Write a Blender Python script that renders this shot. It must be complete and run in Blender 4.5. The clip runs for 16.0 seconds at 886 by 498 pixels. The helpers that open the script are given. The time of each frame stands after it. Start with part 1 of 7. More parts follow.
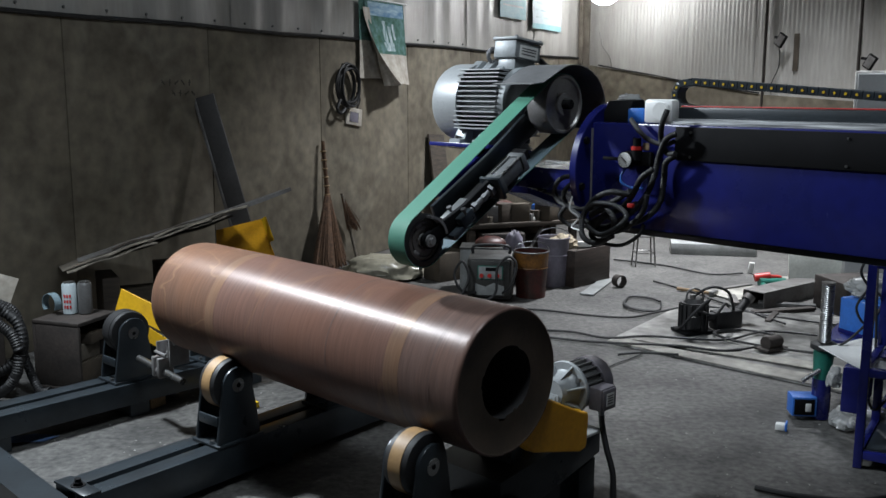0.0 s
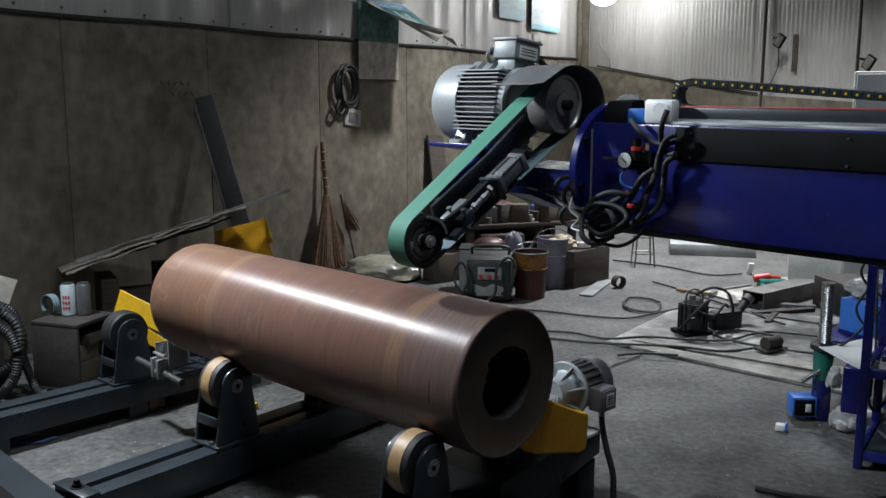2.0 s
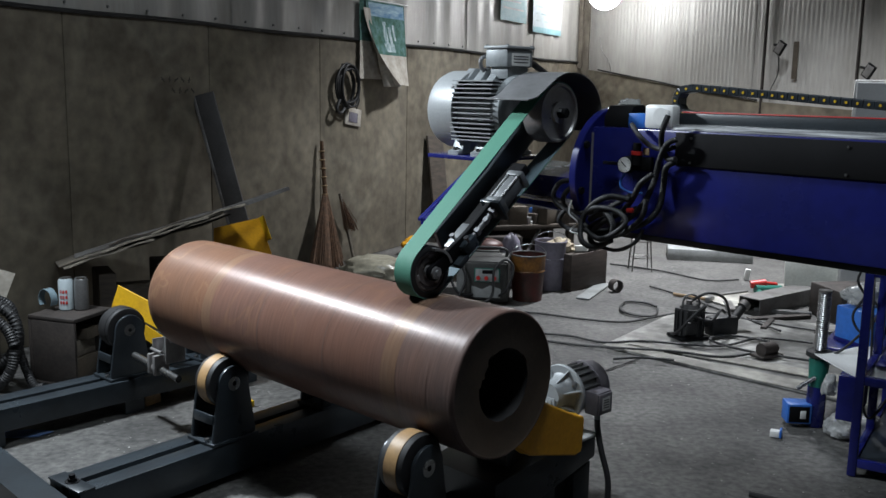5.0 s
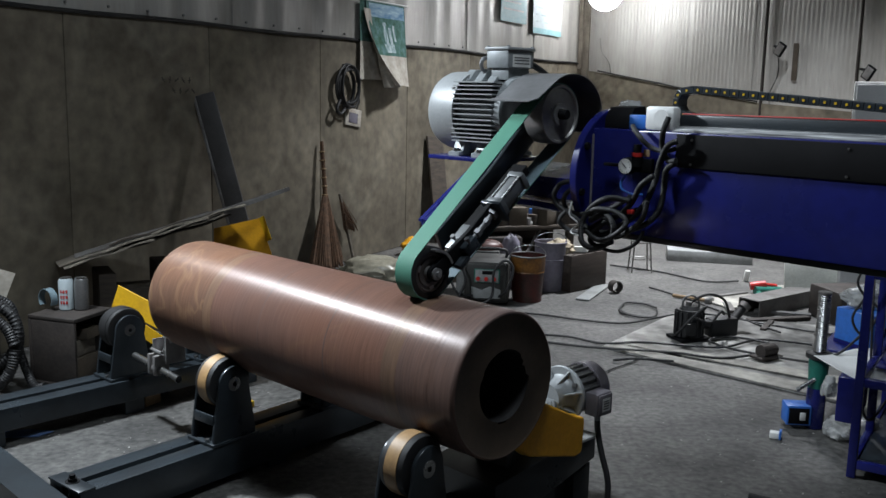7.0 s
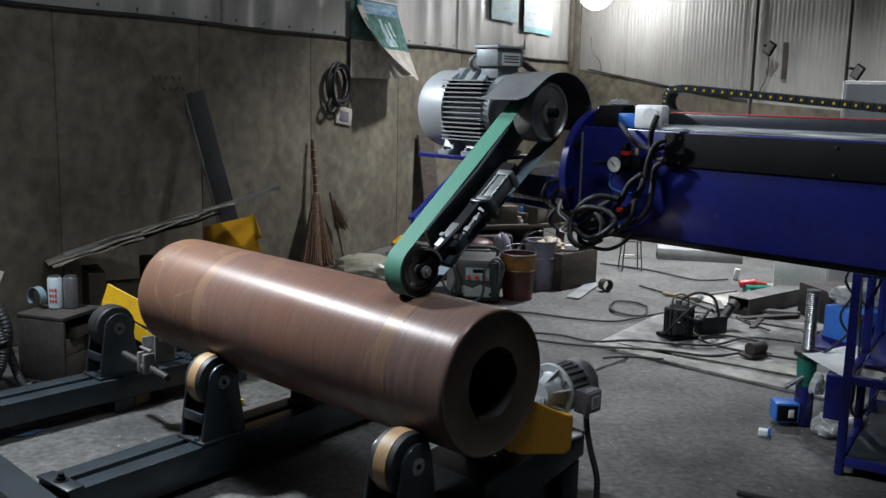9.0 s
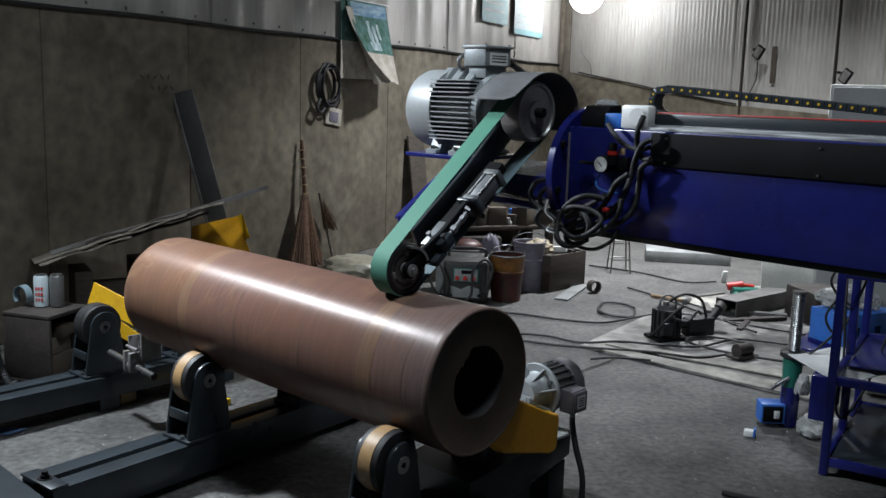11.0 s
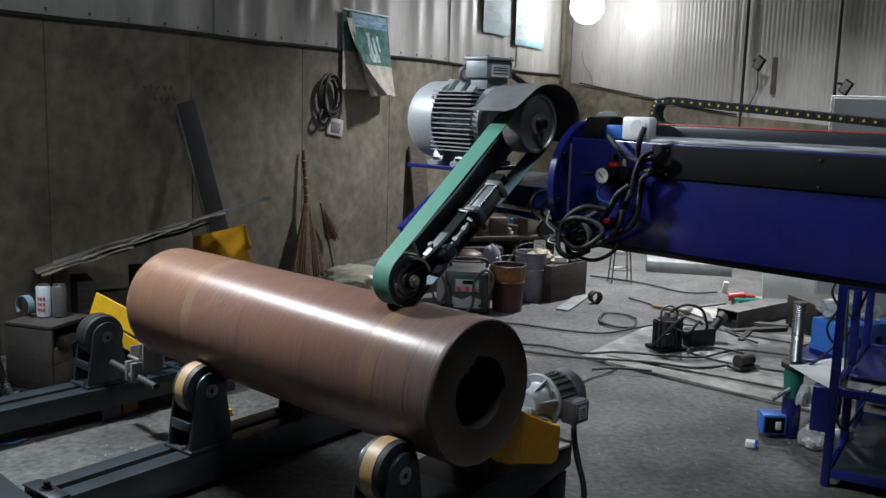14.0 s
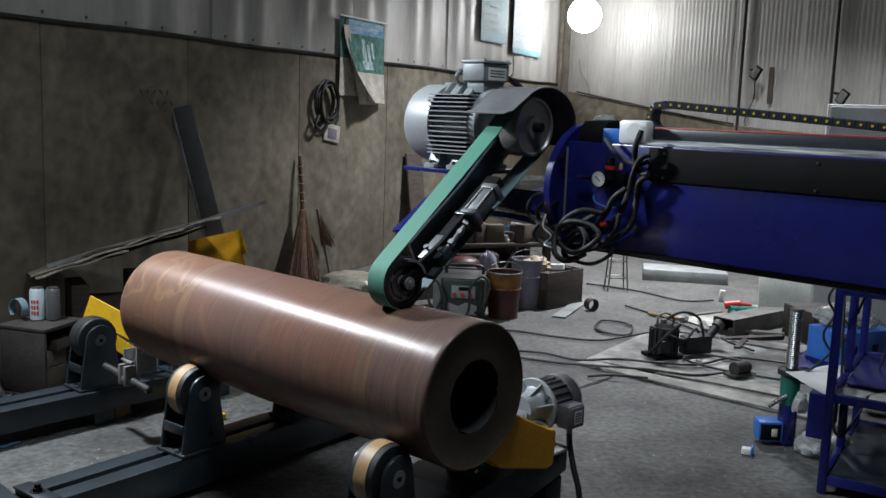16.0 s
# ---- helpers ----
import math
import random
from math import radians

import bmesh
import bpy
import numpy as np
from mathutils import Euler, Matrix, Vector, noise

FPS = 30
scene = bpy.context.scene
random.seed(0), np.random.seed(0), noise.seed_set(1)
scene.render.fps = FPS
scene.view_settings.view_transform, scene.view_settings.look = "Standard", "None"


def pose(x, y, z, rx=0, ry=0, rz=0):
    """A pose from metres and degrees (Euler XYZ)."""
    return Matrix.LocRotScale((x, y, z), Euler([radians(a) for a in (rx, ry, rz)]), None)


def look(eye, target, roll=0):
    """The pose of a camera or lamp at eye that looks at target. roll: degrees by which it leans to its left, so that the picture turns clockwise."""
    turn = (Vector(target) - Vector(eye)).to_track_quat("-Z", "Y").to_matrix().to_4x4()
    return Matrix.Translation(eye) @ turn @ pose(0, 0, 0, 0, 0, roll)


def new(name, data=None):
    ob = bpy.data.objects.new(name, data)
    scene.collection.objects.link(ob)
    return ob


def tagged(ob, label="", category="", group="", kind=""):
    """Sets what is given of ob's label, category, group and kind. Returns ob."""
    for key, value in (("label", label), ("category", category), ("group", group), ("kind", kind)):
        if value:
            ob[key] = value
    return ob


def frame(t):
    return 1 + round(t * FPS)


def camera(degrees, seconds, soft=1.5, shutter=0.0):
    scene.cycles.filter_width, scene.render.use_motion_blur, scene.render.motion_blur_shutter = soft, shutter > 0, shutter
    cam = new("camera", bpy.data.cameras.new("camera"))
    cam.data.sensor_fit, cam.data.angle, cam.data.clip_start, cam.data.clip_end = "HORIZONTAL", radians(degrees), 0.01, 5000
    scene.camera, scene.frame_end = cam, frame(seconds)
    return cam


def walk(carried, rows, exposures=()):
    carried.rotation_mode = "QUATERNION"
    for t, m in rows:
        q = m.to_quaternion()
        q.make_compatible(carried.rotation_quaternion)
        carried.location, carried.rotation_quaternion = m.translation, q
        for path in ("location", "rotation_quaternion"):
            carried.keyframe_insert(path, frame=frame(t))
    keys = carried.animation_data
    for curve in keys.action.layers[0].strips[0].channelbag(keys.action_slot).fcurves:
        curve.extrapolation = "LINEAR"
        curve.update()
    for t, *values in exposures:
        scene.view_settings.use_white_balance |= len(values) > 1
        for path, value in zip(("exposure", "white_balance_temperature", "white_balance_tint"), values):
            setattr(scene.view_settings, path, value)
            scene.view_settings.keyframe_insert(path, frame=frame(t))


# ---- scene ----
cam = camera(50.78, 16.0)
walk(cam, [
    (0.0, pose(0.0000, 0.0000, 1.5824, 80.271, 0, 0.001) @ pose(0, 0, 0, 0, 0, 0.086)),
    (0.5, pose(-0.0012, 0.0010, 1.5827, 80.359, 0, -0.089) @ pose(0, 0, 0, 0, 0, 0.223)),
    (1.0, pose(-0.0027, 0.0007, 1.5834, 80.464, 0, -0.153) @ pose(0, 0, 0, 0, 0, 0.515)),
    (1.5, pose(-0.0037, 0.0044, 1.5825, 80.481, 0, -0.080) @ pose(0, 0, 0, 0, 0, 0.203)),
    (2.0, pose(-0.0032, 0.0062, 1.5801, 80.333, 0, -0.073) @ pose(0, 0, 0, 0, 0, 0.051)),
    (2.5, pose(-0.0023, 0.0026, 1.5803, 80.234, 0, -0.118) @ pose(0, 0, 0, 0, 0, 0.110)),
    (3.0, pose(-0.0076, 0.0019, 1.5813, 80.252, 0, -0.172) @ pose(0, 0, 0, 0, 0, 0.471)),
    (3.5, pose(-0.0050, -0.0043, 1.5830, 80.345, 0, -0.153) @ pose(0, 0, 0, 0, 0, 0.402)),
    (4.0, pose(-0.0040, -0.0018, 1.5818, 80.329, 0, -0.172) @ pose(0, 0, 0, 0, 0, 0.553)),
    (6.5, pose(-0.0224, -0.0003, 1.5833, 80.493, 0, -0.353) @ pose(0, 0, 0, 0, 0, 1.515)),
    (7.0, pose(-0.0152, -0.0032, 1.5840, 80.418, 0, -0.303) @ pose(0, 0, 0, 0, 0, 1.199)),
    (7.5, pose(-0.0192, 0.0001, 1.5831, 80.366, 0, -0.408) @ pose(0, 0, 0, 0, 0, 1.211)),
    (8.0, pose(-0.0167, -0.0025, 1.5821, 80.326, 0, -0.267) @ pose(0, 0, 0, 0, 0, 1.384)),
    (8.5, pose(-0.0067, -0.0096, 1.5823, 80.293, 0, -0.630) @ pose(0, 0, 0, 0, 0, 1.108)),
    (9.0, pose(-0.0072, -0.0076, 1.5826, 80.349, 0, -0.823) @ pose(0, 0, 0, 0, 0, 1.279)),
    (11.5, pose(0.0086, -0.0125, 1.5690, 80.576, 0, -1.441) @ pose(0, 0, 0, 0, 0, 1.651)),
    (12.0, pose(0.0022, -0.0105, 1.5720, 80.658, 0, -1.292) @ pose(0, 0, 0, 0, 0, 1.728)),
    (12.5, pose(0.0018, -0.0126, 1.5704, 80.759, 0, -1.144) @ pose(0, 0, 0, 0, 0, 1.774)),
    (13.0, pose(0.0010, -0.0169, 1.5712, 80.826, 0, -1.008) @ pose(0, 0, 0, 0, 0, 1.633)),
    (13.5, pose(0.0040, -0.0222, 1.5746, 81.031, 0, -0.998) @ pose(0, 0, 0, 0, 0, 1.627)),
    (14.0, pose(0.0037, -0.0216, 1.5753, 81.128, 0, -1.332) @ pose(0, 0, 0, 0, 0, 1.676)),
    (14.5, pose(0.0013, -0.0152, 1.5649, 81.111, 0, -1.433) @ pose(0, 0, 0, 0, 0, 1.570)),
    (15.0, pose(0.0089, -0.0101, 1.5527, 81.141, 0, -1.321) @ pose(0, 0, 0, 0, 0, 1.746)),
    (15.5, pose(0.0112, -0.0123, 1.5450, 81.480, 0, -1.460) @ pose(0, 0, 0, 0, 0, 1.972)),
    (16.0, pose(0.0083, -0.0102, 1.5492, 81.718, 0, -1.524) @ pose(0, 0, 0, 0, 0, 2.026)),
])

# world: a closed workshop, so only a faint sky comes in
world = bpy.data.worlds.new("sky")
scene.world = world
world.use_nodes = True
_n = world.node_tree.nodes
_sky = _n.new("ShaderNodeTexSky")
_sky.sky_type, _sky.sun_disc = "NISHITA", False
_sky.sun_elevation, _sky.sun_rotation = radians(20), radians(90)
world.node_tree.links.new(_sky.outputs[0], _n["Background"].inputs[0])
_n["Background"].inputs[1].default_value = 0.05
scene.view_settings.exposure = 0.16

YAW = -45.7                      # the machine's long direction
MF = pose(0, 0, 0, 0, 0, YAW)    # machine frame: x along the roller, y across it
WALL = 62.27                     # left wall's direction
WF = pose(-2.1103, 6.2502, 0, 0, 0, WALL)   # left wall frame: x along the wall, y away from the room
RF = pose(2.11, 14.28, 0, 0, 0, -53.4)    # right wall frame


def lamp(name, at, target, power, size, colour, cone=150):
    d = bpy.data.lights.new(name, "AREA")
    d.energy, d.shape, d.size, d.color = power, "DISK", size, colour
    d.spread = radians(cone)
    ob = new(name, d)
    ob.matrix_world = look(at, target)
    return ob


lamp("work_lamp_light", (-2.27, 4.19, 2.87), (-0.75, 3.55, 0.4), 86, 0.26, (0.83, 0.92, 1.0), 122)
lamp("ceiling_light_a", (2.4, 8.5, 4.8), (2.25, 8.9, 0), 250, 0.5, (0.905, 0.945, 1.0), 106)
# Unseen overhead fill, added to lift the dark parts.
lamp("fill_light", (0.2, 2.3, 4.8), (0.1, 3.0, 0.0), 82, 0.9, (0.80, 0.905, 1.0), 165)

# ---- materials ----


def mat(name, base, rough=0.6, metal=0.0, second=None, spread=0.5, scale=6.0, fine=60.0, bump=0.1, var=0.12, emit=0.0,
        stretch=(1, 1, 1), aniso=0.0, rvar=0.15, trans=0.0, spots=None, own=37.0, spec=0.5, grain=None, detail=6):
    m = bpy.data.materials.new(name)
    m.use_nodes = True
    nt = m.node_tree
    N, L = nt.nodes, nt.links
    p = N["Principled BSDF"]
    tc = N.new("ShaderNodeTexCoord")
    mp = N.new("ShaderNodeMapping")
    mp.inputs["Scale"].default_value = stretch
    L.new(tc.outputs["Object"], mp.inputs[0])
    info = N.new("ShaderNodeObjectInfo")
    big = N.new("ShaderNodeTexNoise")
    big.noise_dimensions = "4D"
    big.inputs["Scale"].default_value, big.inputs["Detail"].default_value, big.inputs["Roughness"].default_value = scale, detail, 0.62 + 0.012 * (detail - 6)
    L.new(mp.outputs[0], big.inputs["Vector"])
    mul = N.new("ShaderNodeMath")
    mul.operation, mul.inputs[1].default_value = "MULTIPLY", own
    L.new(info.outputs["Random"], mul.inputs[0])
    L.new(mul.outputs[0], big.inputs["W"])
    small = N.new("ShaderNodeTexNoise")
    small.inputs["Scale"].default_value, small.inputs["Detail"].default_value = fine, detail - 2
    if grain:
        gm = N.new("ShaderNodeMapping")
        gm.inputs["Scale"].default_value = grain
        L.new(tc.outputs["Object"], gm.inputs[0])
        L.new(gm.outputs[0], small.inputs["Vector"])
    else:
        L.new(mp.outputs[0], small.inputs["Vector"])
    ramp = N.new("ShaderNodeMapRange")
    ramp.inputs["From Min"].default_value, ramp.inputs["From Max"].default_value = 0.5 - spread * 0.3, 0.5 + spread * 0.3
    L.new(big.outputs["Fac"], ramp.inputs["Value"])
    mix = N.new("ShaderNodeMix")
    mix.data_type = "RGBA"
    sec = second or tuple(c * (1 - var * 2.5) for c in base)
    mix.inputs["A"].default_value, mix.inputs["B"].default_value = (*base, 1), (*sec, 1)
    L.new(ramp.outputs[0], mix.inputs["Factor"])
    hsv = N.new("ShaderNodeHueSaturation")
    vr = N.new("ShaderNodeMapRange")
    vr.inputs["From Min"].default_value, vr.inputs["From Max"].default_value = 0.25, 0.75
    vr.inputs["To Min"].default_value, vr.inputs["To Max"].default_value = 1 - var, 1 + var
    L.new(small.outputs["Fac"], vr.inputs["Value"])
    L.new(vr.outputs[0], hsv.inputs["Value"])
    col = mix.outputs["Result"]
    if spots:
        # thin wandering lines and flecks of a second colour: (colour, scale, width, amount)
        sn = N.new("ShaderNodeTexNoise")
        sn.inputs["Scale"].default_value, sn.inputs["Detail"].default_value, sn.inputs["Distortion"].default_value = spots[1], 3, 0.6
        L.new(mp.outputs[0], sn.inputs["Vector"])
        d1 = N.new("ShaderNodeMath")
        d1.operation, d1.inputs[1].default_value = "SUBTRACT", 0.5
        L.new(sn.outputs["Fac"], d1.inputs[0])
        d2 = N.new("ShaderNodeMath")
        d2.operation = "ABSOLUTE"
        L.new(d1.outputs[0], d2.inputs[0])
        d3 = N.new("ShaderNodeMapRange")
        d3.inputs["From Min"].default_value, d3.inputs["From Max"].default_value = 0.0, spots[2]
        d3.inputs["To Min"].default_value, d3.inputs["To Max"].default_value = spots[3], 0.0
        L.new(d2.outputs[0], d3.inputs["Value"])
        d4 = N.new("ShaderNodeMath")
        d4.operation = "MULTIPLY"
        L.new(d3.outputs[0], d4.inputs[0])
        L.new(ramp.outputs[0], d4.inputs[1])
        mx = N.new("ShaderNodeMix")
        mx.data_type = "RGBA"
        L.new(d4.outputs[0], mx.inputs["Factor"])
        L.new(col, mx.inputs["A"])
        mx.inputs["B"].default_value = (*spots[0], 1)
        col = mx.outputs["Result"]
    L.new(col, hsv.inputs["Color"])
    L.new(hsv.outputs[0], p.inputs["Base Color"])
    rr = N.new("ShaderNodeMapRange")
    rr.inputs["To Min"].default_value, rr.inputs["To Max"].default_value = max(0.03, rough - rvar), min(1, rough + rvar)
    L.new(big.outputs["Fac"], rr.inputs["Value"])
    L.new(rr.outputs[0], p.inputs["Roughness"])
    p.inputs["Metallic"].default_value = metal
    p.inputs["Specular IOR Level"].default_value = spec
    if bump:
        b = N.new("ShaderNodeBump")
        b.inputs["Strength"].default_value, b.inputs["Distance"].default_value = bump, 0.004
        L.new(small.outputs["Fac"], b.inputs["Height"])
        L.new(b.outputs[0], p.inputs["Normal"])
    if aniso:
        p.inputs["Anisotropic"].default_value = aniso
        p.inputs["Anisotropic Rotation"].default_value = 0.25
        tg = N.new("ShaderNodeTangent")
        tg.direction_type, tg.axis = "RADIAL", "X"
        L.new(tg.outputs[0], p.inputs["Tangent"])
    if emit:
        p.inputs["Emission Color"].default_value, p.inputs["Emission Strength"].default_value = (*base, 1), emit
    if trans:
        p.inputs["Transmission Weight"].default_value = trans
        p.inputs["IOR"].default_value = 1.3
    return m


M = dict(
    floor=mat("floor_concrete", (0.102, 0.098, 0.092), 0.64, second=(0.030, 0.029, 0.028), spread=0.62, scale=1.7, detail=9, fine=30, bump=0.9, var=0.68, rvar=0.25, spots=((0.016, 0.016, 0.016), 0.7, 0.004, 0.8)),
    concrete=mat("wall_concrete", (0.198, 0.170, 0.124), 0.85, second=(0.060, 0.050, 0.036), spread=0.75, scale=1.2, detail=6, fine=9, bump=0.3, var=0.34, own=0.25, spots=((0.25, 0.225, 0.175), 0.9, 0.05, 0.5)),
    sheet=mat("galvanised_sheet", (0.40, 0.39, 0.37), 0.5, 0.10, second=(0.27, 0.255, 0.23), spread=0.9, scale=1.6, fine=14, bump=0.04, var=0.10, stretch=(2, 2, 0.35)),
    ceiling=mat("roof_sheet", (0.55, 0.55, 0.54), 0.6, scale=1.0),
    roller=mat("rusty_turned_steel", (0.168, 0.083, 0.057), 0.38, 0.06, second=(0.114, 0.072, 0.061), spread=0.9, scale=1.9, fine=130, bump=0.22, var=0.16, stretch=(1, 0.8, 0.8), grain=(1, 0.05, 0.05), aniso=0.6, spec=0.23, rvar=0.22, spots=((0.27, 0.150, 0.078), 2.0, 0.014, 0.32)),
    roller_near=mat("grey_scored_steel", (0.156, 0.090, 0.069), 0.37, 0.08, second=(0.106, 0.076, 0.069), spread=0.6, scale=2.6, fine=120, bump=0.25, var=0.2, stretch=(1.6, 0.6, 0.6), grain=(1, 0.05, 0.05), aniso=0.6, spec=0.25, rvar=0.2, spots=((0.07, 0.055, 0.052), 2.6, 0.02, 0.35)),
    roller_far=mat("orange_rusted_steel", (0.172, 0.087, 0.052), 0.40, 0.08, second=(0.118, 0.072, 0.054), spread=0.8, scale=3.2, fine=110, bump=0.22, var=0.16, grain=(1, 0.06, 0.06), aniso=0.5, spec=0.16, rvar=0.14, spots=((0.30, 0.18, 0.10), 3.0, 0.02, 0.5)),
    chrome=mat("worn_chrome", (0.20, 0.20, 0.205), 0.45, 0.45, second=(0.13, 0.13, 0.135), scale=14, fine=120, bump=0.03, var=0.1, rvar=0.1),
    alu=mat("turned_aluminium", (0.33, 0.325, 0.325), 0.34, 0.5, second=(0.22, 0.205, 0.20), scale=9, fine=120, bump=0.04, var=0.08),
    hubgrey=mat("stained_turned_steel", (0.17, 0.155, 0.150), 0.4, 0.35, second=(0.10, 0.088, 0.084), scale=9, fine=120, bump=0.05),
    peel=mat("pale_peeling_veneer", (0.22, 0.195, 0.155), 0.8, second=(0.07, 0.06, 0.048), spread=0.45, scale=11, detail=5, bump=0.3, var=0.3),
    notice=mat("pale_printed_notice", (0.40, 0.46, 0.48), 0.6, second=(0.33, 0.38, 0.40), scale=4, bump=0.02, var=0.04),
    filmgrey=mat("dusty_film", (0.34, 0.32, 0.25), 0.3, second=(0.16, 0.15, 0.115), spread=0.6, scale=9, bump=0.4, fine=22, var=0.2),
    # Darker than the shell: the end face's shade is in this colour.
    roller_end=mat("shaded_steel_end", (0.066, 0.045, 0.030), 0.6, 0.1, second=(0.040, 0.029, 0.020), scale=5, bump=0.1),
    # Near-black stands in for the unlit depth of the bore.
    bore=mat("shaded_bore", (0.006, 0.005, 0.005), 0.8, 0.1),
    rust_band=mat("orange_rust_film", (0.195, 0.112, 0.070), 0.36, 0.08, second=(0.135, 0.088, 0.066), scale=4, fine=130, bump=0.16, aniso=0.6, rvar=0.08, grain=(1, 0.05, 0.05), var=0.18, spec=0.2),
    frame=mat("dark_grey_paint", (0.030, 0.038, 0.045), 0.30, 0.1, second=(0.016, 0.020, 0.024), scale=5, fine=90, bump=0.05, rvar=0.1),
    steel=mat("bright_steel", (0.45, 0.45, 0.45), 0.28, 0.95, scale=9, fine=120, bump=0.03),
    darksteel=mat("dark_steel", (0.22, 0.22, 0.22), 0.36, 0.7, scale=9, fine=120, bump=0.05),
    tan=mat("tan_polyurethane", (0.36, 0.22, 0.095), 0.5, second=(0.25, 0.15, 0.07), scale=14, bump=0.05),
    blue=mat("dark_blue_enamel", (0.011, 0.014, 0.125), 0.26, second=(0.008, 0.011, 0.088), scale=3, fine=25, bump=0.05, var=0.12, rvar=0.10),
    skyblue=mat("light_blue_paint", (0.03, 0.16, 0.55), 0.4, second=(0.03, 0.12, 0.42), scale=6, bump=0.03),
    black=mat("black_panel", (0.005, 0.005, 0.006), 0.7, spec=0.12, scale=5, bump=0.03),
    rubber=mat("black_rubber", (0.013, 0.013, 0.014), 0.58, scale=8, bump=0.1),
    motor=mat("silver_grey_paint", (0.30, 0.315, 0.32), 0.45, 0.1, second=(0.24, 0.252, 0.26), scale=5, fine=120, bump=0.04, var=0.06),
    motorlow=mat("grey_cast_paint", (0.27, 0.29, 0.30), 0.45, 0.2, scale=7, bump=0.08),
    hood=mat("hood_sheet", (0.17, 0.17, 0.175), 0.42, 0.12, second=(0.11, 0.11, 0.112), scale=4, bump=0.03),
    belt=mat("green_abrasive", (0.038, 0.178, 0.120), 0.7, second=(0.056, 0.205, 0.138), scale=2, fine=260, bump=0.15, var=0.08, stretch=(6, 0.6, 0.6)),
    backing=mat("grey_belt_backing", (0.14, 0.20, 0.23), 0.75, second=(0.11, 0.15, 0.17), scale=4, fine=200, bump=0.05),
    yellow=mat("yellow_paint", (0.62, 0.36, 0.012), 0.4, second=(0.50, 0.28, 0.015), scale=5, fine=60, bump=0.04),
    brightyellow=mat("fresh_yellow_paint", (0.62, 0.40, 0.006), 0.42, second=(0.50, 0.31, 0.010), scale=5, bump=0.03),
    orange=mat("orange_guard_paint", (0.62, 0.30, 0.012), 0.42, second=(0.52, 0.24, 0.012), scale=6, fine=70, bump=0.04),
    white=mat("white_plastic", (0.75, 0.75, 0.74), 0.35, var=0.04, bump=0.02),
    paper=mat("paper", (0.72, 0.72, 0.70), 0.85, second=(0.55, 0.55, 0.53), scale=8, bump=0.05, var=0.05),
    bulb=mat("lamp_glow", (0.95, 0.97, 1.0), 0.5, emit=40.0, bump=0),
    straw=mat("broom_straw", (0.135, 0.070, 0.036), 0.8, second=(0.055, 0.030, 0.017), scale=30, bump=0.3, var=0.25),
    wood=mat("raw_wood", (0.30, 0.205, 0.11), 0.75, second=(0.17, 0.11, 0.06), scale=8, stretch=(1, 6, 6), bump=0.2),
    darkwood=mat("grimy_wood", (0.060, 0.045, 0.033), 0.8, second=(0.030, 0.024, 0.019), scale=7, stretch=(1, 6, 6), bump=0.2),
    board=mat("peeling_board", (0.19, 0.165, 0.13), 0.8, second=(0.06, 0.05, 0.04), spread=0.8, scale=6, bump=0.3, var=0.2),
    greysteel=mat("mill_scale_steel", (0.20, 0.195, 0.19), 0.5, 0.5, second=(0.10, 0.09, 0.085), scale=6, bump=0.1),
    rusty=mat("rusty_iron", (0.052, 0.042, 0.037), 0.7, 0.3, second=(0.028, 0.024, 0.022), scale=8, bump=0.25, var=0.2),
    bucket=mat("old_tin_paint", (0.075, 0.012, 0.010), 0.45, 0.1, second=(0.028, 0.014, 0.010), spread=0.4, scale=7, bump=0.1, var=0.3),
    buckettop=mat("ochre_tin_paint", (0.20, 0.085, 0.016), 0.5, 0.1, second=(0.045, 0.022, 0.010), scale=9, spread=0.35, bump=0.1, var=0.3),
    lilac=mat("lilac_plastic", (0.19, 0.175, 0.22), 0.45, second=(0.10, 0.095, 0.115), scale=6, bump=0.04),
    beige=mat("beige_rag_cloth", (0.42, 0.36, 0.26), 0.95, second=(0.26, 0.21, 0.15), scale=18, bump=0.5),
    crate=mat("brown_grimy_wood", (0.044, 0.030, 0.023), 0.65, second=(0.024, 0.017, 0.014), scale=7, stretch=(1, 6, 6), bump=0.2),
    fancover=mat("mauve_grey_paint", (0.15, 0.138, 0.150), 0.42, second=(0.11, 0.10, 0.112), scale=6, bump=0.03),
    milkglass=mat("milky_sheet", (0.62, 0.64, 0.60), 0.3, second=(0.48, 0.49, 0.45), scale=4, bump=0.02),
    sootsheet=mat("sooty_steel_sheet", (0.070, 0.069, 0.067), 0.34, 0.2, second=(0.34, 0.335, 0.32), spread=0.32, scale=1.9, detail=5, fine=14, bump=0.2, var=0.5, rvar=0.25),
    plastic=mat("cloudy_film", (0.62, 0.63, 0.62), 0.25, trans=0.55, scale=20, bump=0.6, fine=30),
    teal=mat("teal_enamel", (0.015, 0.14, 0.105), 0.35, scale=6, bump=0.03),
    red=mat("red_plastic", (0.50, 0.025, 0.02), 0.4, scale=8, bump=0.03),
    greendark=mat("calendar_dark", (0.040, 0.095, 0.062), 0.9, second=(0.11, 0.19, 0.19), scale=14, spread=0.5, bump=0.02, var=0.25, spec=0.08),
    fallwhite=mat("calendar_falls", (0.50, 0.57, 0.60), 0.9, second=(0.05, 0.14, 0.13), scale=22, spread=0.4, stretch=(3, 1, 0.6), bump=0.02),
    oldpaper=mat("yellowed_paper", (0.44, 0.41, 0.36), 0.85, second=(0.28, 0.25, 0.21), scale=9, bump=0.25, fine=24, var=0.15, spec=0.3),
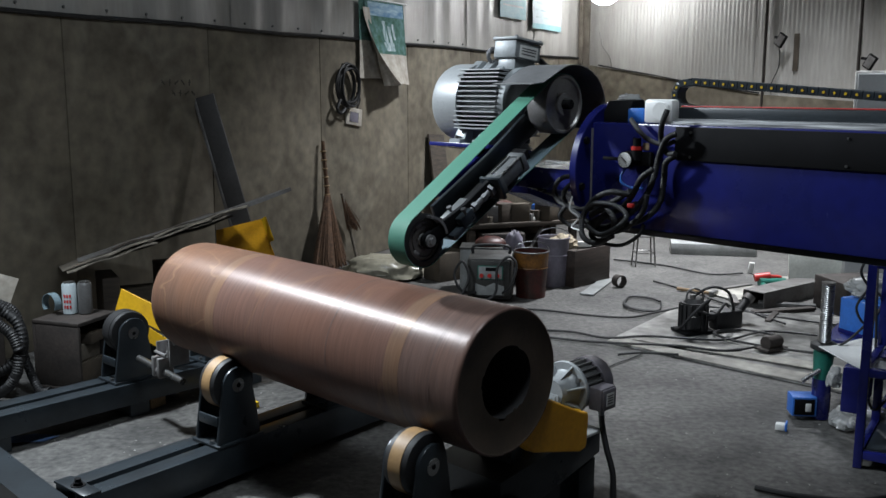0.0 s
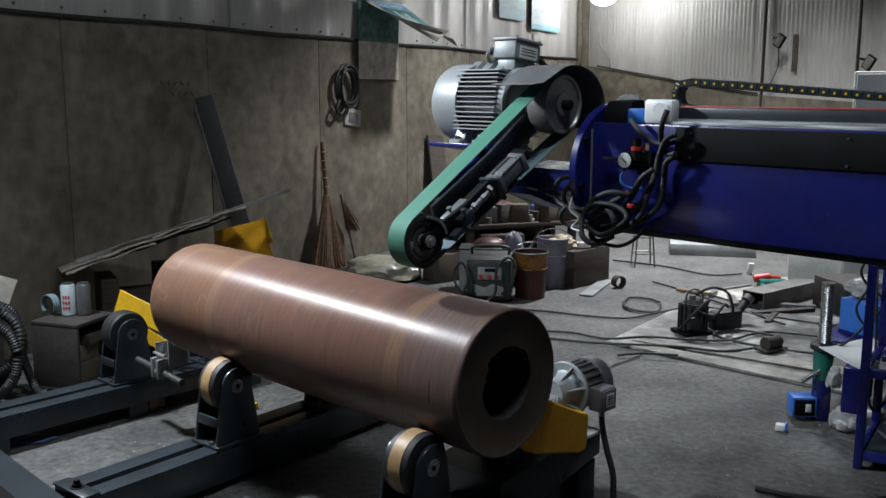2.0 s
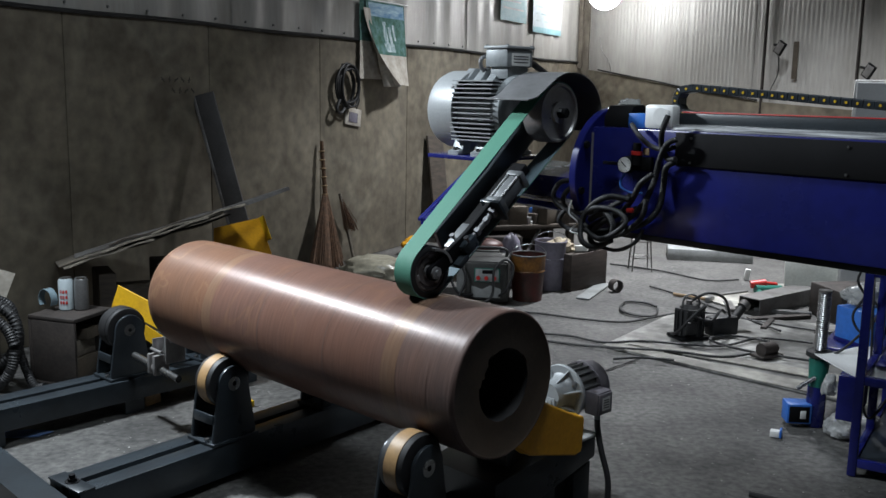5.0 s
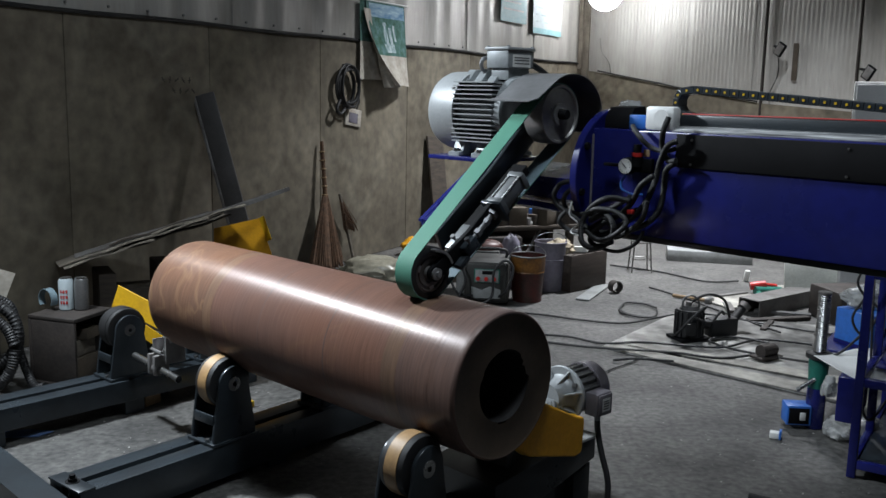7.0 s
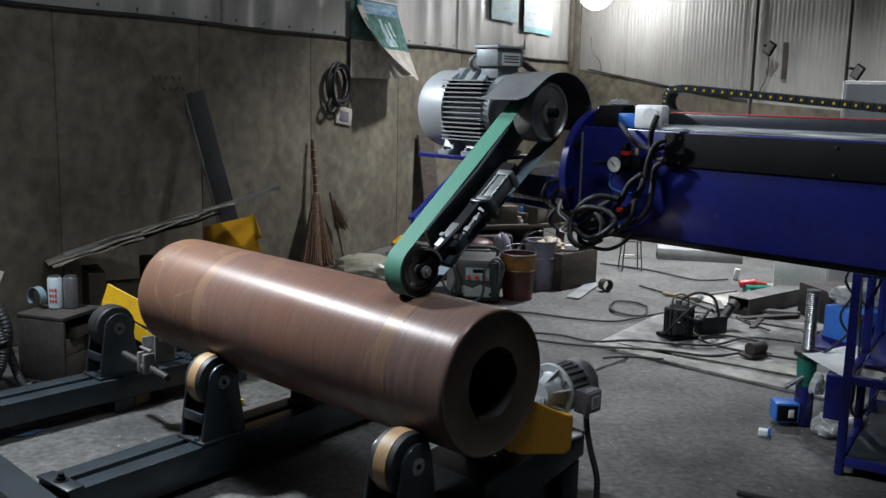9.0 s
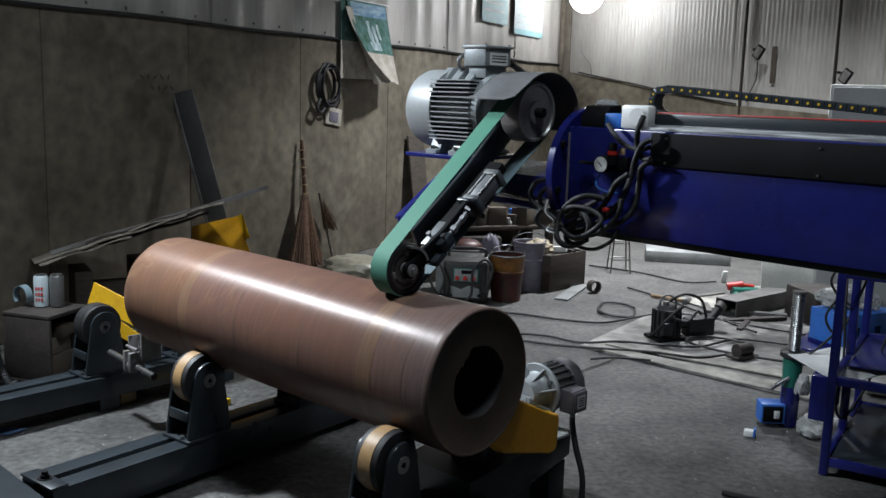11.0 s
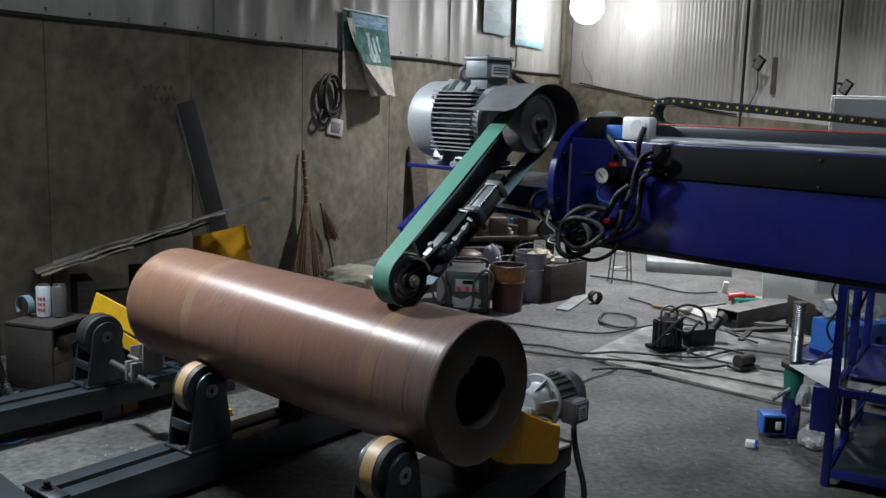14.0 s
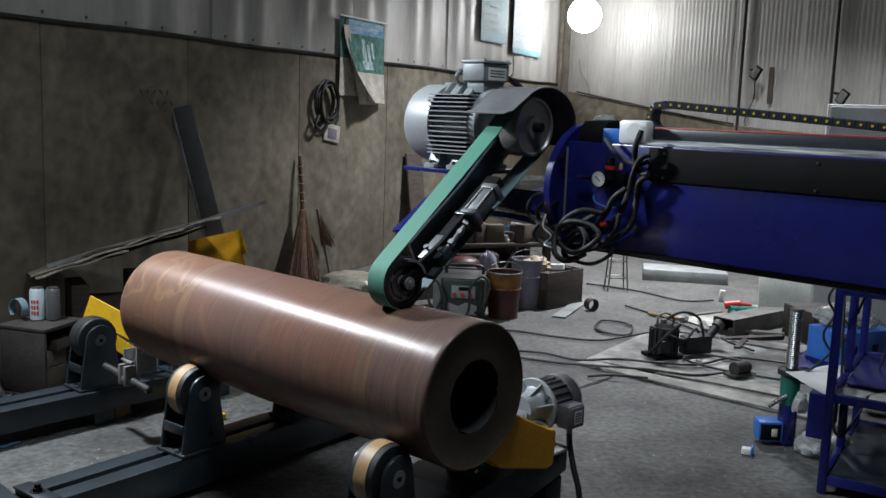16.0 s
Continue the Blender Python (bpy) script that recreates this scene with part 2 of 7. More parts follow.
    mountain=mat("printed_mountain_blue", (0.10, 0.19, 0.30), 0.9, second=(0.34, 0.45, 0.50), scale=9, spread=0.4, stretch=(0.6, 1, 2), bump=0.02, spec=0.08),
    cyan=mat("cyan_print", (0.16, 0.33, 0.37), 0.6, second=(0.25, 0.40, 0.42), scale=4, bump=0.02),
    ink=mat("ink", (0.03, 0.03, 0.035), 0.7, bump=0),
    # Streaks of pale and dark colour imitate the film's glints.
    tape=mat("taped_rail_glints", (0.62, 0.63, 0.64), 0.16, 0.35, second=(0.16, 0.165, 0.17), spread=0.35, scale=5, detail=4, stretch=(0.7, 14, 14), bump=1.0, fine=9, var=0.4),
    sheetmetal=mat("dusty_pale_sheet", (0.40, 0.385, 0.345), 0.45, 0.1, second=(0.13, 0.122, 0.11), spread=0.5, scale=2.6, detail=5, fine=14, bump=0.15, var=0.35),
    paler=mat("milky_plastic", (0.26, 0.27, 0.27), 0.4, second=(0.15, 0.155, 0.15), scale=6, bump=0.03),
    plank=mat("dark_scaled_steel", (0.060, 0.056, 0.055), 0.6, 0.0, second=(0.038, 0.036, 0.035), scale=5, bump=0.1),
    mark=mat("faint_mark", (0.062, 0.057, 0.045), 0.8, bump=0),
    cylgrey=mat("anodised_grey", (0.20, 0.21, 0.215), 0.4, 0.4, scale=6, bump=0.03),
    grit=mat("pale_grit", (0.42, 0.41, 0.39), 0.6, second=(0.12, 0.115, 0.11), spread=0.3, scale=40, bump=0),
    darkcase=mat("dark_grey_case", (0.034, 0.034, 0.031), 0.55, second=(0.018, 0.018, 0.017), scale=7, bump=0.05),
    cloth=mat("blue_cloth", (0.10, 0.17, 0.34), 0.9, scale=20, bump=0.3),
    cabinet=mat("cabinet_grey", (0.50, 0.51, 0.52), 0.4, second=(0.42, 0.43, 0.44), scale=3, bump=0.02, var=0.04),
    printgrey=mat("faded_print", (0.38, 0.45, 0.46), 0.7, bump=0),
    cardboard=mat("dusty_cardboard", (0.085, 0.066, 0.046), 0.85, second=(0.045, 0.036, 0.027), scale=5, bump=0.1),
)

# ---- mesh helpers ----


def B():
    return bmesh.new()


def box(bm, x0, x1, y0, y1, z0, z1, bev=0.0, m=None, seg=2):
    g = bmesh.ops.create_cube(bm, size=1.0)["verts"]
    bmesh.ops.transform(bm, verts=g, matrix=Matrix.Translation(((x0 + x1) / 2, (y0 + y1) / 2, (z0 + z1) / 2)) @ Matrix.Diagonal((x1 - x0, y1 - y0, z1 - z0, 1)))
    if bev:
        es = list({e for v in g for e in v.link_edges})
        r = bmesh.ops.bevel(bm, geom=es, offset=bev, segments=seg, affect="EDGES", profile=0.5)
        g = list({v for f in r["faces"] for v in f.verts} | {v for v in g if v.is_valid})
        g = list({v for v in g} | {w for v in g for e in v.link_edges for w in e.verts})
    if m is not None:
        bmesh.ops.transform(bm, verts=g, matrix=m)
    return bm


def cyl(bm, p, q, r, r2=None, n=20, caps=True):
    p, q = Vector(p), Vector(q)
    d = q - p
    g = bmesh.ops.create_cone(bm, cap_ends=caps, segments=n, radius1=r, radius2=r if r2 is None else r2, depth=d.length)["verts"]
    bmesh.ops.transform(bm, verts=g, matrix=Matrix.Translation((p + q) / 2) @ d.to_track_quat("Z", "Y").to_matrix().to_4x4())
    return bm


def lathe(bm, prof, n=48, at=(0, 0, 0), closed=False):
    """Turns (x, r) pairs about the x axis."""
    rings = []
    for x, r in prof:
        rings.append([bm.verts.new((at[0] + x, at[1] + r * math.cos(2 * math.pi * i / n), at[2] + r * math.sin(2 * math.pi * i / n))) for i in range(n)])
    pairs = list(zip(rings, rings[1:])) + ([(rings[-1], rings[0])] if closed else [])
    for a, b in pairs:
        for i in range(n):
            j = (i + 1) % n
            bm.faces.new((a[i], a[j], b[j], b[i]))
    if not closed:
        for ring in (rings[0], rings[-1]):
            bm.faces.new(ring)
    bmesh.ops.recalc_face_normals(bm, faces=bm.faces)
    return bm


def prism(bm, pts, x0, x1, bev=0.0):
    """Extrudes an outline of (y, z) pairs along x."""
    a = [bm.verts.new((x0, y, z)) for y, z in pts]
    b = [bm.verts.new((x1, y, z)) for y, z in pts]
    fs = [bm.faces.new(a), bm.faces.new(b[::-1])]
    n = len(pts)
    for i in range(n):
        fs.append(bm.faces.new((a[i], b[i], b[(i + 1) % n], a[(i + 1) % n])))
    bmesh.ops.recalc_face_normals(bm, faces=fs)
    if bev:
        es = list({e for f in fs[:2] for e in f.edges})
        bmesh.ops.bevel(bm, geom=es, offset=bev, segments=2, affect="EDGES", profile=0.5)
    return bm


def smooth_path(pts, steps=6, closed=False):
    P = [Vector(p) for p in pts]
    out, n = [], len(P)
    for i in range(n if closed else n - 1):
        g = (lambda k: P[k % n]) if closed else (lambda k: P[max(0, min(n - 1, k))])
        a, b, c, d = g(i - 1), g(i), g(i + 1), g(i + 2)
        for s in range(steps):
            t = s / steps
            out.append(0.5 * (2 * b + (c - a) * t + (2 * a - 5 * b + 4 * c - d) * t * t + (3 * b - a - 3 * c + d) * t ** 3))
    if not closed:
        out.append(P[-1])
    return out


def pipe(bm, pts, r, n=8, steps=6, closed=False, ribs=0.0):
    path = smooth_path(pts, steps, closed) if steps > 1 else [Vector(p) for p in pts]
    if ribs:
        fine, acc = [], 0
        for a, b in zip(path, path[1:]):
            k = max(1, round((b - a).length / (ribs / 2)))
            fine += [a.lerp(b, i / k) for i in range(k)]
        path = fine + [path[-1]]
    rings, side = [], None
    m = len(path)
    for i, p in enumerate(path):
        t = (path[(i + 1) % m] - path[i - 1]) if closed else (path[min(i + 1, m - 1)] - path[max(i - 1, 0)])
        t = t.normalized() if t.length > 1e-9 else Vector((1, 0, 0))
        if side is None:
            side = t.orthogonal().normalized()
        side = (side - t * side.dot(t)).normalized()
        up = t.cross(side)
        rad = r * (1 + (0.07 if i % 2 else -0.07)) if ribs else r
        rings.append([bm.verts.new(p + rad * (math.cos(2 * math.pi * k / n) * side + math.sin(2 * math.pi * k / n) * up)) for k in range(n)])
    for a, b in list(zip(rings, rings[1:])) + ([(rings[-1], rings[0])] if closed else []):
        for k in range(n):
            bm.faces.new((a[k], a[(k + 1) % n], b[(k + 1) % n], b[k]))
    if not closed:
        bm.faces.new(rings[0][::-1])
        bm.faces.new(rings[-1])
    return bm


def as_mesh(name, bm, material, angle=35):
    me = bpy.data.meshes.new(name)
    bmesh.ops.recalc_face_normals(bm, faces=bm.faces)
    bm.to_mesh(me)
    bm.free()
    for f in me.polygons:
        f.use_smooth = True
    me.set_sharp_from_angle(angle=radians(angle))
    me.materials.append(M[material])
    return me


def part(name, bm, material, parent, label="", angle=35):
    ob = new(name, as_mesh(name, bm, material, angle))
    ob.parent = parent
    return tagged(ob, label)


def thing(name, m, label, category, group="", kind=""):
    ob = new(name)
    ob.matrix_world = m
    ob.empty_display_size = 0.1
    return tagged(ob, label, category, group, kind)


def solid(name, bm, material, m, label, category="", group="", kind="", angle=35):
    ob = new(name, as_mesh(name, bm, material, angle))
    ob.matrix_world = m
    return tagged(ob, label, category, group, kind)


def at(a, b, z, rx=0, ry=0, rz=0):
    """A pose in the machine's frame."""
    return MF @ pose(a, b, z, rx, ry, rz)

# ---- structure ----


def floor_and_ceiling():
    bm = B()
    bmesh.ops.create_grid(bm, x_segments=90, y_segments=90, size=13)
    for v in bm.verts:
        v.co.z = 0.0035 * (noise.noise(v.co * 0.9) + 0.5 * noise.noise(v.co * 2.3)) - 0.003
    solid("floor", bm, "floor", pose(0, 6, 0), "dirty grey concrete workshop floor with stains", "floor", kind="structure")
    bm = B()
    box(bm, -13, 13, -13, 13, 0, 0.12)
    solid("ceiling", bm, "ceiling", pose(0, 6, 5.4), "grey sheet metal workshop roof", "ceiling", kind="structure")


def floor_joint():
    bm = B()
    rnd = random.Random(5)
    edge = [(0.62 + 0.66 * i / 14 + rnd.uniform(-0.006, 0.006), 4.82 + 0.74 * i / 14 + rnd.uniform(-0.006, 0.006)) for i in range(15)]
    a = [bm.verts.new((x, y, 0.0045)) for x, y in edge]
    b = [bm.verts.new((x + 0.009, y - 0.008, 0.0045)) for x, y in edge]
    for i in range(14):
        bm.faces.new((a[i], a[i + 1], b[i + 1], b[i]))
    solid("floor_crack", bm, "black", pose(0, 0, 0), "dark crack line in the concrete floor", "crack", kind="structure")


def corrugated(x0, x1, z0, z1, pitch, depth):
    """One ribbed sheet in a wall's frame."""
    bm = B()
    xs, x = [(x0, 0.0)], x0
    while x + pitch < x1:
        for dx, dy in ((0.42, 0), (0.56, -depth), (0.86, -depth), (1.0, 0)):
            xs.append((x + dx * pitch, dy))
        x += pitch
    xs.append((x1, 0.0))
    for side in (0.0, 0.006):
        lo = [bm.verts.new((a, b + side, z0)) for a, b in xs]
        hi = [bm.verts.new((a, b + side, z1)) for a, b in xs]
        for i in range(len(xs) - 1):
            bm.faces.new((lo[i], lo[i + 1], hi[i + 1], hi[i]))
    return bm


def left_wall():
    wall = thing("wall_left", WF, "grimy concrete panel wall with ribbed metal sheets above", "wall", kind="structure")
    bm = B()
    box(bm, -9, 9.4, 0.03, 0.2, 0, 2.02)
    part("backing", bm, "concrete", wall)
    joints = [-7.55, -6.1, -4.65, -3.23, -1.85, -0.467, 0.834, 2.241, 3.764, 5.2, 6.6, 8.0, 9.15]
    for a, b in zip(joints, joints[1:]):
        bm = B()
        box(bm, a + 0.004, b - 0.004, 0.0, 0.05, 0.0, 2.025, 0.004)
        part("panel", bm, "concrete", wall)
    # dark sealing strip between concrete and sheets
    bm = B()
    pipe(bm, [(x, -0.012, 2.028 + 0.006 * math.sin(x * 3.1)) for x in np.linspace(-8, 8.9, 36)], 0.014, 6, 1)
    part("seal_strip", bm, "rubber", wall)
    x = -8.9
    k = 0
    while x < 8.9:
        bm = corrugated(x, min(x + 1.02, 9.15), 2.03, 5.4, 0.34, 0.015)
        ob = part("metal_sheet", bm, "sheet", wall)
        ob.location.y = 0.012 * (k % 2)
        x += 1.0
        k += 1
    for x in np.arange(-2.2, 7.5, 0.34):
        bm = B()
        cyl(bm, (x + 0.05, -0.002, 2.075), (x + 0.05, -0.012, 2.075), 0.009, n=8)
        part("bolt", bm, "darksteel", wall)
    bm = B()
    box(bm, 8.98, 9.12, -0.10, 0.0, 0, 5.4, 0.005)
    box(bm, 8.80, 8.86, -0.06, 0.0, 1.95, 5.4, 0.004)
    part("corner_post", bm, "board", wall)


def right_wall():
    wall = thing("wall_right", RF, "grey ribbed metal wall with dark sooty base", "wall", kind="structure")
    bm = B()
    # sooty base whose upper edge drops along the wall
    for x0, x1, za, zb in ((0, 0.9, 1.95, 1.83), (0.9, 1.9, 1.83, 1.68), (1.9, 3.1, 1.68, 1.52), (3.1, 7.0, 1.52, 1.30)):
        vs = [bm.verts.new(p) for p in ((x0, -0.03, 0), (x1, -0.03, 0), (x1, -0.03, zb), (x0, -0.03, za),
                                        (x0, 0.1, 0), (x1, 0.1, 0), (x1, 0.1, zb), (x0, 0.1, za))]
        for f in ((0, 1, 2, 3), (7, 6, 5, 4), (3, 2, 6, 7), (0, 3, 7, 4), (1, 5, 6, 2)):
            bm.faces.new([vs[i] for i in f])
    part("base_wall", bm, "concrete", wall)
    for k, x in enumerate(np.arange(0.0, 6.9, 0.98)):
        bm = corrugated(x, x + 1.0, 1.2, 5.4, 0.062, 0.0028)
        ob = part("metal_sheet", bm, "sheet", wall)
        ob.location.y = 0.008 + 0.01 * (k % 2)
    for x, w in ((3.13, 0.022), (4.36, 0.02)):
        bm = B()
        box(bm, x, x + w, -0.05, -0.012, 0, 5.4, 0.004)
        part("post", bm, "rusty", wall)
    bm = B()
    pipe(bm, [(0.35, -0.05, 1.93), (0.9, -0.05, 1.845), (1.5, -0.05, 1.76), (1.9, -0.05, 1.695), (2.6, -0.05, 1.60), (3.1, -0.05, 1.54)], 0.012, 6, 3)
    part("seal_strip", bm, "rubber", wall)


def other_walls():
    bm = B()
    box(bm, -13, 13, 0, 0.2, 0, 5.4)
    solid("wall_back", bm, "ceiling", pose(0, -4.2, 0), "plain grey workshop wall", "wall", kind="structure")
    bm = B()
    box(bm, -0.2, 0, -10, 14, 0, 5.4)
    solid("wall_side", bm, "ceiling", pose(6.8, 0, 0), "plain grey workshop wall", "wall", kind="structure")
    bm = B()
    box(bm, -0.2, 0, -9, 4.5, 0, 5.4)
    solid("wall_side_near", bm, "concrete", pose(-5.6, 0, 0), "plain grey workshop wall", "wall", kind="structure")


floor_and_ceiling()
floor_joint()
left_wall()
right_wall()
other_walls()

# ---- the roller and its bed ----
AX = (2.174, 0.652)     # roller axis: across, height
R_ROLL, R_WHEEL, HUB_B, HUB_Z = 0.247, 0.105, 1.925, 0.41
LEN = 1.88
ROLL_F = pose(0.211, 2.9, 0.648, 0, 0, -44.0)


def roller():
    ob = thing("steel_roller", ROLL_F, "rust-brown turned steel roller with a hollow bore, on support wheels", "roller")
    R = R_ROLL
    prof = [(-LEN + 0.006, R * 0.52), (-LEN, R * 0.56), (-LEN, R - 0.05), (-LEN + 0.012, R - 0.022), (-LEN + 0.035, R - 0.006), (-LEN + 0.06, R - 0.0006), (-LEN + 0.075, R), (-LEN + 0.09, R), (-0.02, R), (-0.008, R), (-0.0015, R - 0.003), (0, R - 0.008)]
    split = -1.375
    for name, pr, mt, lab in (("shell", [(split, R), (-0.30, R)], "roller", ""), ("shell_near", [(-0.30, R)] + prof[-4:], "roller_near", "greyish scored near end of the shell"), ("shell_end", prof[:-4] + [(split, R)], "roller_far", "orange-rusted far end of the shell")):
        bm = B()
        lathe(bm, pr, 128)
        bmesh.ops.delete(bm, geom=[f for f in bm.faces if len(f.verts) > 4], context="FACES_ONLY")
        part(name, bm, mt, ob, lab, angle=25)
    # near end ring with a ragged bore
    n = 128
    bm = B()
    rings = []
    rnd = random.Random(3)
    rag = [0.0] * n
    for c, w, d in ((100, 4, -0.010), (106, 3, -0.007), (20, 2, -0.004), (60, 3, 0.005), (92, 2, 0.006)):
        for i in range(-w, w + 1):
            rag[(c + i) % n] += d
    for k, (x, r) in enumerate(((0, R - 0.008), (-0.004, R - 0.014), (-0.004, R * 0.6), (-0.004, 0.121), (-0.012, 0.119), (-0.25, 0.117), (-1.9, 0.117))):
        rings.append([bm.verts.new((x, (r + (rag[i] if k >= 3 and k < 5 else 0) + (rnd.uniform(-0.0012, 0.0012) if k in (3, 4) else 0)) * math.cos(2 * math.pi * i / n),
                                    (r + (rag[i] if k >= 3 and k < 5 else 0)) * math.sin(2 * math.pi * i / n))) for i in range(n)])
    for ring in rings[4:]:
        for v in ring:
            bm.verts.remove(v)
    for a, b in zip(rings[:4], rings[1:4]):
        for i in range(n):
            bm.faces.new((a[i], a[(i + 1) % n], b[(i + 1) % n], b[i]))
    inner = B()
    part("end_ring", bm, "roller_end", ob, "brown end face, darkened for its shade")
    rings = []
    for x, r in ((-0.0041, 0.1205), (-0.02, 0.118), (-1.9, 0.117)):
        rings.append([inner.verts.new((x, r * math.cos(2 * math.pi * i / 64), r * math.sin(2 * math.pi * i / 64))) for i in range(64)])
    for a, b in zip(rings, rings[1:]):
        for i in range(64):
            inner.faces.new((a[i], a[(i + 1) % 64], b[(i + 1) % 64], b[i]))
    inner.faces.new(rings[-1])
    part("bore", inner, "bore", ob, "bore wall, coloured black for the shade inside")
    for x0, x1 in ((-1.405, -1.345), (-0.33, -0.26)):
        bm = B()
        rr = R + 0.0004
        lathe(bm, [(x0, rr), (x1, rr)], 128)
        bmesh.ops.delete(bm, geom=[f for f in bm.faces if len(f.verts) > 4], context="FACES_ONLY")
        part("rust_band", bm, "rust_band", ob, "orange-brown rust band")
    for x in (-1.02, -0.63, -0.12):
        bm = B()
        rr = R + 0.0005
        lathe(bm, [(x - 0.0025, rr), (x + 0.0025, rr)], 128)
        bmesh.ops.delete(bm, geom=[f for f in bm.faces if len(f.verts) > 4], context="FACES_ONLY")
        part("score_ring", bm, "roller_near", ob, "thin dark scored ring")
    return ob


def outline_plate(w, h, r, hz):
    """A bracket plate's outline: straight base, tapering to a round head at height hz."""
    pts = [(-w / 2, 0), (w / 2, 0), (w / 2, h * 0.12)]
    for i in range(13):
        a = radians(-5 + 190 * i / 12)
        pts.append((r * math.cos(a), hz + r * math.sin(a)))
    pts.append((-w / 2, h * 0.12))
    return pts


def bracket(a, b, turn, group, label):
    ob = thing("wheel_bracket", at(a, b, 0.17, 0, 0, turn), label, "bracket", group)
    hz = HUB_Z - 0.17
    for x in (-0.075, 0.06):
        bm = B()
        prism(bm, outline_plate(0.21, 0.30, 0.074, hz), x, x + 0.015, 0.0035)
        part("side_plate", bm, "frame", ob)
    bm = B()
    box(bm, -0.085, 0.085, -0.115, 0.115, 0.001, 0.014, 0.002)
    part("base_plate", bm, "frame", ob)
    bm = B()
    box(bm, -0.06, 0.06, -0.098, -0.088, 0.085, 0.125, 0.002)
    part("cross_tie", bm, "frame", ob)
    for y in (-0.105, 0.105):
        bm = B()
        cyl(bm, (0.03, y, 0.014), (0.03, y, 0.026), 0.011, n=6)
        part("bolt", bm, "steel", ob)
    bm = B()
    cyl(bm, (-0.085, 0, hz), (0.077, 0, hz), 0.029, n=24)
    part("axle_cap", bm, "steel", ob, "steel axle cap")
    bm = B()
    cyl(bm, (0.0755, 0, hz), (0.079, 0, hz), 0.009, n=16)
    part("axle_socket", bm, "black", ob)
    return ob


def wheel(parent, tan):
    hz = HUB_Z - 0.17
    w = part("wheel", lathe(B(), [(-0.05, 0.03), (-0.05, 0.083), (-0.046, R_WHEEL - 0.006), (-0.03, R_WHEEL - 0.002), (0.03, R_WHEEL - 0.002), (0.046, R_WHEEL - 0.006), (0.05, 0.083), (0.05, 0.03)], 48), "rubber", parent, "black wheel")
    w.location = (0, 0, hz)
    t = part("tread", lathe(B(), [(-0.026, R_WHEEL - 0.003), (-0.025, R_WHEEL), (0.025, R_WHEEL), (0.026, R_WHEEL - 0.003)], 48), tan, w, "tan polyurethane tread")
    return w


def transverse_bar(a, b0, b1, turn):
    ob = thing("bed_crossbar", at(a, b0, 0, 0, 0, turn) @ pose(0, -b0, 0), "dark grey painted steel crossbar with a slotted top, on the floor", "machine bed", "crossbars of the roller bed")
    low = 0.065 if a < -4 else 0.032
    for x0, x1 in ((-0.105, -0.018), (0.018, 0.105)):
        bm = B()
        prism(bm, [(b0, low), (b1, low), (b1, 0.17), (b0, 0.17)], x0, x1, 0.004)
        part("rail", bm, "frame", ob)
    for b in (b0 + 0.08, (b0 + b1) / 2, b1 - 0.08):
        bm = B()
        box(bm, -0.1, 0.1, b - 0.05, b + 0.05, 0.0, low + 0.002)
        part("foot", bm, "frame", ob)
    # Black strip fills the gap, for the shade between the rails.
    bm = B()
    box(bm, -0.017, 0.017, b0 + 0.02, b1 - 0.02, 0.07, 0.10)
    part("slot_floor", bm, "black", ob)
    bm = B()
    box(bm, -0.104, 0.104, b0 - 0.006, b0 + 0.06, 0.1705, 0.178, 0.001)
    part("end_plate", bm, "frame", ob)
    bm = B()
    cyl(bm, (0, b0 + 0.03, 0.178), (0, b0 + 0.03, 0.192), 0.018, n=6)
    cyl(bm, (0, b0 + 0.03, 0.176), (0, b0 + 0.03, 0.181), 0.026, n=20)
    cyl(bm, (0, b0 + 0.03, 0.19), (0, b0 + 0.03, 0.205), 0.011, n=12)
    part("bolt", bm, "black", ob, "black hex bolt")
    return ob


ROLL = roller()
WHEELS = []
for a, near, turn in ((-2.085, 1.912, 6.5), (-3.225, 1.918, 6.5), (-4.275, 1.995, 3.0)):
    mid = AX[0] + 0.0297 * (a + 1.93) * -1
    for b in (near, 2 * mid - near):
        br = bracket(a - (b - near) * math.tan(radians(turn)), b, turn, "wheel brackets of the roller bed", "dark grey steel wheel bracket with a tan-treaded wheel" if a > -4 else "dark grey steel wheel bracket with a black wheel")
        WHEELS.append(wheel(br, "tan" if a > -4 else "rubber"))
for a, turn in ((-2.008, 6.5), (-3.172, 6.5), (-4.235, 3.0)):
    transverse_bar(a, 1.24, 3.05 if turn > 4 and a < -3 else 2.75, turn)


def bed_side_rail():
    bm = B()
    prism(bm, [(1.10, 0.0), (1.225, 0.0), (1.225, 0.15), (1.10, 0.15)], -5.2, -1.6, 0.004)
    solid("bed_side_rail", bm, "frame", MF, "dark grey painted steel side rail of the roller bed", "machine bed")


bed_side_rail()

# ---- the grinder ----
PIV = (-2.1, 2.94, 1.285)
CW = (2.13 - 2.94, 0.980 - 1.285)      # contact wheel centre, from the pivot
DW = (2.785 - 2.94, 1.508 - 1.285)     # drive pulley centre
R_C, R_D = 0.0905, 0.112


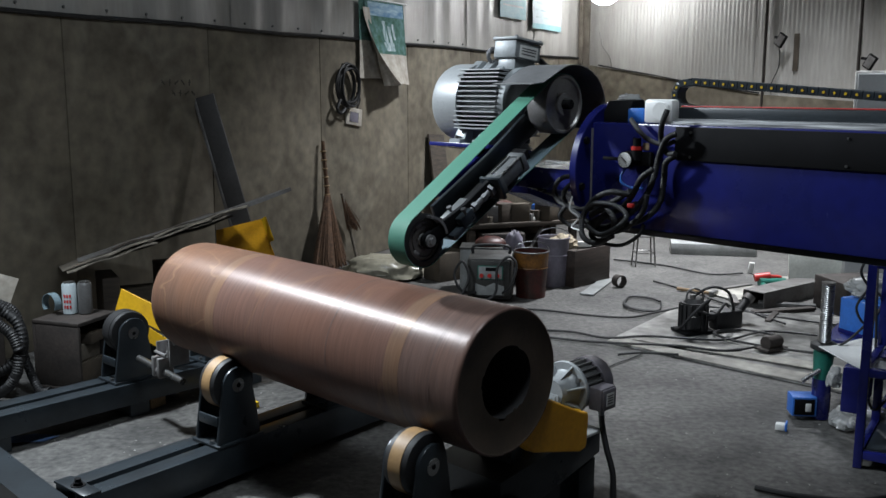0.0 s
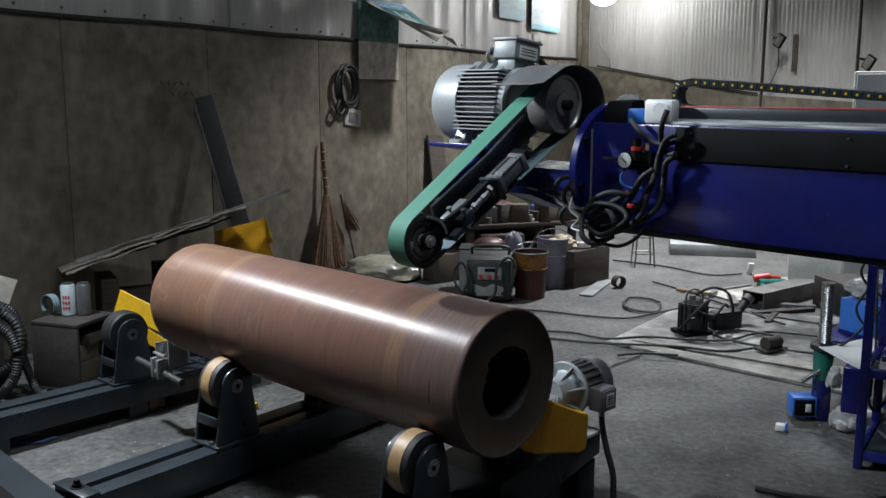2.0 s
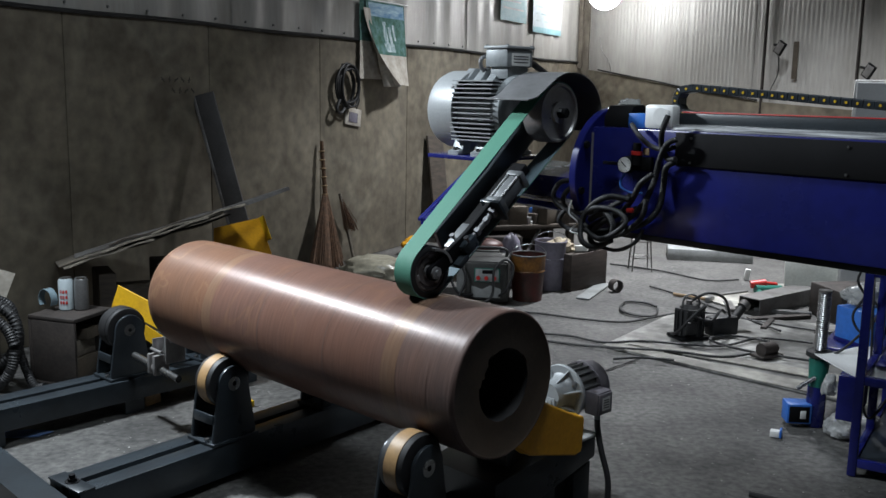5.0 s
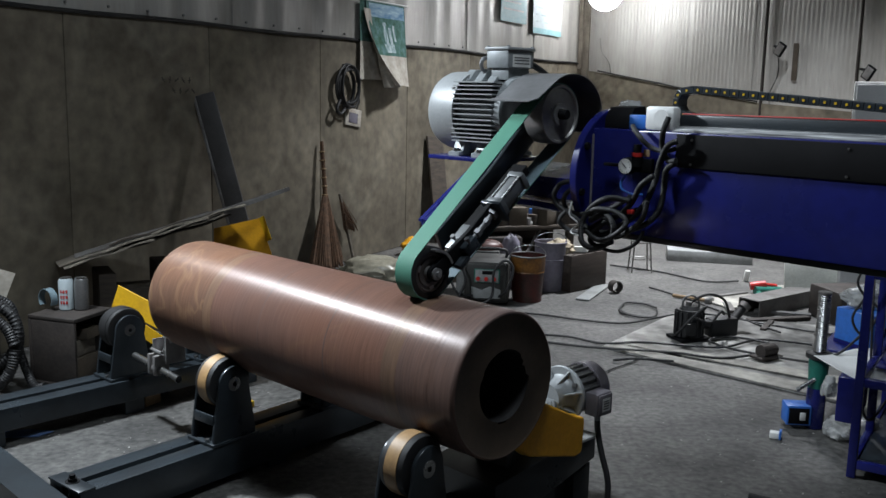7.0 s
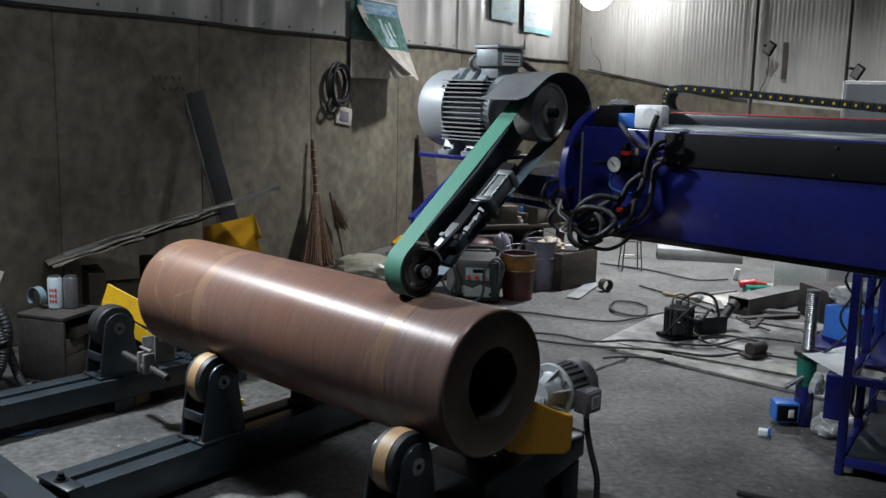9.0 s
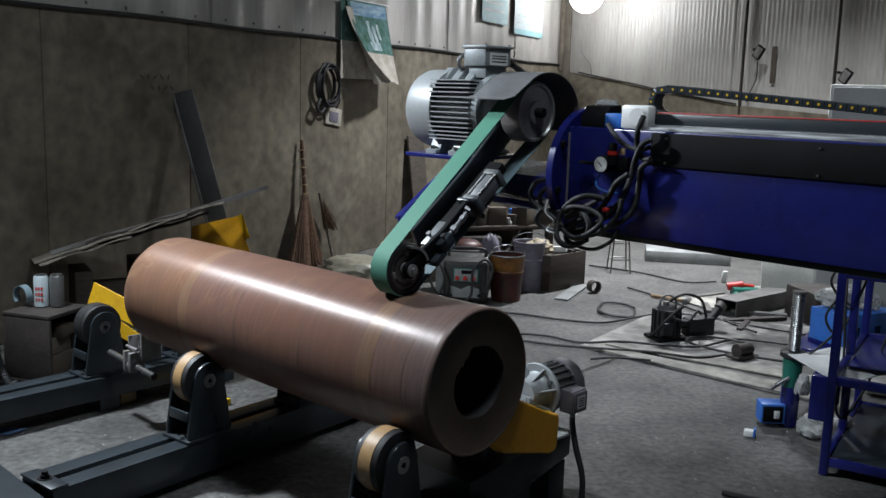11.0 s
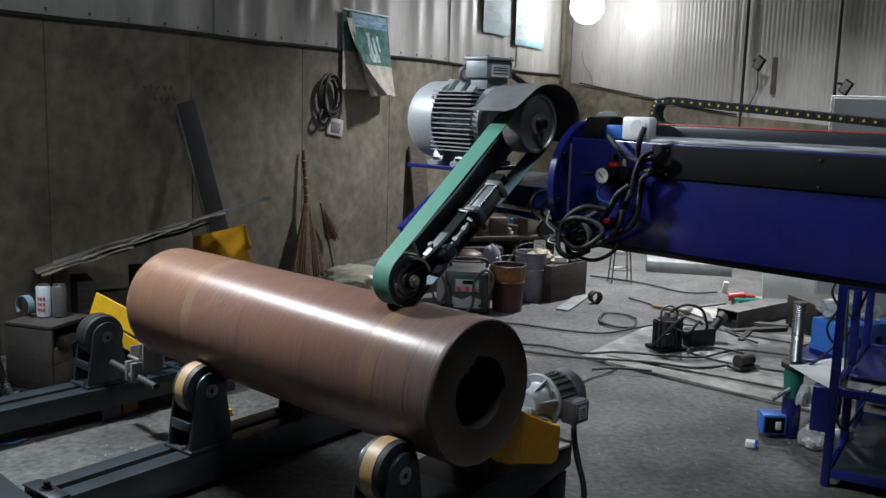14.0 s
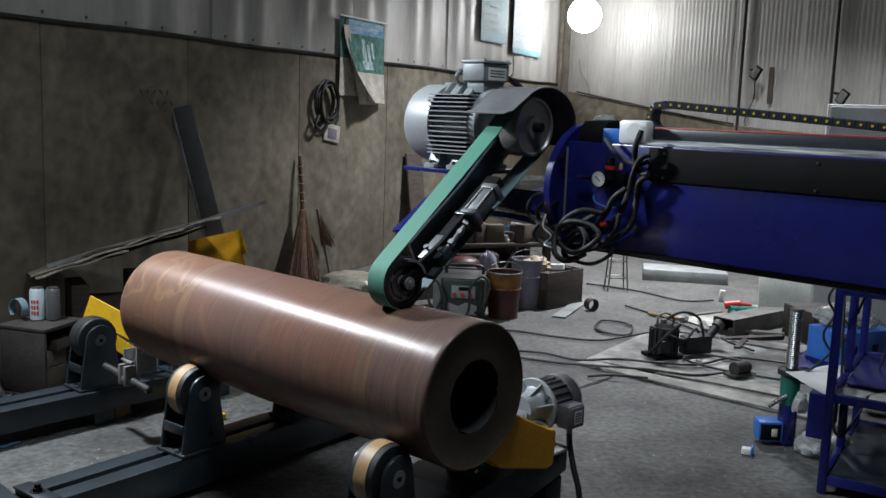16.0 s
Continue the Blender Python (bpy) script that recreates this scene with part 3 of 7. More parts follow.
def belt_loop(r1, r2, x0, x1, thick):
    """A belt round two pulleys, as a closed band with thickness."""
    d = Vector((DW[0] - CW[0], DW[1] - CW[1]))
    L, ang = d.length, math.atan2(d.y, d.x)
    off = math.acos((r1 - r2) / L)

    def path(e):
        pts = []
        for i in range(25):
            t = ang + off + (2 * math.pi - 2 * off) * i / 24
            pts.append((CW[0] + (r1 + e) * math.cos(t), CW[1] + (r1 + e) * math.sin(t)))
        for i in range(25):
            t = ang - off + 2 * off * i / 24
            pts.append((DW[0] + (r2 + e) * math.cos(t), DW[1] + (r2 + e) * math.sin(t)))
        return pts
    bm = B()
    o, i = path(thick), path(0)
    rows = [[bm.verts.new((x, y, z)) for y, z in p] for x, p in ((x0, o), (x1, o), (x1, i), (x0, i))]
    n = len(o)
    for a, b in zip(rows, rows[1:] + rows[:1]):
        for k in range(n):
            bm.faces.new((a[k], a[(k + 1) % n], b[(k + 1) % n], b[k]))
    return bm


def along(t, side=0.0):
    """A point between the pulleys, t from the contact wheel to the drive pulley, side up from the line."""
    d = Vector((DW[0] - CW[0], DW[1] - CW[1]))
    n = Vector((-d.y, d.x)).normalized()
    p = Vector(CW) + d * t + n * side
    return p.x, p.y


def grinder():
    g = thing("belt_grinder", at(*PIV), "belt grinder head with green abrasive belt and grey electric motor", "belt grinder")
    x0, x1 = -0.214, -0.135
    part("abrasive_belt", belt_loop(R_C + 0.0015, R_D + 0.0015, x0, x1, 0.002), "belt", g, "green abrasive belt")
    part("belt_backing", belt_loop(R_C, R_D, x0 + 0.0005, x1 - 0.0005, 0.0014), "backing", g, "grey-blue cloth backing of the belt")
    # contact wheel
    cw = part("contact_wheel", lathe(B(), [(-0.028, 0.02), (-0.028, R_C - 0.012), (-0.025, R_C - 0.0015), (0.047, R_C - 0.0015), (0.05, R_C - 0.006), (0.05, R_C - 0.020), (0.036, R_C - 0.024), (0.036, 0.02)], 64), "rubber", g, "black rubber contact wheel")
    cw.location = (-0.185, *CW)
    part("wheel_hub", lathe(B(), [(0.030, 0.070), (0.044, 0.070), (0.046, 0.066), (0.046, 0.060), (0.039, 0.057), (0.039, 0.050), (0.043, 0.048), (0.043, 0.034), (0.038, 0.031), (0.038, 0.012)], 48), "hubgrey", cw, "turned brownish steel hub")
    bm = B()
    cyl(bm, (0.038, 0, 0.0), (0.047, 0, 0.0), 0.022, n=24)
    part("hub_boss", bm, "alu", cw)
    for i in range(3):
        bm = B()
        box(bm, 0.039, 0.0445, 0.046, 0.060, -0.012, 0.012, 0.002, Matrix.Rotation(2 * math.pi * i / 3, 4, "X"))
        part("balance_weight", bm, "alu", cw)
    # arm plate that holds the wheel, with axle cap
    bm = B()
    pts = []
    for i in range(11):
        a = radians(140 + 180 * i / 10) + 0.0
        pts.append((CW[0] + 0.028 * math.cos(a), CW[1] + 0.028 * math.sin(a)))
    pts += [along(0.24, -0.050), along(0.42, -0.052), along(0.42, 0.006), along(0.24, 0.004)]
    prism(bm, pts, -0.130, -0.112, 0.002)
    part("fork_plate", bm, "black", g, "black fork plate")
    bm = B()
    cyl(bm, (-0.112, *CW), (-0.104, *CW), 0.021, n=24)
    cyl(bm, (-0.104, *CW), (-0.094, *CW), 0.012, n=6)
    part("axle_nut", bm, "alu", g)
    # sheet guard over the wheel
    bm = B()
    outer, inner = [], []
    for i in range(15):
        a = radians(20 + 75 * i / 14)
        outer.append((CW[0] + 0.083 * math.cos(a), CW[1] + 0.083 * math.sin(a)))
        inner.append((CW[0] + 0.074 * math.cos(a), CW[1] + 0.074 * math.sin(a)))
    prism(bm, outer + inner[::-1], -0.155, -0.108)
    part("wheel_guard", bm, "alu", g, "curved steel wheel guard")
    # main arm
    bm = B()
    prism(bm, [along(0.18, -0.07), along(0.20, 0.005), along(0.60, 0.0), along(0.98, 0.02), along(1.02, -0.075), along(0.55, -0.085)], -0.26, -0.244, 0.003)
    part("arm_plate", bm, "frame", g)
    bm = B()
    prism(bm, [along(0.28, -0.070), along(0.28, -0.034), along(0.70, -0.034), along(0.70, -0.070)], -0.21, -0.14, 0.003)
    part("arm_beam", bm, "black", g)
    # tensioning cylinder: body, end caps, rod and clevis between the belt runs
    d = Vector((0, DW[0] - CW[0], DW[1] - CW[1])).normalized()
    nrm = Vector((0, -d.z, d.y))
    rotm = Matrix((Vector((1, 0, 0)), d, nrm)).transposed().to_4x4()

    def tube(t, s, x):
        p = along(t, s)
        return Matrix.Translation((x, *p)) @ rotm
    bm = B()
    m = tube(0.515, -0.028, -0.115)
    box(bm, -0.027, 0.027, -0.058, 0.058, -0.027, 0.027, 0.006, m)
    part("air_cylinder", bm, "cylgrey", g, "grey aluminium air cylinder")
    for s in (-1, 1):
        bm = B()
        box(bm, -0.034, 0.034, s * 0.068 - 0.012, s * 0.068 + 0.012, -0.033, 0.033, 0.004, m)
        part("cylinder_cap", bm, "cylgrey", g)
    for sx in (-1, 1):
        bm = B()
        cyl(bm, m @ Vector((0.024 * sx, -0.058, 0.0285)), m @ Vector((0.024 * sx, 0.058, 0.0285)), 0.005, n=8)
        part("tie_rod", bm, "steel", g)
    bm = B()
    box(bm, -0.044, 0.044, -0.096, -0.082, -0.045, 0.040, 0.003, m)
    part("mount_plate", bm, "frame", g)
    bm = B()
    cyl(bm, m @ Vector((0, -0.096, 0)), m @ Vector((0, -0.30, -0.004)), 0.0125, n=20)
    part("piston_rod", bm, "chrome", g, "chrome piston rod")
    bm = B()
    for y, r in ((-0.108, 0.025), (-0.15, 0.017), (-0.205, 0.019)):
        cyl(bm, m @ Vector((0, y - 0.009, -0.001)), m @ Vector((0, y + 0.009, -0.001)), r, n=6)
    part("rod_nuts", bm, "chrome", g)
    bm = B()
    box(bm, -0.03, 0.03, -0.30, -0.235, -0.022, 0.02, 0.004, m)
    box(bm, -0.03, 0.03, -0.355, -0.30, -0.03, -0.008, 0.003, m)
    part("clevis", bm, "frame", g)
    for sx in (-0.034, 0.034):
        bm = B()
        cyl(bm, m @ Vector((sx, -0.275, 0.022)), m @ Vector((sx, -0.275, 0.045)), 0.005, n=8)
        cyl(bm, m @ Vector((sx, -0.275, 0.040)), m @ Vector((sx, -0.275, 0.048)), 0.010, n=6)
        part("adjusting_bolt", bm, "chrome", g)
    bm = B()
    box(bm, -0.052, 0.0, -0.315, -0.20, 0.022, 0.030, 0.002, m)
    part("slide_plate", bm, "cylgrey", g)
    # drive pulley and hood
    dw = part("drive_pulley", lathe(B(), [(-0.036, 0.02), (-0.036, R_D - 0.003), (-0.03, R_D - 0.0002), (0.045, R_D - 0.0002), (0.055, R_D - 0.004), (0.055, R_D - 0.012), (0.046, R_D - 0.016), (0.046, 0.042), (0.056, 0.04), (0.056, 0.02), (0.045, 0.018)], 64), "alu", g, "turned steel drive pulley")
    dw.location = (-0.185, *DW)
    part("shaft_end", lathe(B(), [(0.03, 0.019), (0.085, 0.019), (0.088, 0.016)], 24), "black", dw)
    bm = B()
    box(bm, 0.05, 0.075, -0.006, 0.006, 0.012, 0.024, 0.001)
    part("key", bm, "darksteel", dw)
    bm = B()
    out, inn = [], []
    rh = 0.152
    for i in range(29):
        a = radians(-28 + 150 * i / 28)
        out.append((DW[0] + 0.035 + 0.185 * math.cos(a), DW[1] + rh * math.sin(a)))
        inn.append((DW[0] + 0.035 + 0.182 * math.cos(a), DW[1] + (rh - 0.003) * math.sin(a)))
    out += [(DW[0] - 0.17, DW[1] + 0.060), (DW[0] - 0.225, DW[1] + 0.048)]
    inn += [(DW[0] - 0.17, DW[1] + 0.057), (DW[0] - 0.225, DW[1] + 0.045)]
    prism(bm, out + inn[::-1], -0.30, -0.10)
    part("pulley_hood", bm, "hood", g, "dark grey bent sheet hood")
    bm = B()
    arc = [(DW[0] + 0.035 + 0.184 * math.cos(radians(-28 + 130 * i / 24)), DW[1] + rh * math.sin(radians(-28 + 130 * i / 24))) for i in range(25)]
    prism(bm, arc + [(DW[0] - 0.03, DW[1] + 0.02), (DW[0] + 0.05, DW[1] - 0.06)], -0.302, -0.297)
    part("hood_back", bm, "hood", g)
    # motor
    bm = B()
    lathe(bm, [(-0.295, 0.05), (-0.295, 0.10), (-0.305, 0.122), (-0.32, 0.138), (-0.345, 0.141), (-0.35, 0.128), (-0.57, 0.128), (-0.58, 0.12)], 56, (0, *DW))
    part("motor_body", bm, "motorlow", g, "grey cast motor housing")
    for i in range(46):
        a = 2 * math.pi * (i + 0.5) / 46
        if -0.15 < math.sin(a) - 1 < 0.001 or math.sin(a) < -0.86:
            continue
        bm = B()
        mm = Matrix.Translation((0, *DW))
        ca, sa = math.cos(a), math.sin(a)
        horizontal = abs(sa) < 0.78
        y0, z0 = 0.118 * ca, 0.148 * sa
        if horizontal:
            yo = 0.152 * (1 if ca > 0 else -1) * (1 - 0.12 * sa * sa)
            box(bm, -0.565, -0.348, min(y0 * 0.9, yo), max(y0 * 0.9, yo), z0 - 0.0022, z0 + 0.0022, 0, mm)
        else:
            zo = 0.150 * (1 if sa > 0 else -1)
            yy = 0.15 * ca
            box(bm, -0.565, -0.348, yy - 0.0022, yy + 0.0022, min(sa * 0.1, zo), max(sa * 0.1, zo), 0, mm)
        part("cooling_fin", bm, "motor", g)
    bm = B()
    lathe(bm, [(-0.555, 0.150), (-0.555, 0.157), (-0.675, 0.157), (-0.698, 0.148), (-0.711, 0.125), (-0.715, 0.095), (-0.715, 0.02)], 64, (0, *DW))
    part("fan_cover", bm, "motor", g, "silver-grey pressed fan cover")
    for a in (35, 145, 215, 325):
        bm = B()
        y, z = 0.157 * math.cos(radians(a)), 0.157 * math.sin(radians(a))
        cyl(bm, (-0.575, DW[0] + y, DW[1] + z), (-0.575, DW[0] + y * 1.03, DW[1] + z * 1.03), 0.006, n=8)
        part("cover_screw", bm, "darksteel", g)
    for x in (-0.545, -0.42):
        for s in (-1, 1):
            bm = B()
            prism(bm, [(DW[0] + s * 0.15, DW[1] - 0.175), (DW[0] + s * 0.15, DW[1] - 0.160), (DW[0] + s * 0.125, DW[1] - 0.155), (DW[0] + s * 0.10, DW[1] - 0.09), (DW[0] + s * 0.05, DW[1] - 0.10), (DW[0] + s * 0.06, DW[1] - 0.175)], x - 0.03, x + 0.03, 0.004)
            part("motor_foot", bm, "motorlow", g)
            bm = B()
            cyl(bm, (x, DW[0] + s * 0.135, DW[1] - 0.160), (x, DW[0] + s * 0.135, DW[1] - 0.145), 0.011, n=6)
            part("foot_bolt", bm, "steel", g)
    tb = B()
    box(tb, -0.450, -0.335, DW[0] - 0.075, DW[0] + 0.075, DW[1] + 0.17, DW[1] + 0.238, 0.006)
    box(tb, -0.435, -0.345, DW[0] - 0.06, DW[0] + 0.06, DW[1] + 0.125, DW[1] + 0.172, 0.004)
    tbx = part("terminal_box", tb, "motorlow", g, "grey motor terminal box")
    bm = B()
    box(bm, -0.456, -0.329, DW[0] - 0.081, DW[0] + 0.081, DW[1] + 0.2385, DW[1] + 0.25, 0.003)
    for x in (-0.445, -0.34):
        for y in (-0.07, 0.07):
            cyl(bm, (x, DW[0] + y, DW[1] + 0.249), (x, DW[0] + y, DW[1] + 0.255), 0.007, n=8)
    part("lid", bm, "motor", tbx)
    bm = B()
    box(bm, -0.335, -0.3335, DW[0] - 0.05, DW[0] + 0.055, DW[1] + 0.175, DW[1] + 0.222, 0)
    part("rating_plate", bm, "paper", tbx, "pale rating plate")
    bm = B()
    for z in (0.21, 0.20, 0.188):
        box(bm, -0.3335, -0.3328, DW[0] - 0.04, DW[0] + 0.045, DW[1] + z - 0.002, DW[1] + z + 0.002)
    part("print_bars", bm, "ink", tbx)
    bm = B()
    pipe(bm, [(-0.36, DW[0] + 0.08, DW[1] + 0.19), (-0.37, DW[0] + 0.13, DW[1] + 0.18), (-0.33, DW[0] + 0.20, DW[1] + 0.12), (-0.30, DW[0] + 0.25, DW[1] + 0.02)], 0.012, 8)
    part("motor_cable", bm, "rubber", g)
    bm = B()
    ring = [(-0.485, DW[0] - 0.04 + 0.026 * math.cos(t), DW[1] + 0.185 + 0.026 * math.sin(t)) for t in np.linspace(0, 2 * math.pi, 15)[:-1]]
    pipe(bm, ring, 0.008, 8, 2, True)
    cyl(bm, (-0.485, DW[0] - 0.04, DW[1] + 0.125), (-0.485, DW[0] - 0.04, DW[1] + 0.162), 0.012, n=12)
    part("lifting_eye", bm, "chrome", g, "steel lifting eye")
    for x in (-0.56, -0.49, -0.42):
        bm = B()
        prism(bm, [(DW[0] - 0.09, DW[1] + 0.11), (DW[0] - 0.035, DW[1] + 0.165), (DW[0] + 0.035, DW[1] + 0.165), (DW[0] + 0.09, DW[1] + 0.11)], x - 0.02, x + 0.02, 0.004)
        part("top_lug", bm, "motorlow", g)
    # blue motor seat and sloping side arm
    bm = B()
    box(bm, -0.67, -0.34, DW[0] - 0.17, DW[0] + 0.17, DW[1] - 0.192, DW[1] - 0.176, 0.002)
    part("motor_seat", bm, "blue", g, "dark blue motor seat plate")
    bm = B()
    prism(bm, [(DW[0] + 0.12, DW[1] - 0.193), (DW[0] - 0.10, DW[1] - 0.193), (DW[0] - 0.40, DW[1] - 0.40), (DW[0] - 0.40, DW[1] - 0.425), (DW[0] - 0.1, DW[1] - 0.32), (DW[0] + 0.12, DW[1] - 0.30)], -0.46, -0.445, 0.002)
    part("side_arm", bm, "blue", g, "dark blue sloping side arm")
    bm = B()
    prism(bm, [(DW[0] - 0.09, DW[1] - 0.194), (DW[0] - 0.40, DW[1] - 0.402), (DW[0] - 0.40, DW[1] - 0.412), (DW[0] - 0.09, DW[1] - 0.204)], -0.475, -0.42)
    part("slope_plate", bm, "blue", g)
    bm = B()
    prism(bm, [(-0.12, -0.02), (0.10, 0.02), (0.12, -0.10), (0.03, -0.14), (-0.12, -0.10)], -0.40, -0.06, 0.005)
    part("pivot_block", bm, "blue", g, "dark blue pivot block")
    bm = B()
    prism(bm, [(-0.24, -0.10), (0.0, -0.14), (0.0, -0.17), (-0.22, -0.125)], -0.34, -0.20, 0.003)
    part("pivot_arm", bm, "blue", g)
    return g


GRIND = grinder()

# ---- the grinder's beam ----


def cross_beam():
    b = thing("grinder_beam", MF, "dark blue steel machine beam with black panel and round end flange", "machine beam")
    bm = B()
    lathe(bm, [(-2.142, 0.05), (-2.142, 0.243), (-2.139, 0.247), (-2.113, 0.247), (-2.110, 0.243), (-2.110, 0.05)], 72, (0, 2.985, 1.285))
    part("end_flange", bm, "blue", b, "round dark blue end flange")
    for a in range(15, 375, 45):
        bm = B()
        y, z = 2.985 + 0.222 * math.cos(radians(a)), 1.285 + 0.222 * math.sin(radians(a))
        cyl(bm, (-2.112, y, z), (-2.098, y, z), 0.014, n=6)
        part("flange_bolt", bm, "black", b)
    bm = B()
    box(bm, -2.110, 1.6, 2.83, 3.10, 1.085, 1.462, 0.006)
    part("beam_body", bm, "blue", b)
    # weld bead
    bm = B()
    pipe(bm, [(-2.105, 2.827, z) for z in np.linspace(1.12, 1.44, 40)], 0.0042, 6, 1)
    part("weld_bead", bm, "alu", b, "bright weld bead")
    bm = B()
    box(bm, -1.752, 1.6, 2.822, 2.8298, 1.343, 1.456, 0.002)
    part("black_panel", bm, "black", b, "black cover panel")
    for x in (-1.69, -1.16, -0.6):
        for z in (1.438, 1.355):
            bm = B()
            cyl(bm, (x, 2.822, z), (x, 2.818, z), 0.0045, n=8)
            part("panel_screw", bm, "steel", b)
    bm = B()
    box(bm, -2.11, 1.6, 2.86, 3.07, 1.060, 1.0848, 0.003)
    part("lower_plate", bm, "frame", b)
    # rail on top wrapped in clear film
    bm = B()
    pts = [(2.838, 1.463), (2.838, 1.470), (2.850, 1.481), (2.893, 1.483), (2.893, 1.463)]
    prism(bm, pts, -1.80, 1.6, 0.002)
    part("wrapped_rail", bm, "tape", b, "rail wrapped in clear film, its sparkle drawn as pale streaks")
    bm = B()
    box(bm, -1.80, 1.6, 2.896, 3.02, 1.463, 1.520, 0.003)
    part("rack_rail", bm, "frame", b)
    bm = B()
    box(bm, -1.82, 1.6, 2.965, 2.975, 1.5205, 1.525, 0.001)
    part("red_strip", bm, "red", b, "thin red strip")
    bm = B()
    box(bm, -1.80, 1.6, 3.02, 3.0995, 1.463, 1.49, 0.003)
    part("rear_rail", bm, "tape", b)
    # dark blue knuckle and stop on the end
    bm = B()
    prism(bm, [(2.87, 1.463), (2.87, 1.50), (2.90, 1.54), (2.97, 1.545), (3.0, 1.50), (3.0, 1.463)], -2.09, -1.98, 0.006)
    part("end_knuckle", bm, "black", b)
    bm = B()
    box(bm, -1.975, -1.905, 2.86, 2.93, 1.463, 1.515, 0.004)
    part("blue_coupler", bm, "skyblue", b, "blue plastic coupler")
    return b


def socket_box():
    s = thing("socket_box", at(-1.836, 2.875, 1.463), "white plastic socket box on the beam", "socket")
    bm = B()
    box(bm, -0.055, 0.062, -0.042, 0.01, 0.0, 0.085, 0.012)
    part("housing", bm, "white", s)
    bm = B()
    cyl(bm, (0.02, -0.042, 0.045), (0.02, -0.054, 0.045), 0.030, n=24)
    part("cable_gland", bm, "white", s)


def energy_chain():
    c = thing("cable_chain", at(-1.855, 3.07, 1.506), "black plastic cable chain with yellow pins on the beam", "cable chain")
    path = [(x, 0, 0.105 - 0.072 * min(x, 1.1)) for x in np.arange(1.9, -0.001, -0.036)]
    for i in range(1, 5):
        a = radians(90 + 180 * i / 5)
        path.append((0.045 * math.cos(a) - 0.0, 0, 0.055 + 0.05 * math.sin(a)))
    path += [(x, 0, 0.005) for x in np.arange(0.01, 0.12, 0.036)]
    for p, q in zip(path, path[1:]):
        p, q = Vector(p), Vector(q)
        d = (q - p)
        m = Matrix.Translation((p + q) / 2) @ Matrix.Rotation(-math.atan2(d.z, d.x), 4, "Y")
        bm = B()
        h = d.length / 2
        box(bm, -h * 1.04, h * 1.04, -0.03, 0.03, -0.014, 0.014, 0.003, m, 1)
        lk = part("chain_link", bm, "frame", c)
        bm = B()
        cyl(bm, m @ Vector((0, -0.030, 0)), m @ Vector((0, -0.033, 0)), 0.0045, n=10)
        part("pin", bm, "brightyellow", lk, "yellow pin")


def regulator():
    g = thing("air_regulator", at(-1.925, 2.826, 1.335), "air pressure regulator with round gauge on the beam", "pressure gauge")
    bm = B()
    cyl(bm, (0, -0.02, 0), (0, -0.048, 0), 0.030, n=32)
    part("gauge_rim", bm, "black", g)
    bm = B()
    cyl(bm, (0, -0.048, 0), (0, -0.0495, 0), 0.027, n=32)
    part("gauge_face", bm, "paper", g, "white gauge face")
    bm = B()
    box(bm, -0.016, 0.010, -0.051, -0.0498, -0.0015, 0.0015, 0, Matrix.Rotation(radians(40), 4, "Y"))
    part("needle", bm, "ink", g)
    for i in range(11):
        bm = B()
        a = radians(-45 + 27 * i)
        box(bm, 0.020, 0.0245, -0.0503, -0.0497, -0.0008, 0.0008, 0, Matrix.Rotation(a, 4, "Y"))
        part("tick", bm, "ink", g)
    bm = B()
    box(bm, -0.02, 0.09, -0.02, -0.001, -0.02, 0.03, 0.004)
    cyl(bm, (0.034, -0.025, 0.0), (0.034, -0.025, 0.036), 0.019, n=20)
    cyl(bm, (0.034, -0.025, 0.048), (0.034, -0.025, 0.078), 0.014, n=20)
    box(bm, -0.11, 0.0, -0.028, -0.016, -0.006, 0.006, 0.003)
    part("body", bm, "black", g)
    bm = B()
    cyl(bm, (0.034, -0.025, 0.036), (0.034, -0.025, 0.049), 0.020, n=24)
    part("red_ring", bm, "red", g, "red locking ring")
    bm = B()
    box(bm, 0.056, 0.082, -0.022, -0.018, 0.036, 0.062, 0.002)
    part("brass_plate", bm, "wood", g, "brass lug")
    bm = B()
    pipe(bm, [(-0.005, -0.03, -0.028), (-0.022, -0.035, -0.06), (-0.015, -0.035, -0.085), (0.02, -0.02, -0.10), (0.06, -0.02, -0.098)], 0.004, 6)
    part("air_tube", bm, "skyblue", g, "thin light blue air tube")


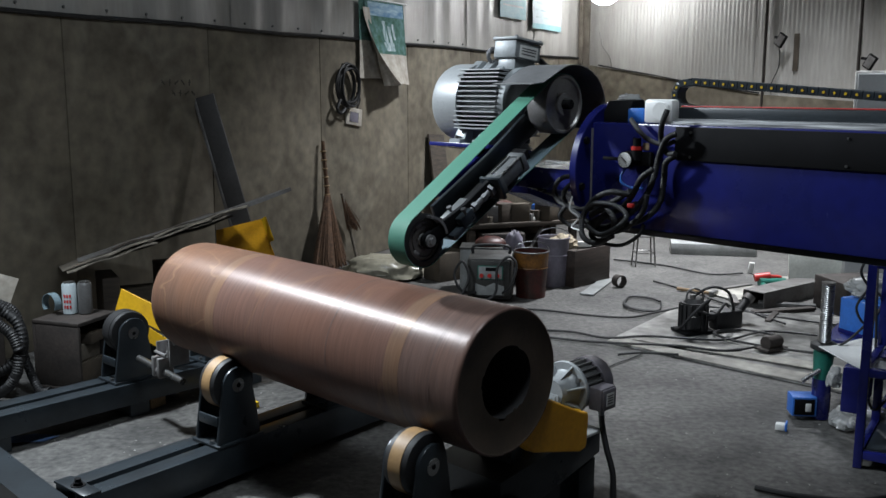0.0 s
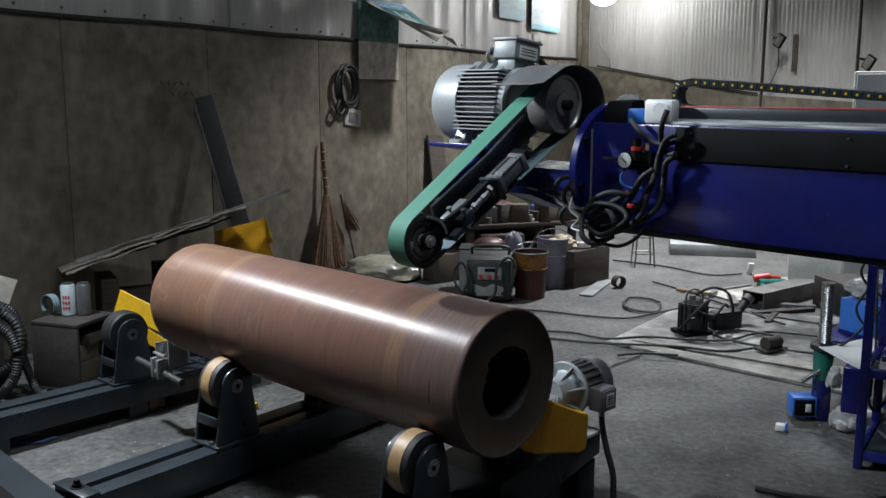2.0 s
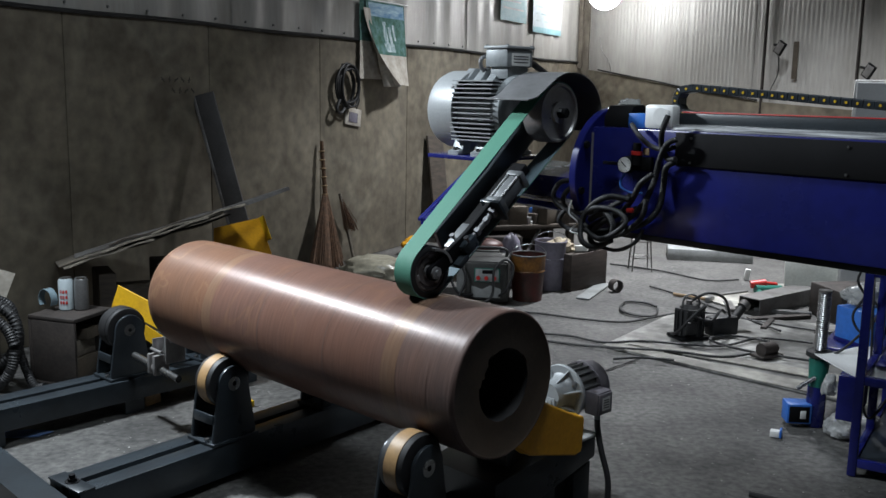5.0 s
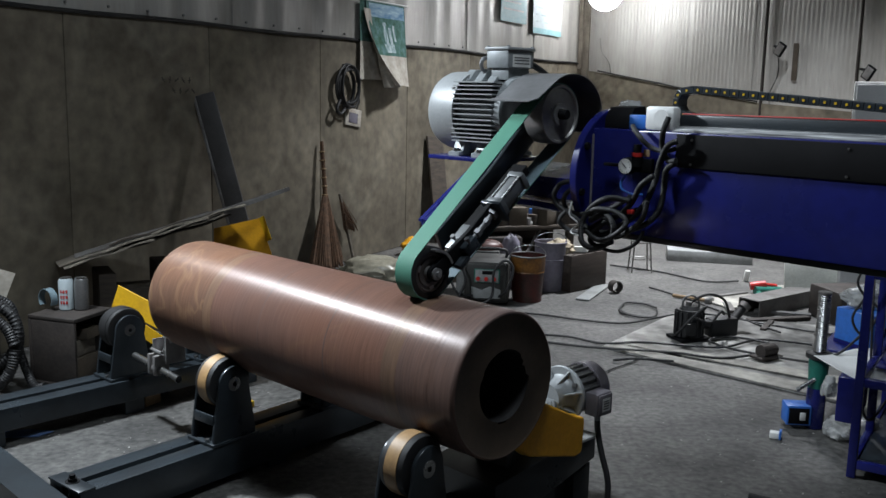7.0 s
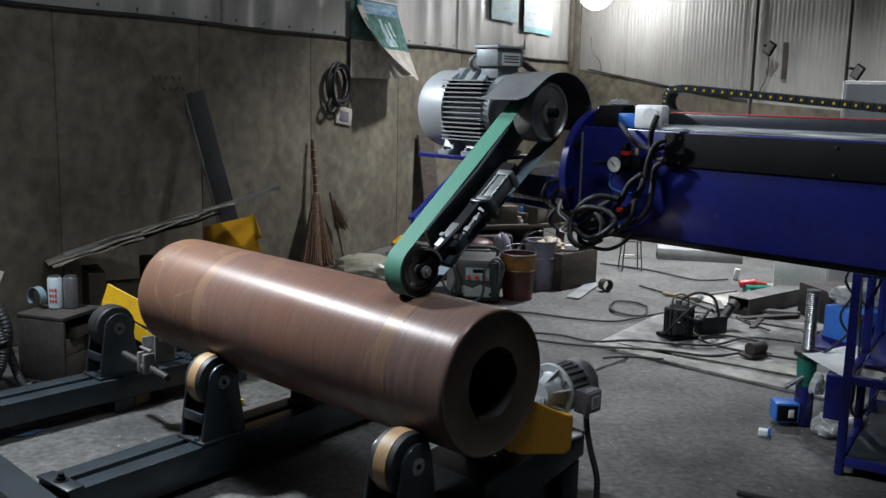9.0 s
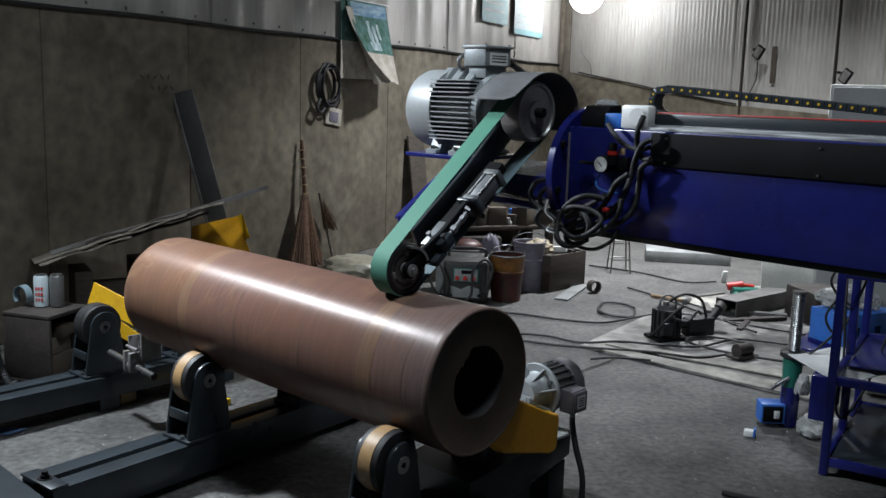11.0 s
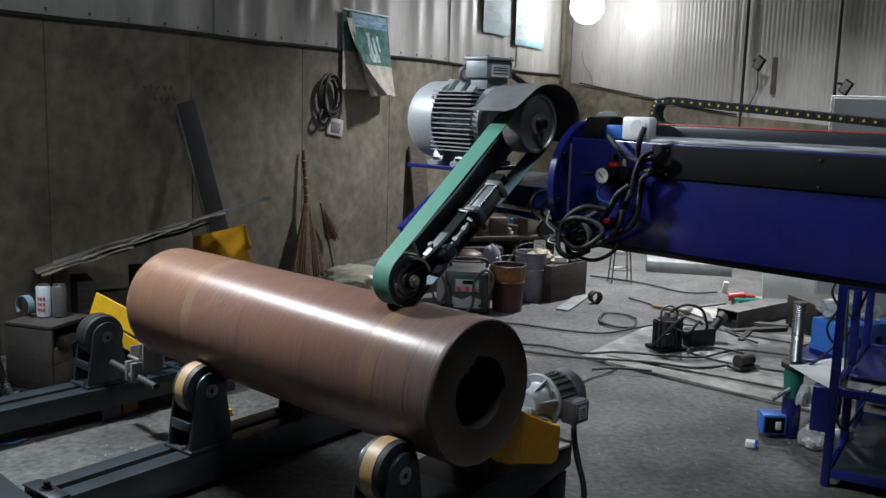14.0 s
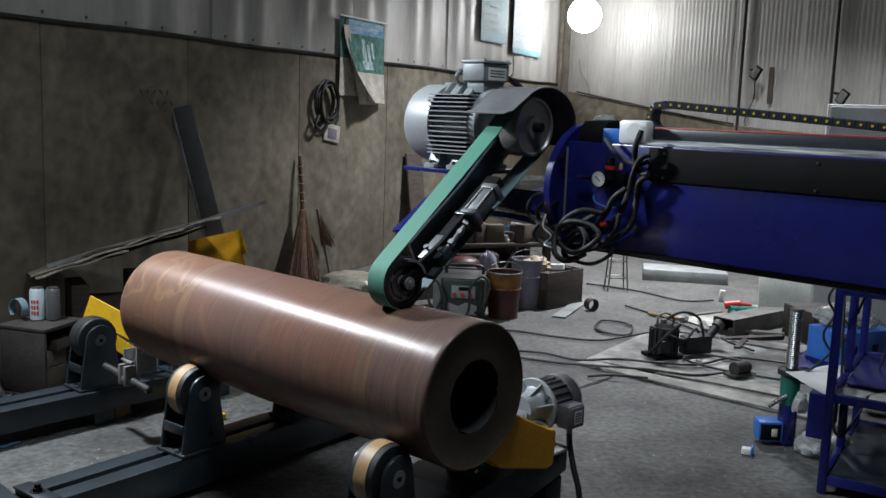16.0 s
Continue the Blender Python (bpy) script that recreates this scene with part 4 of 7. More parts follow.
def cable_bundle():
    c = thing("cable_bundle", at(-1.95, 2.80, 1.12), "bundle of black corrugated and smooth cables hanging on the beam", "cables")
    runs = [
        ("r", 0.0115, [(0.184, -0.01, 0.394), (0.172, -0.021, 0.344), (0.161, -0.003, 0.285), (0.187, -0.003, 0.246), (0.229, -0.022, 0.247)]),
        ("r", 0.012, [(0.226, -0.015, 0.314), (0.195, -0.026, 0.295), (0.157, -0.008, 0.234), (0.142, -0.008, 0.167), (0.12, -0.027, 0.092), (0.046, -0.014, 0.023), (-0.041, -0.004, -0.03), (-0.102, -0.023, -0.041)]),
        ("r", 0.012, [(0.225, -0.01, 0.239), (0.194, -0.021, 0.215), (0.177, -0.003, 0.148), (0.163, -0.003, 0.072), (0.122, -0.022, 0.017), (0.027, -0.009, -0.015), (-0.066, 0.001, 0.009), (-0.083, -0.018, 0.047)]),
        ("r", 0.012, [(0.156, -0.04, 0.192), (0.115, -0.051, 0.156), (0.071, -0.033, 0.095), (0.027, -0.033, 0.045), (-0.037, -0.052, 0.005), (-0.099, -0.039, -0.055), (-0.076, -0.029, -0.087), (0.002, -0.048, -0.057)]),
        ("r", 0.0125, [(0.077, -0.055, 0.097), (-0.005, -0.066, 0.101), (-0.09, -0.048, 0.061), (-0.132, -0.048, -0.003), (-0.118, -0.067, -0.066), (-0.076, -0.054, -0.091), (-0.017, -0.044, -0.064), (0.018, -0.063, 0.0), (-0.023, -0.061, 0.041), (-0.1, -0.043, 0.008)]),
        ("s", 0.011, [(-0.209, -0.01, 0.142), (-0.262, -0.021, 0.128), (-0.305, -0.003, 0.08), (-0.281, -0.003, 0.038), (-0.205, -0.022, 0.026), (-0.136, -0.009, 0.025), (-0.05, 0.001, 0.052), (0.051, -0.018, 0.107)]),
        ("s", 0.011, [(-0.177, -0.035, 0.13), (-0.219, -0.046, 0.09), (-0.232, -0.028, 0.045), (-0.179, -0.028, 0.006), (-0.105, -0.047, -0.024), (-0.046, -0.034, -0.049), (0.029, -0.024, -0.032), (0.118, -0.043, 0.033), (0.137, -0.041, 0.102)]),
        ("s", 0.01, [(-0.223, -0.025, 0.033), (-0.248, -0.036, -0.009), (-0.224, -0.018, -0.041), (-0.154, -0.018, -0.043), (-0.075, -0.037, -0.005), (-0.012, -0.024, 0.032), (0.078, -0.014, 0.064)]),
        ("s", 0.008, [(0.117, -0.025, -0.006), (0.101, -0.036, -0.049), (0.019, -0.018, -0.093), (-0.054, -0.018, -0.094), (-0.1, -0.037, -0.071)]),
        ("s", 0.01, [(0.031, 0.0, 0.359), (0.076, -0.011, 0.317), (0.11, 0.007, 0.286), (0.162, 0.007, 0.275), (0.216, -0.012, 0.287)]),
        ("r", 0.0115, [(-0.095, -0.065, 0.034), (-0.05, -0.076, 0.058), (0.02, -0.058, 0.053), (0.067, -0.058, 0.021), (0.038, -0.077, -0.023), (-0.042, -0.064, -0.056), (-0.108, -0.054, -0.031)]),
    ]
    for kind, r, pts in runs:
        bm = B()
        pipe(bm, pts, r * 0.86, 10, 8, ribs=0.0075 if kind == "r" else 0.0)
        part("corrugated_conduit" if kind == "r" else "cable", bm, "rubber", c)
    bm = B()
    pipe(bm, [(-0.174, -0.06, 0.072), (-0.176, -0.071, 0.025), (-0.15, -0.053, -0.008), (-0.18, -0.053, -0.043), (-0.127, -0.072, -0.048)], 0.003, 6)
    part("thin_wire", bm, "white", c, "thin pale wire")
    bm = B()
    box(bm, 0.065, 0.089, -0.058, -0.042, 0.051, 0.067, 0.003)
    part("red_plug", bm, "red", c, "red plug")


def film_bundle(m, s, label, mat_, seed):
    """A crumpled bag of thin film."""
    bm = B()
    bmesh.ops.create_icosphere(bm, subdivisions=4, radius=1)
    for v in bm.verts:
        k = 1 + 0.28 * noise.noise(v.co * 1.6 + Vector((seed, 0, 0))) + 0.16 * noise.noise(v.co * 4.1 + Vector((0, seed, 0))) + 0.07 * abs(noise.noise(v.co * 9))
        v.co = Vector((v.co.x * s[0], v.co.y * s[1], max(v.co.z, -0.55) * s[2])) * k
        v.co.z += 0.55 * s[2]
    lo = min(v.co.z for v in bm.verts)
    for v in bm.verts:
        v.co.z -= lo
    solid("plastic_bag", bm, mat_, m, label, "plastic bag", angle=60)


cross_beam()
socket_box()
energy_chain()
regulator()
cable_bundle()
film_bundle(at(-2.09, 3.03, 1.463), (0.07, 0.04, 0.06), "crumpled pale blue plastic film on the beam", "plastic", 5)


def beam_column():
    bm = B()
    box(bm, 1.25, 1.6, 2.75, 3.2, 0, 1.06, 0.01)
    solid("beam_column", bm, "blue", MF, "dark blue steel column under the beam", "column")


beam_column()

# ---- drive of the roller bed ----


def gear_drive():
    g = thing("gear_motor", at(-2.087, 2.655, 0.275), "silver gear motor with cast aluminium gearbox beside the roller", "gear motor")
    # gearbox body and flange disc; the motor's axis runs across the bed
    bm = B()
    box(bm, -0.13, 0.0, -0.10, 0.03, 0.034, 0.175, 0.012)
    gb = part("gearbox", bm, "motor", g, "ribbed aluminium gearbox")
    for i in range(6):
        bm = B()
        box(bm, -0.12, 0.010, -0.09 + i * 0.02, -0.085 + i * 0.02, 0.09, 0.186, 0.001)
        part("rib", bm, "motor", gb)
    m = Matrix.Rotation(radians(90), 4, "Z")

    def turned(prof, n=48):
        bm = B()
        lathe(bm, prof, n)
        bmesh.ops.transform(bm, verts=bm.verts, matrix=Matrix.Translation((-0.03, 0, 0.185)) @ m)
        return bm
    part("flange_disc", turned([(-0.02, 0.03), (-0.02, 0.052), (0.03, 0.056), (0.055, 0.068), (0.06, 0.075), (0.06, 0.103), (0.063, 0.106), (0.072, 0.106), (0.075, 0.103), (0.075, 0.03)]), "motor", g, "bright round flange")
    for a in (20, 75, 130, -35):
        bm = B()
        prism(bm, [(0.045, 0.0), (0.098, 0.0), (0.098, 0.004), (0.055, 0.055), (0.045, 0.055)], -0.003, 0.003, 0.001)
        bmesh.ops.transform(bm, verts=bm.verts, matrix=Matrix.Translation((-0.03, 0, 0.185)) @ m @ Matrix.Rotation(radians(a), 4, "X") @ Matrix.Translation((0.06, 0, 0)) @ Matrix(((0, 0, -1, 0), (1, 0, 0, 0), (0, 1, 0, 0), (0, 0, 0, 1))))
        part("gusset", bm, "motor", g)
    part("motor_body", turned([(0.075, 0.05), (0.075, 0.075), (0.085, 0.08), (0.21, 0.08), (0.21, 0.05)]), "darksteel", g)
    for i in range(20):
        bm = B()
        a = 2 * math.pi * i / 20
        mm = Matrix.Translation((-0.03, 0, 0.185)) @ m @ Matrix.Rotation(a, 4, "X")
        box(bm, 0.09, 0.19, -0.002, 0.002, 0.07, 0.092, 0, mm)
        part("cooling_fin", bm, "darksteel", g)
    part("fan_cover", turned([(0.185, 0.088), (0.185, 0.096), (0.235, 0.096), (0.25, 0.088), (0.255, 0.07), (0.255, 0.02)]), "fancover", g, "mauve-grey fan cover")
    bm = B()
    box(bm, 0.055, 0.115, 0.095, 0.185, 0.115, 0.205, 0.006)
    tb = part("terminal_box", bm, "fancover", g, "grey terminal box")
    bm = B()
    box(bm, 0.115, 0.122, 0.10, 0.18, 0.12, 0.20, 0.003)
    part("lid", bm, "fancover", tb)
    bm = B()
    box(bm, 0.122, 0.1228, 0.118, 0.165, 0.135, 0.185, 0)
    part("label_plate", bm, "paper", tb, "pale rating plate")
    bm = B()
    for z in (0.145, 0.155, 0.165, 0.174):
        box(bm, 0.1228, 0.1233, 0.124, 0.158, z - 0.002, z + 0.002)
    part("print_bars", bm, "ink", tb)
    bm = B()
    cyl(bm, (0.085, 0.14, 0.116), (0.085, 0.14, 0.09), 0.012, n=12)
    part("cable_gland", bm, "motorlow", tb)
    bm = B()
    cyl(bm, (0.035, 0.062, 0.235), (0.035, 0.050, 0.235), 0.010, n=6)
    part("flange_bolt", bm, "steel", g)
    bm = B()
    pipe(bm, [(0.085, 0.14, 0.10), (0.09, 0.14, 0.05), (0.12, 0.13, -0.03), (0.16, 0.12, -0.12), (0.18, 0.10, -0.22), (0.22, 0.08, -0.285), (0.45, 0.0, -0.288)], 0.0115, 10, 8)
    part("power_cable", bm, "rubber", g)
    # stand below
    s = thing("drive_stand", at(-2.052, 2.652, 0), "dark grey steel stand under the gear motor", "stand")
    bm = B()
    box(bm, -0.30, 0.052, -0.14, 0.15, 0.2955, 0.308, 0.002)
    part("top_plate", bm, "paper", s, "bright steel top plate")
    bm = B()
    prism(bm, [(-0.42, 0.10), (-0.206, 0.13), (0.145, 0.215), (0.145, 0.295), (-0.14, 0.295), (-0.42, 0.26)], -0.29, 0.046, 0.004)
    part("stand_beam", bm, "frame", s)
    bm = B()
    prism(bm, [(-0.46, 0.10), (-0.36, 0.10), (-0.36, 0.20), (-0.46, 0.20)], 0.05, 0.10, 0.003)
    tube = part("tube_end", bm, "frame", s, "square tube end, its dark hollow drawn as black")
    # Black plate stands in for the dark inside the tube.
    bm = B()
    prism(bm, [(-0.445, 0.115), (-0.375, 0.115), (-0.375, 0.185), (-0.445, 0.185)], 0.0995, 0.1012)
    part("tube_hole", bm, "black", tube)
    for y in (0.09, -0.12):
        bm = B()
        prism(bm, [(y - 0.05, 0), (y + 0.05, 0), (y + 0.05, 0.19), (y - 0.05, 0.165)], -0.26, 0.03, 0.004)
        part("leg", bm, "frame", s)


def chain_guard():
    g = thing("chain_guard", at(-1.988, 2.445, 0.405), "yellow sheet metal chain guard beside the roller", "guard")
    # the inner edge follows the roller's round
    ax = (-0.268, 0.245)
    arc = [(ax[0] + 0.264 * math.cos(radians(a)), ax[1] + 0.264 * math.sin(radians(a))) for a in np.linspace(-27, -68, 9)]
    pts = [(-0.096, -0.054), (0.157, -0.121), (0.190, -0.115), (0.198, -0.101), (0.205, 0.001), (0.199, 0.019), (0.166, 0.028)] + arc
    bm = B()
    prism(bm, pts, 0.0, 0.035, 0.006)
    part("cover", bm, "orange", g, angle=15)
    bm = B()
    prism(bm, [(p[0] * 1.02, p[1] * 1.04) for p in pts], -0.013, -0.001, 0.002)
    part("back_plate", bm, "yellow", g)
    bm = B()
    box(bm, -0.05, -0.014, -0.05, 0.03, -0.055, -0.03, 0.003)
    part("bracket", bm, "frame", g)


gear_drive()
chain_guard()


def travel_clamp():
    """Threaded stop rod with a galvanised clamp beside the far bracket."""
    c = thing("stop_rod", at(-4.12, 1.98, 0.305), "steel stop rod with galvanised clamp on a bracket", "stop rod")
    bm = B()
    cyl(bm, (0.0, 0, 0.0), (0.42, 0, -0.02), 0.016, n=16)
    part("rod", bm, "steel", c)
    bm = B()
    cyl(bm, (0.19, 0, -0.009), (0.25, 0, -0.012), 0.026, n=16)
    part("collar", bm, "alu", c)
    bm = B()
    box(bm, 0.18, 0.19, 0.0, 0.10, 0.02, 0.12, 0.002)
    box(bm, 0.26, 0.27, 0.02, 0.12, 0.01, 0.15, 0.002)
    box(bm, 0.18, 0.27, 0.09, 0.10, 0.02, 0.06, 0.002)
    part("clamp_frame", bm, "alu", c, "galvanised clamp")
    for x in (0.195, 0.245):
        bm = B()
        box(bm, x - 0.012, x + 0.012, -0.03, 0.045, -0.04, 0.055, 0.005)
        part("clamp_jaw", bm, "alu", c, "galvanised clamp jaw")
    bm = B()
    cyl(bm, (0.22, 0.03, 0.05), (0.30, 0.06, 0.17), 0.011, n=10)
    cyl(bm, (0.17, 0.0, 0.07), (0.27, 0.0, 0.07), 0.007, n=8)
    part("clamp_screw", bm, "alu", c)
    bm = B()
    cyl(bm, (0.235, 0.02, 0.0), (0.265, 0.03, 0.16), 0.009, n=10)
    part("clamp_bolt", bm, "steel", c)


travel_clamp()

# ---- stand-alone things on the machine side ----


def lift_mast():
    m = thing("screw_jack", pose(1.845, 4.37, 0, 0, 0, -5), "screw jack with ribbed steel post, green collar and blue foot", "jack")
    bm = B()
    pts = []
    for i in range(66):
        z = 0.34 + i * 0.005
        pts.append((z, 0.0310 if i % 2 else 0.0270))
    lathe(bm, pts, 28)
    bmesh.ops.transform(bm, verts=bm.verts, matrix=Matrix.Rotation(radians(-90), 4, "Y"))
    part("ribbed_post", bm, "steel", m, "ribbed bright steel post")
    bm = B()
    lathe(bm, [(0.19, 0.03), (0.195, 0.042), (0.33, 0.048), (0.345, 0.044)], 28)
    bmesh.ops.transform(bm, verts=bm.verts, matrix=Matrix.Rotation(radians(-90), 4, "Y"))
    part("collar", bm, "teal", m, "green enamel collar")
    bm = B()
    lathe(bm, [(0.345, 0.055), (0.35, 0.064), (0.372, 0.064), (0.38, 0.05)], 28)
    bmesh.ops.transform(bm, verts=bm.verts, matrix=Matrix.Rotation(radians(-90), 4, "Y"))
    part("ring", bm, "rubber", m)
    bm = B()
    cyl(bm, (-0.02, -0.03, 0.25), (-0.105, -0.03, 0.19), 0.011, n=12)
    part("handle", bm, "steel", m, "steel handle")
    bm = B()
    cyl(bm, (0, 0, 0.0), (0, 0, 0.20), 0.045, n=28)
    part("foot_tube", bm, "blue", m, "blue foot tube")
    bm = B()
    box(bm, -0.145, -0.03, -0.05, 0.05, 0.018, 0.115, 0.004)
    f = part("foot_box", bm, "skyblue", m, "blue steel foot box")
    # Solid box: a black plate imitates the shaded hollow in its front.
    bm = B()
    box(bm, -0.137, -0.04, -0.0535, -0.050, 0.026, 0.105, 0.002)
    part("opening", bm, "black", f)
    bm = B()
    box(bm, -0.085, -0.058, -0.056, -0.0536, 0.045, 0.085, 0.001)
    part("sticker", bm, "paper", f, "white sticker")
    bm = B()
    cyl(bm, (0, 0, 0.665), (0, 0, 0.675), 0.032, n=24)
    part("cap", bm, "greysteel", m)
    t = thing("angle_bracket", pose(1.60, 4.20, 0, 0, 0, -25), "small pale blue steel angle bracket on the floor", "bracket")
    bm = B()
    box(bm, -0.028, 0.014, -0.02, 0.02, 0.0, 0.03, 0.003)
    part("plate", bm, "paper", t)
    bm = B()
    box(bm, 0.015, 0.025, -0.024, 0.02, 0.0, 0.042, 0.003)
    part("lug", bm, "skyblue", t)


def steel_rack():
    r = thing("steel_rack", pose(1.765, 3.76, 0, 0, 0, 57), "dark blue square-tube steel rack standing on the floor", "rack")
    L, W, H = 0.92, 0.62, 0.90
    for x in (0, 0.45, L):
        for y in (0, -W):
            bm = B()
            box(bm, x - 0.018, x + 0.018, y - 0.018, y + 0.018, 0, H, 0.003)
            part("post", bm, "blue", r)
    for z in (0.06, 0.42, H - 0.02):
        for y in (0, -W):
            bm = B()
            box(bm, 0.018, L - 0.018, y - 0.016, y + 0.016, z - 0.018, z + 0.018, 0.003)
            part("rail", bm, "blue", r)
        for x in (0, L):
            bm = B()
            box(bm, x - 0.016, x + 0.016, -W + 0.018, -0.018, z - 0.018, z + 0.018, 0.003)
            part("crosspiece", bm, "blue", r)
    bm = B()
    box(bm, 0.02, L - 0.02, -W + 0.02, -0.02, 0.066, 0.072, 0.001)
    part("bottom_shelf", bm, "frame", r, "grey sheet shelf")
    bm = B()
    box(bm, 0.25, L - 0.02, -W + 0.02, -0.02, 0.424, 0.430, 0.001)
    part("middle_shelf", bm, "blue", r)
    bm = B()
    box(bm, 0.09, 0.40, 0.018, 0.10, 0.20, 0.40, 0.004)
    part("side_box", bm, "blue", r, "dark blue sheet box on the rack's side")
    bm = B()
    box(bm, 0.94, 1.50, -0.14, 0.34, 0.285, 0.30, 0.002)
    part("ledge", bm, "blue", r, "dark blue ledge behind the rack")
    # paper on the rack's side box
    bm = B()
    bmesh.ops.create_grid(bm, x_segments=10, y_segments=8, size=0.5)
    for v in bm.verts:
        v.co = Vector((v.co.x * 0.34, v.co.y * 0.30, 0.012 * math.sin(v.co.x * 5) + 0.02 * v.co.y))
    top = [v for v in bm.verts]
    g = bmesh.ops.extrude_face_region(bm, geom=list(bm.faces))
    for e in g["geom"]:
        if isinstance(e, bmesh.types.BMVert):
            e.co.z += 0.004
    solid("paper_sheet", bm, "white", pose(1.915, 4.02, 0.412, 5, 2, 22), "white paper sheets lying on the rack's box", "paper")
    # power supply in light blue case
    w = thing("power_supply", pose(2.35, 4.84, 0.3005, 0, 0, 22), "light blue sheet metal power supply on the rack", "power supply")
    bm = B()
    box(bm, -0.19, 0.19, -0.12, 0.12, 0.0, 0.19, 0.006)
    part("case", bm, "skyblue", w)
    for x in (-0.12, -0.105, -0.09, 0.03, 0.045, 0.06):
        bm = B()
        box(bm, x - 0.004, x + 0.004, -0.1225, -0.119, 0.05, 0.12, 0)
        part("vent_slot", bm, "black", w)
    bm = B()
    box(bm, -0.192, 0.192, -0.122, 0.122, -0.0, 0.02, 0.002)
    part("base", bm, "blue", w)
    bm = B()
    cyl(bm, (0.19, -0.02, 0.10), (0.196, -0.02, 0.10), 0.06, n=24)
    part("fan_grille", bm, "greysteel", w)
    c = thing("rack_cables", pose(1.95, 4.1, 0.5), "thin black cables looping down the steel rack", "cables")
    for pts in ([(0.02, 0.05, 0.40), (-0.04, 0.08, 0.28), (0.0, 0.1, 0.20), (0.06, 0.06, 0.12), (-0.10, 0.02, -0.04), (-0.17, 0.05, -0.09)],
                [(0.05, 0.0, 0.42), (0.0, 0.0, 0.34), (-0.02, 0.02, 0.22), (-0.06, 0.06, 0.10), (-0.01, 0.05, 0.02), (0.04, 0.04, 0.10), (0.10, 0.02, 0.3)],
                [(-0.02, -0.02, 0.40), (-0.01, -0.03, 0.1), (0.0, -0.03, -0.1), (-0.01, -0.02, -0.3), (0.05, 0.0, -0.36), (0.2, 0.1, -0.2), (0.28, 0.1, 0.1)]):
        bm = B()
        pipe(bm, pts, 0.006, 8)
        part("cable", bm, "rubber", c)
    bm = B()
    pipe(bm, [(-0.03, -0.03, 0.41), (-0.05, -0.03, 0.35), (0.0, -0.03, 0.335), (0.06, -0.02, 0.36)], 0.005, 8)
    part("pale_cable", bm, "white", c, "pale cable")


lift_mast()
steel_rack()
film_bundle(pose(1.855, 4.255, 0.19), (0.035, 0.03, 0.06), "small clear plastic bag hanging by the screw jack", "plastic", 12)
film_bundle(pose(2.32, 4.86, 0.491), (0.15, 0.09, 0.07), "crumpled clear film on the power supply", "plastic", 7)
film_bundle(pose(1.98, 4.22, 0), (0.13, 0.10, 0.07), "crumpled clear plastic bag on the floor by the rack", "plastic", 2)

# ---- floor clutter at the back ----


def floor_sheets():
    s = thing("steel_sheet", pose(0, 0, 0), "pale dusty steel sheets stacked flat on the floor", "sheet")
    for k, (pts, z, mt) in enumerate((
            ([(1.035, 5.73), (1.75, 6.72), (3.3, 6.2), (2.46, 4.42)], 0.004, "sootsheet"),
            ([(1.04, 5.725), (1.15, 5.76), (2.56, 4.62), (2.44, 4.43)], 0.010, "sheetmetal"),
            ([(1.20, 5.74), (1.30, 5.80), (2.75, 4.85), (2.68, 4.70)], 0.016, "sheetmetal"))):
        bm = B()
        lo = [bm.verts.new((x, y, z - 0.004 * (k == 0))) for x, y in pts]
        hi = [bm.verts.new((x, y, z + 0.006)) for x, y in pts]
        bm.faces.new(hi)
        bm.faces.new(lo[::-1])
        for i in range(4):
            bm.faces.new((lo[i], lo[(i + 1) % 4], hi[(i + 1) % 4], hi[i]))
        part("sheet" if k == 0 else "strip", bm, mt, s)


